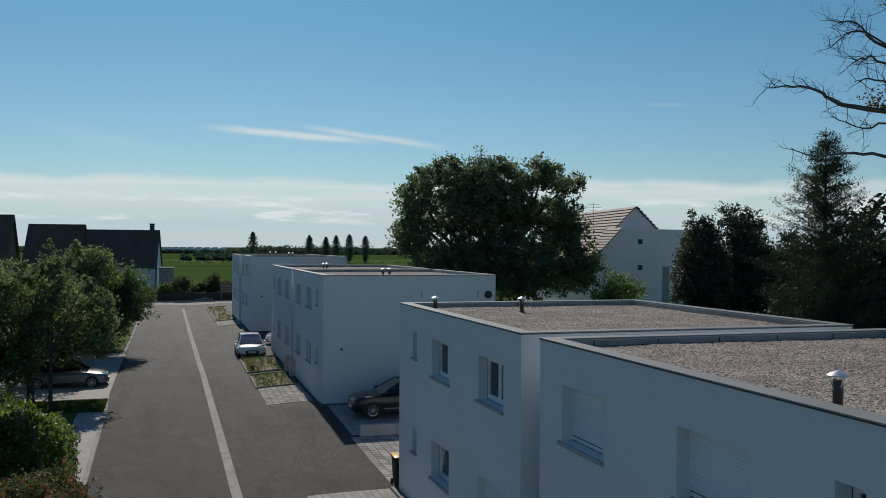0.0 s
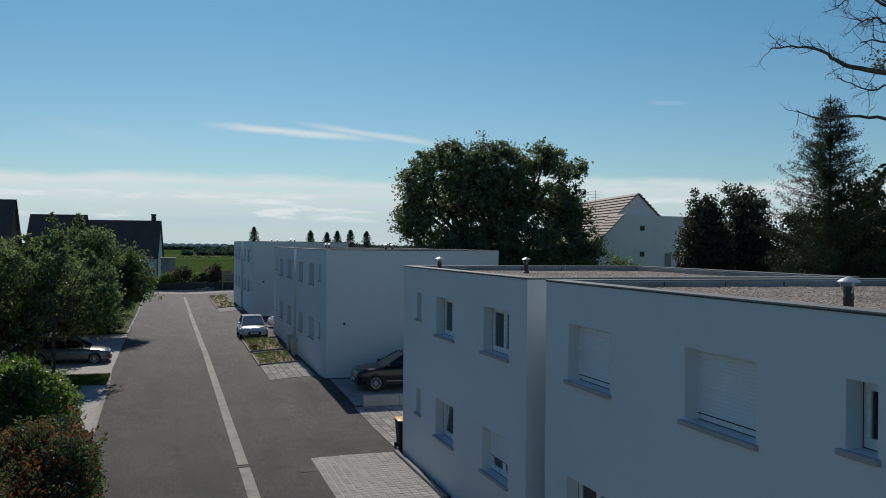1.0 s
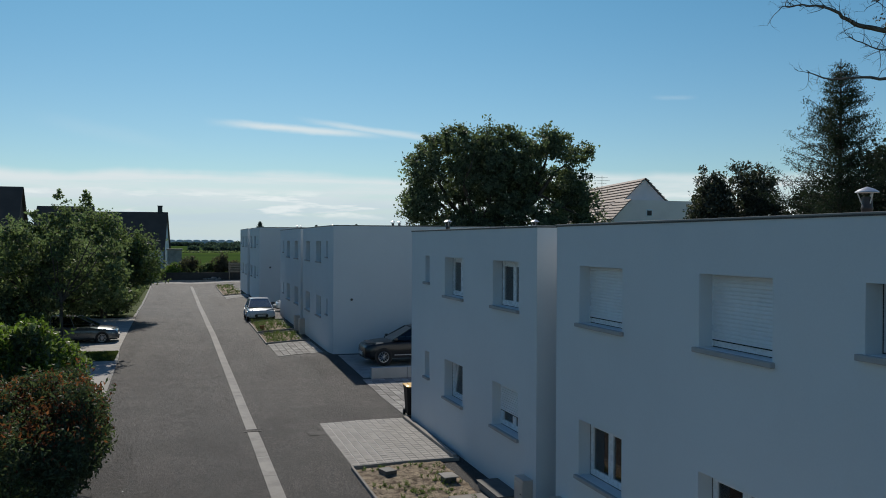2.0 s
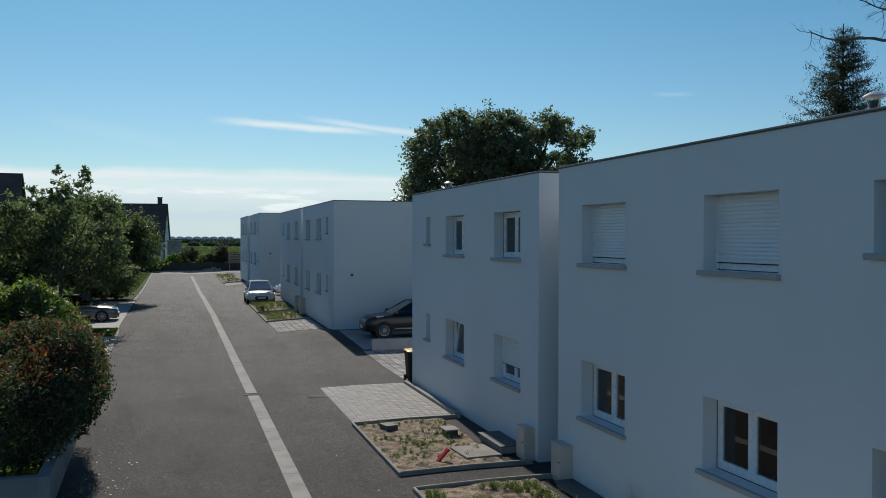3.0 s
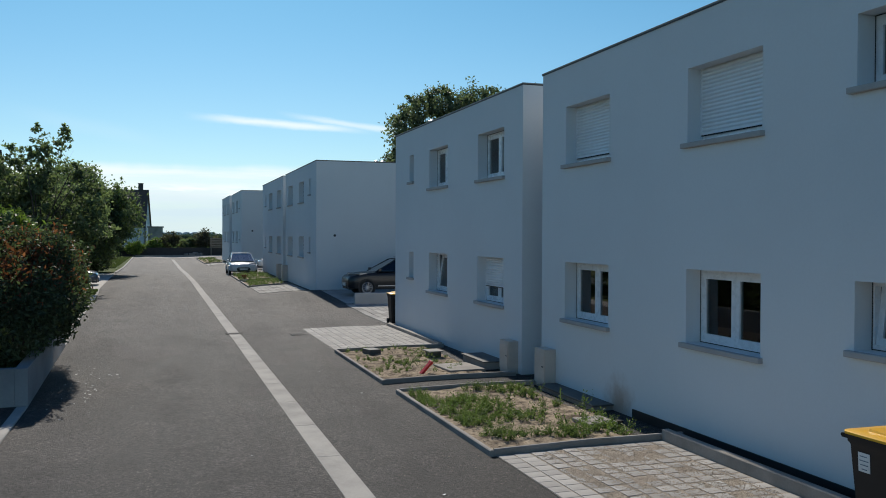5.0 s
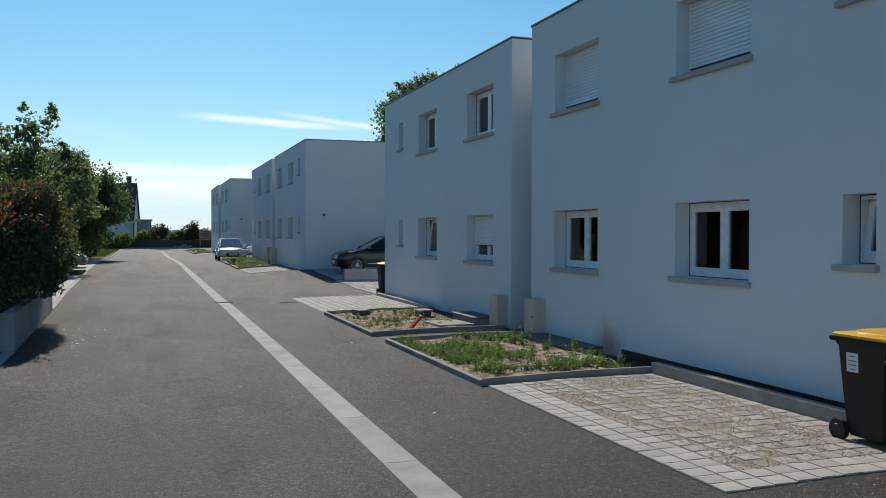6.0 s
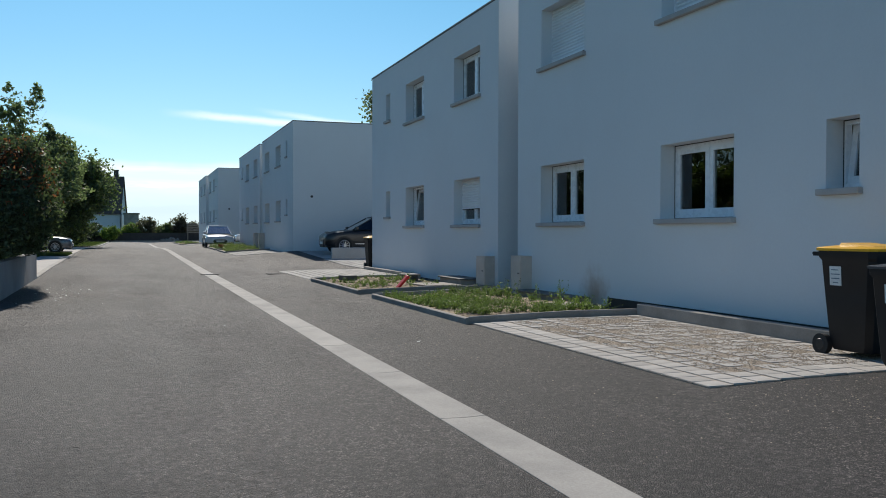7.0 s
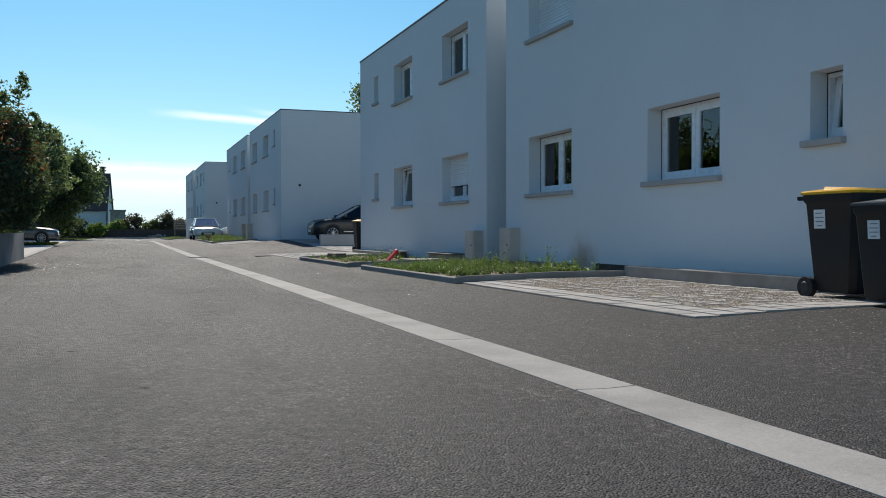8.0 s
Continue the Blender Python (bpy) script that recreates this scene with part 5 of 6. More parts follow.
    for side in (-1, 1):
        bm = bmesh.new()
        vs = box(bm, 0.80 * L, 0.955 * L, side * W * 0.52 - 0.14, side * W * 0.52 + 0.22 * side + 0.14, fz - 0.03, fz + 0.10, bevel=0.02)
        for v in bm.verts:
            out = (abs(v.co.y) - W * 0.45) / (W * 0.45)
            v.co.x -= max(0.0, out) * 0.16 * L
            v.co.z += max(0.0, out) * 0.06
        part("headlight", bm, LAMP_CLEAR, unit, smooth=40)
        bm = bmesh.new()
        box(bm, -0.995 * L, -0.90 * L, side * W * 0.72 - 0.09, side * W * 0.72 + 0.09, belt - 0.22, belt - 0.04, bevel=0.02)
        part("tail_light", bm, LAMP_RED, unit, smooth=40)
        bm = bmesh.new()
        box(bm, 0.36 * L, 0.36 * L + 0.14, side * (W + 0.02) - 0.09, side * (W + 0.02) + 0.09, belt + 0.02, belt + 0.15, bevel=0.03)
        part("mirror", bm, paint, unit, smooth=40)
        bm = bmesh.new()
        box(bm, -0.44 * L, 0.46 * L, side * W * 0.985 - 0.02, side * W * 0.985 + 0.02, low + 0.015, low + 0.10, bevel=0.012)
        part("sill_trim", bm, BLACK_PLASTIC, unit)
        for xx in (-0.36 * L, 0.05 * L):
            bm = bmesh.new()
            box(bm, xx - 0.075, xx + 0.075, side * W * 0.992 - 0.018, side * W * 0.992 + 0.018, belt - 0.14, belt - 0.115, bevel=0.006)
            part("door_handle", bm, paint, unit)
    bm = bmesh.new()
    rows = [(low + 0.015, 0.36), (low + 0.06, 0.46), (low + 0.16, 0.54), (low + 0.25, 0.52), (low + 0.31, 0.42)]
    loft(bm, [[(0.90 * L, -W * w, z), (1.006 * L, -W * w * 0.9, z), (1.012 * L, 0, z), (1.006 * L, W * w * 0.9, z), (0.90 * L, W * w, z)] for z, w in rows])
    part("grille", bm, BLACK_PLASTIC, unit, smooth=40)
    part("grille_bar", boxes((0.96 * L, 1.016 * L, -W * 0.40, W * 0.40, low + 0.255, low + 0.275)), ALLOY, unit, "bright grille bar")
    for side in (-1, 1):
        part("fog_light", boxes((0.93 * L, 0.99 * L, side * W * 0.68 - 0.06, side * W * 0.68 + 0.06, low + 0.10, low + 0.19), bevel=0.02), BLACK_PLASTIC, unit, smooth=40)
    part("number_plate", boxes((1.008 * L, 1.022 * L, -0.26, 0.26, low + 0.13, low + 0.24)), PAPER, unit, "plain pale number plate")
    part("bumper_trim", boxes((0.86 * L, 0.985 * L, -W * 0.74, W * 0.74, low - 0.01, low + 0.07), bevel=0.03), BLACK_PLASTIC, unit, smooth=40)
    if tall:
        bm = bmesh.new()
        for side in (-1, 1):
            tube(bm, (-0.62 * L, side * W * 0.60, H + 0.035), (-0.06 * L, side * W * 0.60, H + 0.03), 0.015, 0.015, 6)
            for xx in (-0.60 * L, -0.08 * L):
                tube(bm, (xx, side * W * 0.60, H - 0.02), (xx, side * W * 0.60, H + 0.03), 0.015, 0.015, 6)
        part("roof_rail", bm, ALLOY, unit)
        for side in (-1, 1):
            part("door_trim", boxes((-0.40 * L, 0.42 * L, side * W * 1.0 - 0.012, side * W * 1.0 + 0.012, low + 0.13, low + 0.165)), ALLOY, unit, "bright trim strip along the doors")
    return unit


def plot_z(x, y):
    return road_z(x, y) + 0.005


# paved parking place beside the third house
verts, faces = sheet(span(7.22, 16.5, 0.6), span(34.96, 41.36, 0.6), lambda x, y: road_z(x, y) + 0.004)
tagged(raw_mesh("parking_place", verts, faces, CONCRETE_LIGHT), "pale concrete parking place beside the house", "parking place", kind="structure")
car("small white hatchback parked facing along the lane", (5.46, 62.35, plot_z(5.6, 62.5) - 0.03), -90, PAINT_WHITE, 3.95, 1.86, 1.46, 0)
car("black sport utility car parked on the drive beside the house", (10.06, 38.35, plot_z(10, 38.3) + 0.04), 180, PAINT_DARK, 4.45, 1.84, 1.62, 1)
car("light grey car parked behind the far house", (9.25, 67.6, plot_z(9.2, 67.6)), 180, PAINT_WHITE, 4.2, 1.78, 1.5, 0)
car("grey car parked on the pale drive under the trees", (-5.30, 51.4, 0.12), 0, PAINT_GREY, 4.4, 1.8, 1.5, 0)


# ---------------------------------------------------------------- plants
def limb(bm, p, d, length, radius, depth, rng, spread=0.6, lift=0.15, tips=None, wander=0.25, shrink=0.68, twigs=3):
    """A branching limb of tapered tubes. tips collects the ends of the last twigs."""
    p, d = Vector(p), Vector(d).normalized()
    n = 4
    for i in range(n):
        d2 = (d + Vector(rng.normal(size=3)) * wander * 0.5 + Vector((0, 0, lift * 0.2))).normalized()
        q = p + d2 * length / n
        r2 = radius * (1 - 0.5 * (i + 1) / n)
        tube(bm, p, q, radius * (1 - 0.5 * i / n), r2, 7 if radius > 0.05 else 5 if radius > 0.02 else 4, False)
        p, d = q, d2
        if depth > 0 and i >= 1:
            for _ in range(max(1, twigs - 2)):
                side = (d + Vector(rng.normal(size=3)) * spread + Vector((0, 0, lift))).normalized()
                limb(bm, p, side, length * shrink * rng.uniform(0.6, 1.0), r2 * 0.62, depth - 1, rng, spread, lift, tips, wander, shrink, twigs)
    if tips is not None:
        tips.append(p.copy())


def crown_points(lobes, clumps, per, clump_size, rng, shell=0.55):
    """Leaf centres: clumps thrown about in ellipsoid lobes, thickest towards their skin."""
    weights = np.array([rx * ry * rz for _, (rx, ry, rz) in lobes]) ** 0.67
    weights /= weights.sum()
    which = rng.choice(len(lobes), clumps, p=weights)
    d = rng.normal(size=(clumps, 3))
    d /= np.linalg.norm(d, axis=1)[:, None]
    rad = shell + (1 - shell) * rng.random(clumps) ** 0.6
    rad *= 1 + 0.10 * rng.normal(size=clumps)
    c = np.array([lobes[k][0] for k in which]) + d * rad[:, None] * np.array([lobes[k][1] for k in which])
    size = clump_size * (0.55 + 0.9 * rng.random(clumps))
    pts = np.repeat(c, per, axis=0) + rng.normal(size=(clumps * per, 3)) * np.repeat(size, per)[:, None] * (0.62, 0.62, 0.48)
    return pts


def sprays(pts, count, length, leaf, rng, top=0.5):
    """Young shoots that stand out of a crown: chains of leaves that rise from its upper leaves."""
    roof = pts[pts[:, 2] > np.quantile(pts[:, 2], top)]
    middle = pts.mean(0)
    made = []
    for k in rng.choice(len(roof), count):
        out = roof[k] - middle
        out /= np.linalg.norm(out) + 1e-6
        way = out * 0.5 + (0, 0, 0.8) + rng.normal(size=3) * 0.35
        way /= np.linalg.norm(way)
        reach = length * rng.uniform(0.35, 1.0)
        m = max(5, int(reach / (leaf * 0.30)))
        f = np.linspace(0.0, 1.0, m)[:, None]
        made.append(roof[k] + way * f * reach + rng.normal(size=(m, 3)) * leaf * 0.34 * (1.15 - 0.6 * f))
    return np.concatenate(made)


def tree(name, label, base, trunk, lobes, clumps, per, clump_size, leaf, material, rng, category="tree", inner=0.25, extra=None, group="", depth=2, core_below=99.0, shoots=None):
    """A trunk with limbs that reach into the lobes, and a crown of small leaves."""
    unit = thing(name, label, category, group)
    bm = bmesh.new()
    b = Vector(base)
    height, radius = trunk
    top = b + Vector((0, 0, height))
    tube(bm, b - Vector((0, 0, 0.3)), b + Vector((0, 0, 0.4)), radius * 1.35, radius * 1.05, 10)
    tube(bm, b + Vector((0, 0, 0.4)), top, radius * 1.05, radius * 0.8, 10)
    for c, r in lobes:
        aim = Vector(c) - top
        limb(bm, top - Vector((0, 0, height * 0.1)), aim, aim.length * 0.8, radius * 0.5, depth, rng, 0.7, 0.0, None, 0.25, 0.42)
    part("trunk", bm, BARK, unit, smooth=60)
    pts = crown_points(lobes, clumps, per, clump_size, rng)
    core = crown_points([(c, tuple(q * 0.72 for q in r)) for c, r in lobes if c[2] < core_below], int(clumps * inner), per, clump_size, rng, 0.1)
    pts = np.concatenate((pts, core))
    if shoots:
        pts = np.concatenate((pts, sprays(pts, shoots[0], shoots[1], leaf, rng)))
    pts = pts[pts[:, 2] > b.z + 0.25]
    quads_mesh("crown", leaf_blades(pts, np.full(len(pts), leaf), 0.55, rng), material, unit)
    if extra:
        m2, frac, size = extra
        p2 = pts[rng.random(len(pts)) < frac] + rng.normal(size=3) * 0.05
        quads_mesh("crown_tip", leaf_blades(p2, np.full(len(p2), size), 0.5, rng, 0.6), m2, unit)
    return unit


TREES = np.random.default_rng(21)

# the great walnut behind the houses
tree("walnut_tree", "large broad dark green deciduous tree behind the houses", (26.5, 72.0, 0.0), (4.5, 0.55),
     [((26.3, 71.5, 11.2), (5.2, 4.4, 4.1)), ((22.0, 71.0, 11.8), (2.9, 3.2, 3.0)), ((19.6, 71.0, 11.7), (1.5, 2.2, 1.5)), ((20.4, 71.0, 13.6), (1.3, 1.8, 1.1)), ((19.6, 71.0, 8.9), (1.6, 2.6, 2.2)),
      ((31.4, 71.5, 12.0), (3.0, 3.4, 2.9)), ((34.2, 71.0, 13.6), (1.2, 1.8, 0.9)), ((33.4, 71.0, 9.8), (2.2, 3.2, 2.4)), ((34.6, 70.5, 6.2), (2.2, 3.2, 2.4)), ((28.5, 70.0, 6.3), (5.5, 4.4, 3.4)),
      ((22.4, 70.0, 5.6), (3.6, 3.6, 2.6)), ((30.4, 71.0, 14.3), (2.0, 2.2, 1.2)), ((23.2, 71.0, 14.3), (2.0, 2.2, 1.2)), ((26.6, 71.0, 14.9), (1.7, 1.8, 0.9)), ((26.8, 70.4, 13.4), (3.2, 2.2, 1.8)), ((32.4, 71.0, 14.6), (1.0, 1.4, 0.7))],
     1850, 32, 0.38, 0.29, LEAF_WALNUT, TREES, inner=0.55, core_below=11.5, shoots=(150, 0.8))

# round trees in front of the gabled house
for cx, cy, hh, ww in ((29.3, 43.5, 10.2, 1.15), (32.8, 44.5, 10.9, 1.45)):
    tree("garden_tree", "leafy dark garden tree behind the houses", (cx, cy, 0.0), (2.6, 0.2),
         [((cx - 0.2, cy, hh - 2.4), (ww * 0.8, ww, 2.2)), ((cx + 0.5, cy, hh - 2.9), (ww * 0.75, ww, 2.3)), ((cx - 0.6, cy, hh - 4.6), (ww, ww, 2.2)), ((cx + 0.7, cy, hh - 5.0), (ww, ww, 2.6)), ((cx, cy, 3.0), (ww * 1.4, ww, 2.4))],
         640, 40, 0.27, 0.17, LEAF_BRONZE, TREES, inner=0.4, group="garden trees")
for cx, cy, hh, ww in ((36.6, 44.0, 8.6, 2.2), (29.6, 34.0, 6.9, 2.0), (33.5, 32.0, 7.2, 2.8), (27.6, 27.5, 7.6, 2.4), (38.5, 37.0, 9.4, 3.2), (26.0, 30.0, 6.2, 2.0), (31.0, 26.0, 8.5, 3.0), (27.0, 28.2, 9.5, 2.4), (24.6, 27.6, 7.8, 1.6)):
    tree("garden_tree", "dense dark evergreen shrub tree behind the houses", (cx, cy, 0.0), (1.6, 0.2),
         [((cx, cy, hh * 0.62), (ww, ww, hh * 0.40)), ((cx + 0.8, cy, hh * 0.38), (ww * 1.2, ww, hh * 0.36))],
         360, 40, 0.5, 0.24, LEAF_SHADE, TREES, inner=0.6, group="garden trees")
tree("garden_shrub", "yellow-green shrub in front of the gabled house", (36.6, 66.0, 0.0), (1.8, 0.12), [((36.8, 66.0, 3.8), (1.9, 1.6, 1.9)), ((35.6, 66.0, 3.2), (1.5, 1.4, 1.6))],
     120, 36, 0.45, 0.24, LEAF_LIME, TREES, category="shrub")


def conifer(base, height, radius, rng):
    """A conifer of long feathery boughs, each with sprigs on either side."""
    unit = thing("conifer", "tall feathery dark conifer behind the houses", "tree")
    b = Vector(base)
    bm = bmesh.new()
    tube(bm, b - Vector((0, 0, 0.3)), b + Vector((0, 0, height)), 0.20, 0.015, 10)
    pts = []
    z = 1.2
    while z < height - 0.15:
        below = height - z
        reach = min(radius, 0.62 * below ** 0.84)
        for _ in range(8):
            a = rng.uniform(0, 2 * math.pi)
            L = reach * rng.uniform(0.40, 1.0)
            start = b + Vector((0, 0, z))
            rise = rng.uniform(-0.05, 0.75)
            out = Vector((math.cos(a), math.sin(a), 0.0))
            tip = start + out * L + Vector((0, 0, L * rise))
            tube(bm, start, tip, 0.022, 0.005, 4, False)
            across = Vector((-out.y, out.x, 0.0))
            k = int(4 + 7 * L)
            for j in range(k):
                s = (j + rng.random()) / k
                if s * L < 0.12:
                    continue
                p = start.lerp(tip, s)
                way = (out * 0.7 + across * rng.choice((-1, 1)) * rng.uniform(0.3, 0.9) + Vector((0, 0, rng.uniform(-0.25, 0.5)))).normalized()
                q = (0.18 + 0.30 * L * (1 - s) * 0.6) * rng.uniform(0.6, 1.2)
                m = int(10 + 34 * q)
                f = rng.random((m, 1))
                pts.append(np.array(p)[None] + np.array(way)[None] * f * q * 1.25 + rng.normal(size=(m, 3)) * 0.07)
        z += rng.uniform(0.17, 0.27)
    part("trunk", bm, BARK, unit, smooth=60)
    pts = np.concatenate(pts)
    quads_mesh("crown", leaf_blades(pts, np.full(len(pts), 0.105), 0.22, rng, 0.8), LEAF_CONIFER, unit)
    return unit


conifer((22.35, 25.6, 0.0), 12.2, 3.0, TREES)
conifer((26.4, 25.2, 0.0), 10.4, 3.6, TREES)


def bare_tree(rng):
    unit = thing("bare_tree", "half-dead tree with long bare twisting limbs and a few leaf tufts", "tree")
    bm = bmesh.new()
    tube(bm, (24.6, 20.6, -0.3), (24.2, 20.8, 7.0), 0.42, 0.30, 10)
    tube(bm, (24.2, 20.8, 7.0), (24.0, 21.0, 15.5), 0.30, 0.12, 10)
    tips = []

    def bough(points, r0, r1, twig, count, up=0.5, start=0.35):
        # a smooth curve through the points, with twigs that mostly stand up from it
        ctrl = [Vector(p) for p in points]
        pts = []
        for i in range(len(ctrl) - 1):
            p0, p1, p2, p3 = ctrl[max(i - 1, 0)], ctrl[i], ctrl[i + 1], ctrl[min(i + 2, len(ctrl) - 1)]
            for j in range(4):
                u = j / 4
                pts.append(0.5 * (2 * p1 + (p2 - p0) * u + (2 * p0 - 5 * p1 + 4 * p2 - p3) * u * u + (3 * p1 - p0 - 3 * p2 + p3) * u ** 3) + Vector(rng.normal(size=3)) * 0.02)
        pts.append(ctrl[-1])
        k = len(pts) - 1
        for i, (a, b) in enumerate(zip(pts, pts[1:])):
            tube(bm, a, b, r0 + (r1 - r0) * i / k, r0 + (r1 - r0) * (i + 1) / k, 7, False)
        for j in range(count):
            f = (start + (1 - start) * (j + rng.random()) / count) * k
            i = min(int(f), k - 1)
            p = pts[i].lerp(pts[i + 1], f - i)
            along = (pts[i + 1] - pts[i]).normalized()
            d = (along * 0.8 + Vector(rng.normal(size=3)) * 0.6 + Vector((0, 0, up * rng.choice((1.0, 1.0, -0.6))))).normalized()
            limb(bm, p, d, twig * rng.uniform(0.5, 1.1), max(r1 * 0.9, 0.012), 2, rng, 0.8, 0.08, tips, 0.4, 0.62, 3)

    bough(((24.1, 21.0, 11.6), (21.2, 21.7, 12.12), (19.74, 21.7, 12.21), (19.11, 21.7, 12.38), (18.48, 21.7, 12.65), (17.5, 21.7, 12.64), (16.8, 21.7, 12.58)), 0.10, 0.012, 0.62, 24, 0.7)
    bough(((24.1, 21.0, 10.2), (21.99, 22.5, 10.84), (20.48, 22.5, 10.88), (19.18, 22.5, 10.77), (18.34, 22.5, 10.97)), 0.07, 0.012, 0.6, 12, 0.5)
    bough(((24.0, 21.0, 13.0), (20.98, 21.5, 14.03), (20.16, 21.5, 14.42), (19.5, 21.5, 14.35), (18.85, 21.5, 13.85)), 0.06, 0.012, 0.7, 20, 0.5)
    bough(((22.5, 21.3, 13.5), (20.6, 21.5, 14.3), (19.7, 21.5, 14.75), (19.2, 21.5, 14.65)), 0.04, 0.012, 0.7, 14, 0.3)
    bough(((24.0, 21.0, 12.6), (21.0, 21.5, 13.56), (20.2, 21.5, 13.7), (19.65, 21.5, 13.4)), 0.05, 0.012, 0.7, 14, 0.3)
    bough(((24.0, 21.0, 12.2), (21.6, 21.5, 12.85), (20.4, 21.5, 13.05), (19.8, 21.5, 12.9)), 0.05, 0.012, 0.7, 12, 0.3)
    bough(((23.0, 21.2, 11.5), (21.2, 21.7, 11.75), (20.2, 21.6, 11.55), (19.1, 21.5, 11.8)), 0.045, 0.012, 0.65, 14, 0.2)
    bough(((24.0, 21.0, 13.9), (21.9, 21.3, 14.9), (20.8, 21.4, 15.3)), 0.05, 0.012, 0.8, 14, 0.3)
    part("trunk", bm, DEAD_BARK, unit, smooth=60)
    pts = crown_points([((21.1, 21.6, 12.45), (0.8, 0.5, 0.35)), ((22.4, 21.3, 13.0), (0.9, 0.6, 0.5))], 60, 22, 0.16, rng)
    quads_mesh("leaf_tuft", leaf_blades(pts, np.full(len(pts), 0.10), 0.5, rng), LEAF_DRY, unit)


bare_tree(TREES)

# trees along the west side, over the parked car
WEST = "trees on the west side"
# the two lobes near y 55 stand hidden, added to shade the car
tree("plum_tree", "leafy green tree over the parked grey car", (-6.3, 46.2, 0.05), (2.3, 0.17),
     [((-4.8, 45.8, 4.2), (2.3, 2.2, 1.7)), ((-7.6, 46.0, 4.3), (2.6, 2.2, 1.9)), ((-3.4, 45.2, 3.3), (1.3, 1.6, 1.0)), ((-6.0, 45.2, 5.1), (1.5, 1.4, 0.7)), ((-10.2, 46.0, 4.2), (2.4, 2.2, 1.9)), ((-6.3, 45.4, 2.7), (2.6, 1.6, 1.0)), ((-9.4, 45.4, 2.6), (2.4, 1.6, 1.1)), ((-4.4, 48.5, 3.9), (1.9, 1.8, 1.5)), ((-8.0, 50.0, 4.8), (2.6, 2.2, 1.6)), ((-6.4, 55.5, 4.4), (2.6, 2.6, 1.5)), ((-9.6, 55.0, 4.4), (2.6, 2.6, 1.6)), ((-7.4, 46.0, 1.9), (1.9, 1.2, 1.0)), ((-10.2, 46.0, 1.8), (1.9, 1.2, 1.0))], 820, 42, 0.32, 0.20, LEAF_GREEN, TREES, group=WEST, inner=0.2, shoots=(110, 0.95),
     extra=(LEAF_LIME, 0.06, 0.16))
tree("young_tree", "slender young tree with airy upright sprays", (-5.2, 44.4, 0.05), (3.0, 0.09),
     [((-5.3, 44.8, 5.9), (1.0, 0.7, 0.9)), ((-4.2, 44.6, 7.0), (0.40, 0.35, 0.9)), ((-5.3, 44.9, 7.2), (0.45, 0.40, 0.9)), ((-6.3, 44.7, 6.5), (0.5, 0.4, 0.5)), ((-7.4, 44.8, 6.0), (0.8, 0.6, 0.7)), ((-3.3, 45.4, 5.4), (0.5, 0.4, 0.6)), ((-3.7, 45.4, 5.9), (0.3, 0.3, 0.4))], 130, 22, 0.16, 0.19, LEAF_GREEN, TREES, group=WEST, inner=0.2)
tree("maple_tree", "rounded green tree with sunlit yellow-green tips", (-5.0, 66.0, 0.05), (2.2, 0.2),
     [((-4.9, 64.0, 4.5), (2.9, 2.6, 2.3)), ((-3.0, 64.5, 3.7), (1.9, 2.2, 1.8)), ((-6.9, 64.0, 4.6), (2.8, 2.6, 2.3)), ((-4.8, 64.0, 2.4), (1.7, 2.0, 1.5)), ((-5.3, 63.5, 6.6), (1.5, 1.4, 1.1)), ((-2.9, 64.0, 5.2), (1.1, 1.4, 0.8))], 640, 38, 0.38, 0.22, LEAF_GREEN, TREES, group=WEST, inner=0.25, shoots=(90, 1.0),
     extra=(LEAF_LIME, 0.14, 0.2))
tree("far_tree", "leafy tree behind the west gardens", (-15.5, 44.0, 0.05), (2.0, 0.2), [((-15.0, 43.0, 4.2), (2.6, 4.4, 3.2)), ((-15.5, 50.0, 3.8), (2.6, 4.0, 3.0))], 300, 34, 0.45, 0.22, LEAF_GREEN, TREES, group=WEST)
tree("laurel_shrub", "dense dark rounded shrub beside the drive", (-4.3, 68.0, 0.05), (0.8, 0.15), [((-4.4, 67.5, 1.5), (1.5, 1.6, 1.5)), ((-6.4, 67.0, 1.5), (1.6, 1.6, 1.6))], 240, 36, 0.34, 0.16, LEAF_DARK, TREES, category="shrub", inner=0.6)
tree("far_tree", "leafy tree behind the west gardens", (-11.5, 62.0, 0.05), (2.0, 0.2), [((-11.0, 60.0, 4.0), (3.4, 3.0, 2.8)), ((-13.5, 60.0, 3.6), (3.0, 3.0, 2.6))], 380, 36, 0.45, 0.2, LEAF_GREEN, TREES, group=WEST)
tree("garden_shrub", "mixed green shrub beyond the laurel hedge", (-7.2, 38.0, 0.05), (0.6, 0.1), [((-7.0, 38.0, 1.3), (1.4, 2.2, 1.0)), ((-9.5, 37.5, 1.5), (1.8, 2.6, 1.3)), ((-5.0, 33.5, 0.8), (1.0, 1.6, 0.6))], 300, 38, 0.3, 0.12, LEAF_GREEN, TREES, category="shrub",
     extra=(LEAF_LIME, 0.08, 0.13))


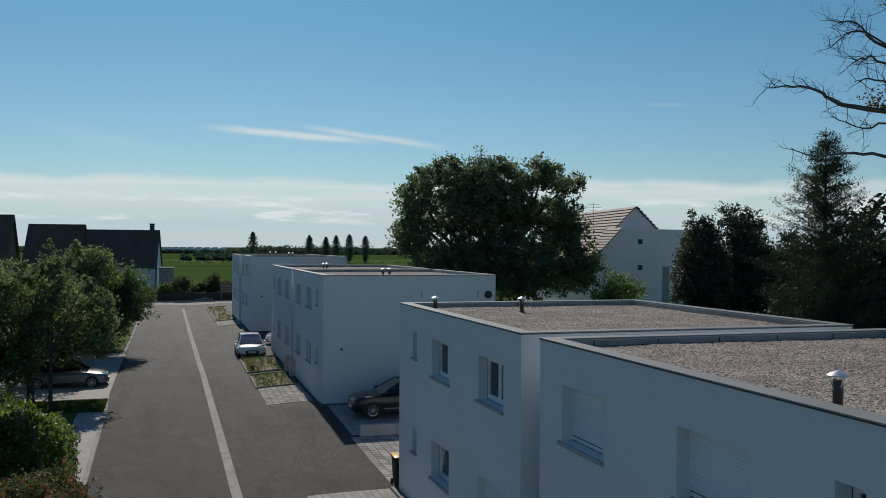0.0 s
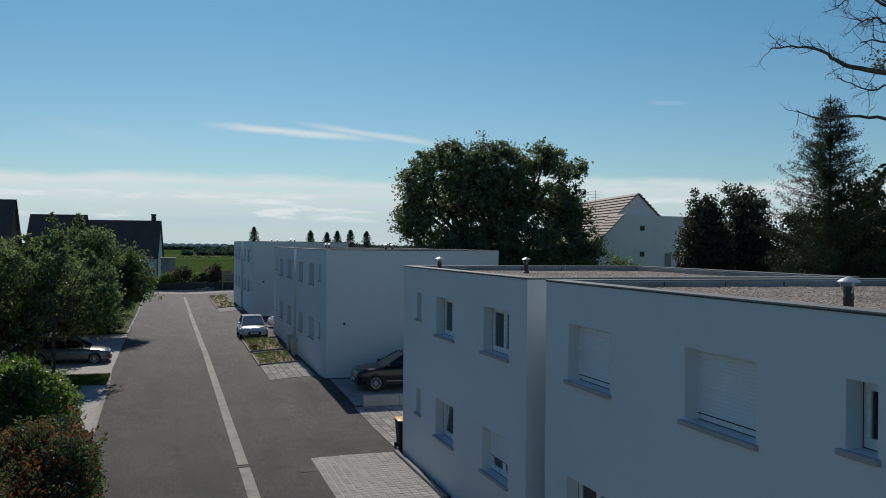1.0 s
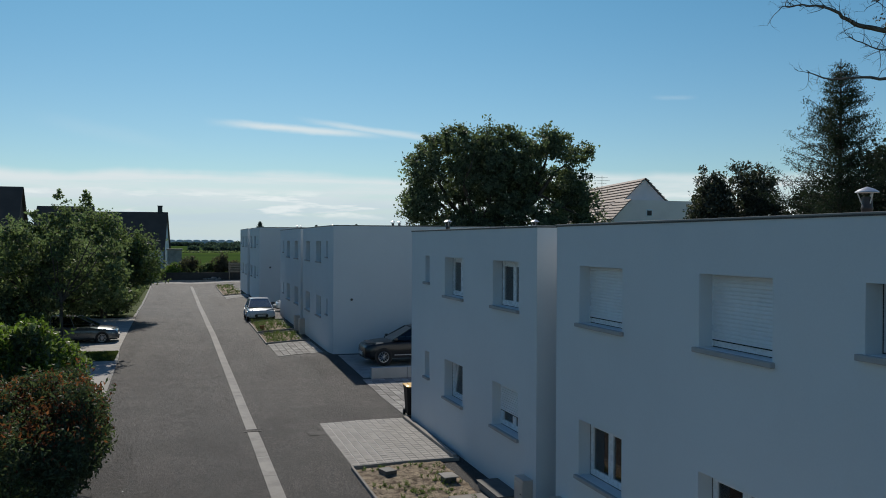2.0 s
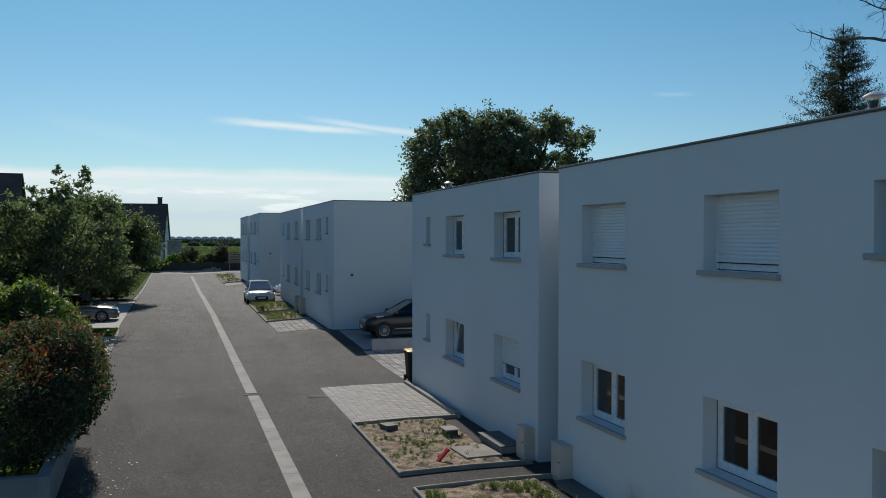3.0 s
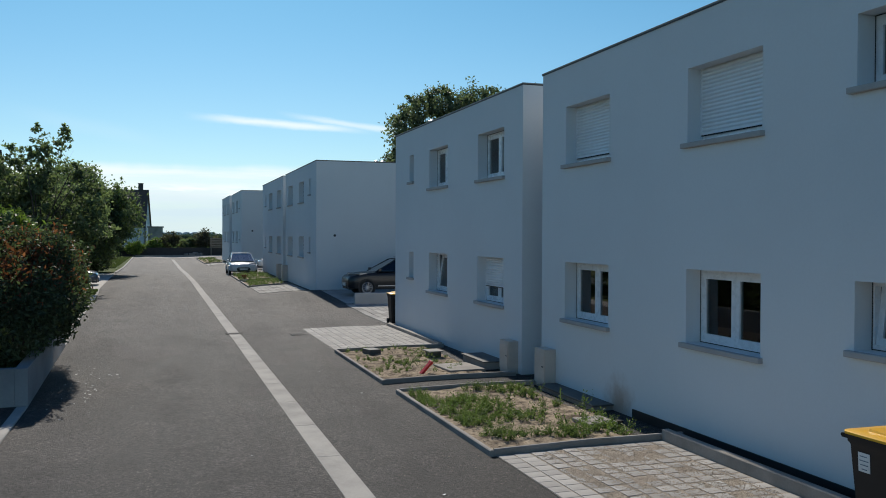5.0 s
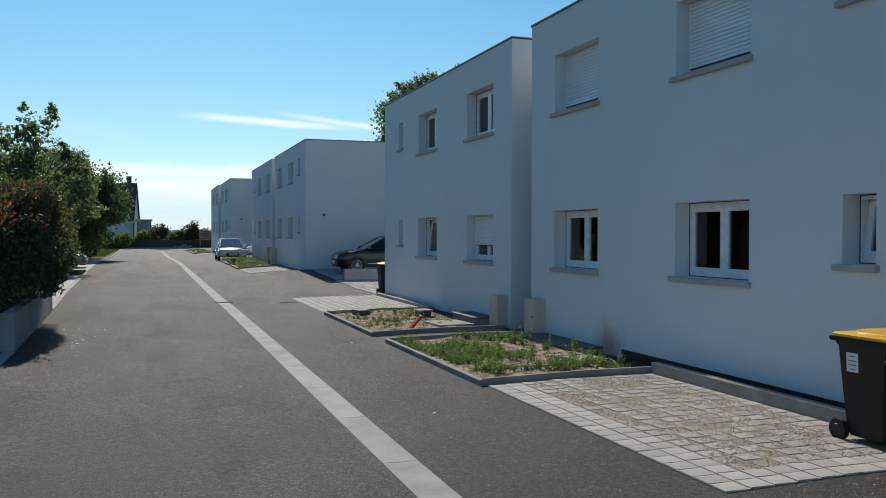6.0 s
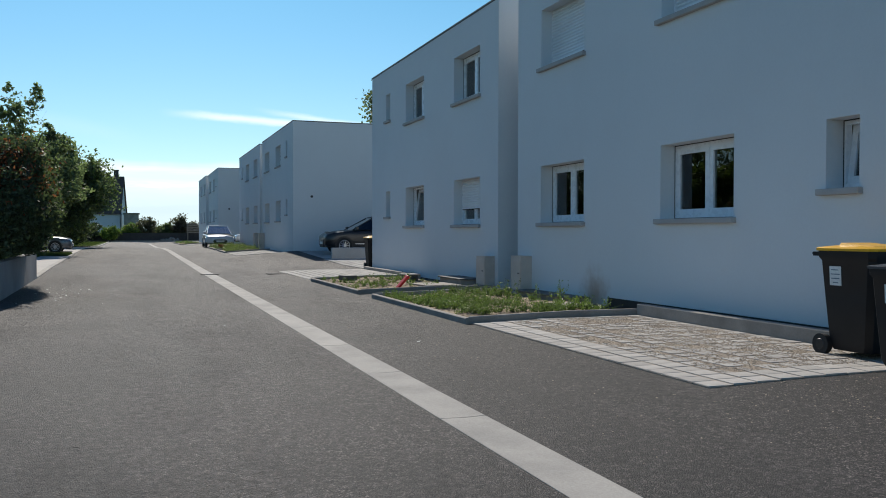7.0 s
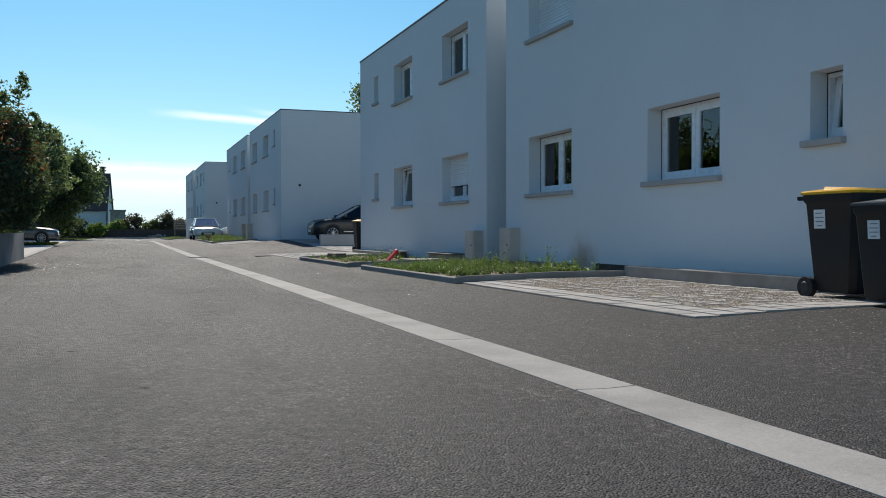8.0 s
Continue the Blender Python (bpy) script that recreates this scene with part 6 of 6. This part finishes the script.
def hedge(name, label, blocks, count, leaf, material, rng, tip_material, tip_from, tip_chance, centre):
    """Leaves over rounded blocks, thickest at the skin, with young leaves of another colour above tip_from."""
    unit = thing(name, label, "hedge")
    pts = []
    for (cx, cy, cz), (rx, ry, rz), share in blocks:
        m = int(count * share)
        d = rng.normal(size=(m, 3))
        d /= (np.abs(d) ** 2.5).sum(1)[:, None] ** (1 / 2.5)
        rad = 0.72 + 0.30 * rng.random(m) ** 0.5
        wob = np.array([noise.noise((q[0] * 2.2 + cx, q[1] * 2.2 + cy, q[2] * 2.2)) for q in d])
        p = d * (rad * (1.02 + 0.20 * wob))[:, None] * (rx, ry, rz) + (cx, cy, cz)
        p += rng.normal(size=p.shape) * 0.05
        pts.append(p)
    pts = np.concatenate(pts)
    pts = pts[(pts[:, 2] > 0.12) & ~((pts[:, 0] > -2.25) & (pts[:, 2] < 0.74) & (pts[:, 1] < 24.0))]
    pts = np.concatenate((pts, sprays(pts, int(count / 170), 0.34 + leaf, leaf, rng, 0.35)))
    # young shoots come in patches
    patch = np.array([noise.noise((q[0] * 1.5, q[1] * 1.5, q[2] * 1.5 + 7)) for q in pts])
    high = (pts[:, 2] + rng.normal(size=len(pts)) * 0.28 > tip_from) & (rng.random(len(pts)) < tip_chance * np.clip(1.0 + 2.6 * patch, 0.15, 2.0))
    for (cx, cy, cz), (rx, ry, rz), share in blocks:
        for _ in range(4 if share > 0.09 else 0):
            bm = bmesh.new()
            foot = Vector((min(-2.55, cx + rng.uniform(-0.6, 0.6) * rx), cy + rng.uniform(-0.7, 0.7) * ry, 0.0))
            limb(bm, foot, (rng.normal() * 0.15, rng.normal() * 0.15, 1), (cz + rz) * 0.6, 0.03, 1, rng, 0.5, 0.2)
            part("stem", bm, BARK, unit)
    quads_mesh("leaves", leaf_blades(pts[~high], np.full((~high).sum(), leaf), 0.42, rng, 0.3), material, unit)
    quads_mesh("young_leaves", leaf_blades(pts[high], np.full(high.sum(), leaf * 1.05), 0.42, rng, 0.5), tip_material, unit)
    return unit


HEDGES = np.random.default_rng(5)
hedge("photinia_hedge", "thick dark glossy hedge with red young shoots",
      [((-2.95, 19.6, 1.50), (1.30, 2.9, 1.22), 0.34), ((-5.3, 19.6, 1.5), (1.6, 2.9, 1.28), 0.22), ((-2.15, 19.5, 1.78), (0.76, 2.3, 0.84), 0.20), ((-8.1, 19.6, 1.6), (1.6, 2.8, 1.25), 0.10),
       ((-1.9, 18.4, 2.50), (0.35, 0.5, 0.38), 0.03), ((-2.7, 19.4, 2.65), (0.5, 0.7, 0.32), 0.03), ((-3.5, 18.3, 2.65), (0.5, 0.7, 0.38), 0.03), ((-2.3, 20.8, 2.5), (0.4, 0.7, 0.32), 0.03), ((-4.4, 18.6, 2.6), (0.5, 0.6, 0.36), 0.03)],
      66000, 0.095, LEAF_DARK, HEDGES, LEAF_RED, 2.0, 0.30, None)
# lime upper leaves: young growth, with sunlight on the top put into the colour
hedge("laurel_hedge", "bright yellow-green laurel hedge behind the red-tipped one",
      [((-3.75, 27.4, 1.45), (1.20, 2.6, 1.25), 0.26), ((-4.7, 26.8, 1.75), (1.2, 2.0, 1.45), 0.20), ((-7.0, 27.0, 1.75), (1.6, 2.6, 1.5), 0.22), ((-3.1, 25.8, 2.35), (0.50, 0.7, 0.6), 0.06), ((-3.8, 26.2, 2.95), (0.5, 0.7, 0.5), 0.06),
       ((-4.9, 25.6, 3.0), (0.6, 0.8, 0.5), 0.07), ((-3.6, 28.6, 1.3), (0.5, 1.0, 0.7), 0.05), ((-6.2, 25.8, 2.7), (0.8, 0.8, 0.55), 0.06)],
      30000, 0.165, LEAF_GREEN, HEDGES, LEAF_LIME, 1.8, 0.62, None)

# a sprawling evergreen twig at the foot of the drive wall
pts = []
for k in range(26):
    a = HEDGES.uniform(0, 6.28)
    for s in np.linspace(0.05, 1, 16):
        L = 0.9 * s
        pts.append((-3.7 + math.cos(a) * L * 0.8, 15.4 + math.sin(a) * L * 0.6, 0.1 + 0.95 * math.sin(s * 2.2) * HEDGES.uniform(0.9, 1.05)))
spiky = thing("spiky_plant", "dark arching spiky plant in front of the garden wall", "plant")
quads_mesh("fronds", leaf_blades(np.array(pts), np.full(len(pts), 0.16), 0.16, HEDGES), LEAF_DARK, spiky)

# planting at the end of the lane
END = "shrubs at the end of the lane"
for cx, cy, hh, ww, mat, lab in ((1.6, 130.6, 3.3, 1.5, LEAF_OLIVE, "reddish olive shrub"), (4.0, 131.2, 2.5, 1.3, LEAF_GREEN, "green shrub"), (5.9, 130.6, 3.7, 1.1, LEAF_OLIVE, "tall olive shrub"), (7.6, 130.8, 2.6, 1.4, LEAF_OLIVE, "olive shrub"),
                                 (10.0, 131.0, 2.6, 1.6, LEAF_OLIVE, "olive shrub"), (13.0, 131.0, 2.7, 1.7, LEAF_GREEN, "green shrub"), (-3.2, 126.9, 1.9, 1.2, LEAF_LIME, "clipped light green shrub"), (-0.6, 129.6, 2.4, 1.2, LEAF_LIME, "clipped light green shrub"),
                                 (-6.0, 128.5, 2.6, 1.8, LEAF_DARK, "dark shrub")):
    tree("end_shrub", lab + " behind the boundary wall", (cx, cy, 0.0), (0.8, 0.08), [((cx, cy, hh * 0.55), (ww, ww, hh * 0.42)), ((cx + 0.4, cy, hh * 0.8), (ww * 0.45, ww * 0.45, hh * 0.24))],
         84, 30, 0.28, 0.24, mat, TREES, category="shrub", group=END, depth=1)


# ---------------------------------------------------------------- houses round about
def gabled_house(label, at, turn, length, depth, eaves, ridge, roof_material, chimney=None, windows=(), group="", courses=False, wall=None):
    """A house with its ridge along its own x, from -length/2 to length/2."""
    unit = thing("gabled_house", label, "house", group, at=at, turn=turn)
    L, D = length / 2, depth / 2
    bm = bmesh.new()
    pts = [(-D, -0.3), (D, -0.3), (D, eaves), (0, ridge - 0.12), (-D, eaves)]
    loft(bm, [[(x, y, z) for y, z in pts] for x in (-L, L)])
    part("wall", bm, wall or RENDER_WHITE, unit)
    slope = math.atan2(ridge - eaves, D)
    for side in (-1, 1):
        run = math.hypot(D + 0.4, (ridge - eaves) * (D + 0.4) / D)
        bm = bmesh.new()
        if courses:
            n = int(run / 0.44)
            profile = [(0.0, 0.0)]
            for i in range(n):
                profile += [(i * run / n, 0.13), ((i + 1) * run / n, 0.03)]
            profile += [(run, 0.0)]
            ends = [[bm.verts.new((x, py, pz)) for py, pz in profile] for x in (-L - 0.25, L + 0.25)]
            for i in range(len(profile)):
                j = (i + 1) % len(profile)
                bm.faces.new((ends[0][i], ends[0][j], ends[1][j], ends[1][i]))
            bm.faces.new(ends[0])
            bm.faces.new(list(reversed(ends[1])))
        else:
            box(bm, -L - 0.25, L + 0.25, 0, run, 0.0, 0.09)
        roof = part("roof", bm, roof_material, unit)
        eave_y, eave_z = (D + 0.4), ridge - (ridge - eaves) * (D + 0.4) / D
        if side > 0:
            roof.matrix_basis = Matrix.Translation((0, -eave_y, eave_z)) @ Matrix.Rotation(slope, 4, "X")
        else:
            roof.matrix_basis = Matrix.Rotation(math.pi, 4, "Z") @ Matrix.Translation((0, -eave_y, eave_z)) @ Matrix.Rotation(slope, 4, "X")
    if chimney is not None:
        part("chimney", boxes((chimney - 0.35, chimney + 0.35, -0.3, 0.3, ridge - 0.8, ridge + 1.0), (chimney - 0.42, chimney + 0.42, -0.37, 0.37, ridge + 1.0, ridge + 1.12)), DARK_TRIM, unit)
    for wx, wy, wz, w, h, face in windows:
        win = new("window")
        win.parent = unit
        if face == "end":
            part("frame", boxes((L * wx - 0.02, L * wx + 0.05 * wx + 0.02, wy - w / 2 - 0.08, wy + w / 2 + 0.08, wz - 0.08, wz + h + 0.08)), PVC, win)
            part("pane", boxes((L * wx - 0.01, L * wx + 0.06 * wx + 0.04 * wx, wy - w / 2, wy + w / 2, wz, wz + h)), DARK_TRIM, win)
        else:
            part("frame", boxes((wx - w / 2 - 0.08, wx + w / 2 + 0.08, -D - 0.05, -D + 0.02, wz - 0.08, wz + h + 0.08)), PVC, win)
            part("pane", boxes((wx - w / 2, wx + w / 2, -D - 0.07, -D + 0.01, wz, wz + h)), DARK_TRIM, win)
    return unit


# west: dark-roofed houses beyond the trees
WESTERN = "houses to the west"
gabled_house("white house with a wide dark tiled roof and a chimney", (-7.4, 152.5, 0.0), -5, 11.2, 9.0, 4.6, 10.3, SLATE, chimney=4.6, group=WESTERN)
gabled_house("white house with a taller dark tiled roof", (-17.4, 153.4, 0.0), -5, 8.2, 9.0, 4.6, 11.1, SLATE, group=WESTERN)
annex = thing("garage", "small pale flat-roofed garage beside the dark-roofed house", "garage")
part("wall", boxes((-1.6, 0.6, 146.0, 150.0, -0.3, 4.1)), CONCRETE_LIGHT, annex)
part("roof", boxes((-1.75, 0.75, 145.8, 150.2, 4.101, 4.3)), CONCRETE, annex)
gabled_house("house with a steep dark tiled roof and brick gable", (-19.4, 88.0, 0.0), 0, 11.2, 9.5, 4.4, 10.5, SLATE, windows=((-2.0, 0, 1.2, 1.3, 1.2, "side"), (2.5, 0, 1.2, 1.3, 1.2, "side")), group=WESTERN, wall=BRICK_DARK)
gabled_house("house with a clay-tiled roof across the lane", (-22.0, 40.0, 0.0), 90, 9.0, 9.5, 3.2, 7.6, CLAY, windows=((-3.0, 0, 1.0, 1.3, 1.3, "side"), (2.5, 0, 1.0, 1.3, 1.3, "side")), group=WESTERN, courses=True)

# east: the white gabled house with a striped clay roof
east = gabled_house("white gabled house with a pale clay-tiled roof", (45.9, 88.4, 0.0), 81, 24.0, 10.6, 6.6, 12.0, CLAY, group="houses to the east", courses=True, wall=WARMED_RENDER)
front = thing("house_wing", "white front wing of the gabled house with small windows", "house")
bm = bmesh.new()
loft(bm, [[(x, y, z) for x, z in ((38.6, -0.3), (49.5, -0.3), (49.5, 9.7), (41.4, 9.75), (38.6, 7.0))] for y in (74.6, 77.2)])
part("wall", bm, WARMED_RENDER, front)
bm = bmesh.new()
steps = [(41.4, 9.78), (38.3, 6.72)]
for i in range(11):
    x, z = 38.3 + i * 0.282, 6.72 + i * 0.278
    steps += [(x - 0.09, z + 0.10), (x + 0.282 - 0.045, z + 0.278 + 0.05)]
loft(bm, [[(x, y, z) for x, z in steps] for y in (74.4, 77.3)])
part("verge_tiles", bm, CLAY, front)
for wz in (8.25, 5.75):
    win = new("window")
    win.parent = front
    bm = bmesh.new()
    box(bm, 43.05, 43.75, 74.55, 74.66, wz - 0.08, wz + 0.62)
    part("frame", bm, PVC, win)
    part("pane", boxes((43.14, 43.62, 74.52, 74.64, wz + 0.02, wz + 0.50)), DARK_TRIM, win)
part("door", boxes((45.9, 46.6, 74.55, 74.66, 0.0, 6.1)), FLASHING, front, "tall grey glazed strip")
bm = bmesh.new()
tube(bm, (0, 0, 0), (0, 0, 2.4), 0.03, 0.025, 6)
for h, w in ((2.2, 0.7), (1.9, 0.9), (1.6, 0.5)):
    tube(bm, (-w, 0, h), (w, 0, h), 0.015, 0.015, 5)
tagged(part("roof_aerial", bm, DARK_TRIM), "thin television aerial on the clay roof", "aerial").matrix_basis = pose(42.16, 82.0, 10.2)


# ---------------------------------------------------------------- the far plain
FAR = np.random.default_rng(3)
for px, py, hh in ((35.0, 395, 13.8), (61.0, 400, 12.6), (69.5, 405, 12.0), (73.4, 400, 12.6), (80.0, 402, 13.2), (86.8, 398, 12.6)):
    pop = thing("poplar", "tall narrow dark poplar far across the fields", "tree", "far poplars")
    bm = bmesh.new()
    tube(bm, (px, py, -0.3), (px, py, hh * 0.9), 0.3, 0.05, 6)
    part("trunk", bm, BARK, pop)
    # a spindle of small leaves, widest a third of the way up
    f = FAR.random(2200) ** 0.9
    wide = 2.2 * np.sin(np.pi * np.clip(f, 0.02, 0.985) ** 0.85) ** 0.55 * (0.55 + 0.75 * FAR.random(2200)) * (hh / 13.0)
    a = FAR.uniform(0, 2 * np.pi, 2200)
    r = wide * np.sqrt(FAR.random(2200))
    pts = np.stack((px + r * np.cos(a), py + r * np.sin(a), hh * (0.06 + 0.96 * f)), 1)
    quads_mesh("crown", leaf_blades(pts, np.full(len(pts), 0.55), 0.6, FAR, 0.6), LEAF_FAR_HAZE, pop)

pts = []
for x0, x1, y0, y1, n, h in ((62, 700, 800, 860, 400, 10.0), (-10, 40, 560, 580, 7, 4.5), (-400, 900, 900, 960, 260, 5.0), (-800, 1500, 1000, 1300, 420, 6.0), (110, 330, 330, 380, 34, 6.0), (-30, 80, 880, 894, 60, 4.6), (-60, 40, 430, 470, 9, 4.5), (40, 58, 430, 470, 22, 5.0), (16, 30, 430, 470, 6, 4.5), (160, 400, 240, 300, 40, 6.5)):
    for _ in range(n):
        cx, cy = FAR.uniform(x0, x1), FAR.uniform(y0, y1)
        s = h * FAR.uniform(0.45, 1.1)
        p = FAR.normal(size=(130, 3))
        p /= np.linalg.norm(p, axis=1)[:, None]
        pts.append(p * (s * 1.1, s * 0.8, s * 0.55) * FAR.uniform(0.3, 0.92, size=(130, 1)) + (cx, cy, s * 0.4))
pts = np.concatenate(pts)
hedgerow = np.stack((FAR.uniform(-70, 220, 9000), FAR.uniform(404, 416, 9000), FAR.uniform(0.0, 0.8, 9000)), 1)
tagged(quads_mesh("field_hedge", leaf_blades(hedgerow, np.full(len(hedgerow), 0.9), 0.6, FAR), LEAF_GREEN), "low green hedgerow between two fields", "hedge", kind="stuff")
tagged(quads_mesh("far_woods", leaf_blades(pts, np.full(len(pts), 1.7), 0.7, FAR), LEAF_FAR_HAZE), "dark far hedgerows and woods across the plain", "woods", kind="stuff")
glasshouse = thing("greenhouse", "long low white greenhouse far across the fields", "greenhouse")
for i in range(8):
    bm = bmesh.new()
    x0 = -10 + i * 8.0
    loft(bm, [[(x0 + 3.9 * math.cos(a) + 4.0, y, 4.6 + 1.7 * math.sin(a)) for a in np.linspace(0, math.pi, 9)] + [(x0 + 0.1, y, -0.2), (x0 + 7.9, y, -0.2)] for y in (900, 940)])
    part("bay", bm, GREENHOUSE, glasshouse)


# ---------------------------------------------------------------- pavings, piece by piece
def block_mesh(name, w, d, h, bevel):
    bm = bmesh.new()
    lo = [bm.verts.new((x, y, -h)) for x, y in ((-w / 2, -d / 2), (w / 2, -d / 2), (w / 2, d / 2), (-w / 2, d / 2))]
    mid = [bm.verts.new((v.co.x, v.co.y, -bevel)) for v in lo]
    top = [bm.verts.new((v.co.x * (1 - 2 * bevel / w), v.co.y * (1 - 2 * bevel / d), 0)) for v in lo]
    for a, b in ((lo, mid), (mid, top)):
        for i in range(4):
            bm.faces.new((a[i], a[(i + 1) % 4], b[(i + 1) % 4], b[i]))
    bm.faces.new(top)
    data = bpy.data.meshes.new(name)
    bm.to_mesh(data)
    bm.free()
    data.materials.append(PAVER)
    return data


def paving(label, x0, x1, y0, y1, nx, ny, gap, bed_material, border, wobble, bed_lift=-0.006):
    unit = thing("paving", label, "paving", kind="structure")
    w, d = (x1 - x0) / nx, (y1 - y0) / ny
    verts, faces = sheet(span(x0, x1, 0.12), span(y0, y1, 0.12), lambda x, y: road_z(x, y) + 0.012 + bed_lift)
    raw_mesh("joint_bed", verts, faces, bed_material, unit)
    whole = block_mesh("paver", w - 0.012, d - 0.012, 0.06, 0.003)
    inner = block_mesh("paver", w - gap, d - gap, 0.06, 0.003)
    for i in range(nx):
        for j in range(ny):
            edge = border and (i < border or j < border)
            x, y = x0 + (i + 0.5) * w, y0 + (j + 0.5) * d
            ob = new("paver", whole if edge or gap < 0.02 else inner)
            ob.parent = unit
            tilt = 0.0 if edge else wobble
            ob.matrix_basis = pose(x, y, road_z(x, y) + 0.014 + (random.random() - 0.5) * 0.003 - tilt * random.random() ** 2 * 0.007,
                                   (random.random() - 0.5) * (0.5 + tilt), (random.random() - 0.5) * (0.5 + tilt), (random.random() - 0.5) * 4 * tilt)
    return unit


paving("pale square pavers with wide gravel-filled joints and a tight border", 4.25, 6.735, 6.1, 11.08, 11, 23, 0.034, GRAVEL_JOINT, 2, 1.0, -0.003)
clods("loose_gravel", 4.70, 6.62, 6.5, 11.0, lambda x, y: road_z(x, y) + 0.012, 15000, RNG, 0.0085, GRAVEL_JOINT, "loose pale gravel lying over the pavers", 0.45)
clods("spilled_gravel", 4.4, 6.9, 2.8, 6.1, lambda x, y: road_z(x, y) + 0.003, 900, RNG, 0.007, GRAVEL_JOINT, "pale gravel grains spilled over the asphalt by the bins", 0.5)
clods("spilled_gravel", 2.6, 4.4, 4.5, 12.0, lambda x, y: road_z(x, y) + 0.003, 260, RNG, 0.006, GRAVEL_JOINT, "few pale gravel grains on the dark asphalt", 0.5)
paving("pale square pavers with tight dark joints", 4.25, 6.92, 21.85, 27.4, 12, 24, 0.022, DARK_TRIM, 0, 0.2)


def joined_paving(label, x0, x1, y0, y1, size, skew=0.0):
    verts, faces = [], []
    nx, ny = int((x1 - x0) / size), int((y1 - y0) / size)
    for i in range(nx):
        for j in range(ny):
            cx, cy = x0 + (i + 0.5) * (x1 - x0) / nx, y0 + (j + 0.5) * (y1 - y0) / ny
            cx += skew * (cy - y0)
            lift = 0.016 + random.uniform(-0.002, 0.002)
            a, b = (x1 - x0) / nx / 2 - 0.005, (y1 - y0) / ny / 2 - 0.012
            k = len(verts)
            for s, dz in ((1.0, -0.06), (0.96, 0.0)):
                for px, py in ((cx - a * s, cy - b * s), (cx + a * s, cy - b * s), (cx + a * s, cy + b * s), (cx - a * s, cy + b * s)):
                    verts.append((px, py, road_z(px, py) + lift + dz))
            faces += [(k + 4, k + 5, k + 6, k + 7)] + [(k + q, k + (q + 1) % 4, k + 4 + (q + 1) % 4, k + 4 + q) for q in range(4)]
    tagged(raw_mesh("paving_blocks", verts, faces, PAVER_JOINED), label, "paving", kind="stuff")


joined_paving("pale paved drive between two houses", 7.1, 15.5, 27.6, 34.6, 0.3)
joined_paving("pale square pavers beside the third house", 4.65, 6.9, 43.0, 47.9, 0.32)
joined_paving("pale square pavers beside the far house", 4.6, 6.9, 88.3, 93.4, 0.35)
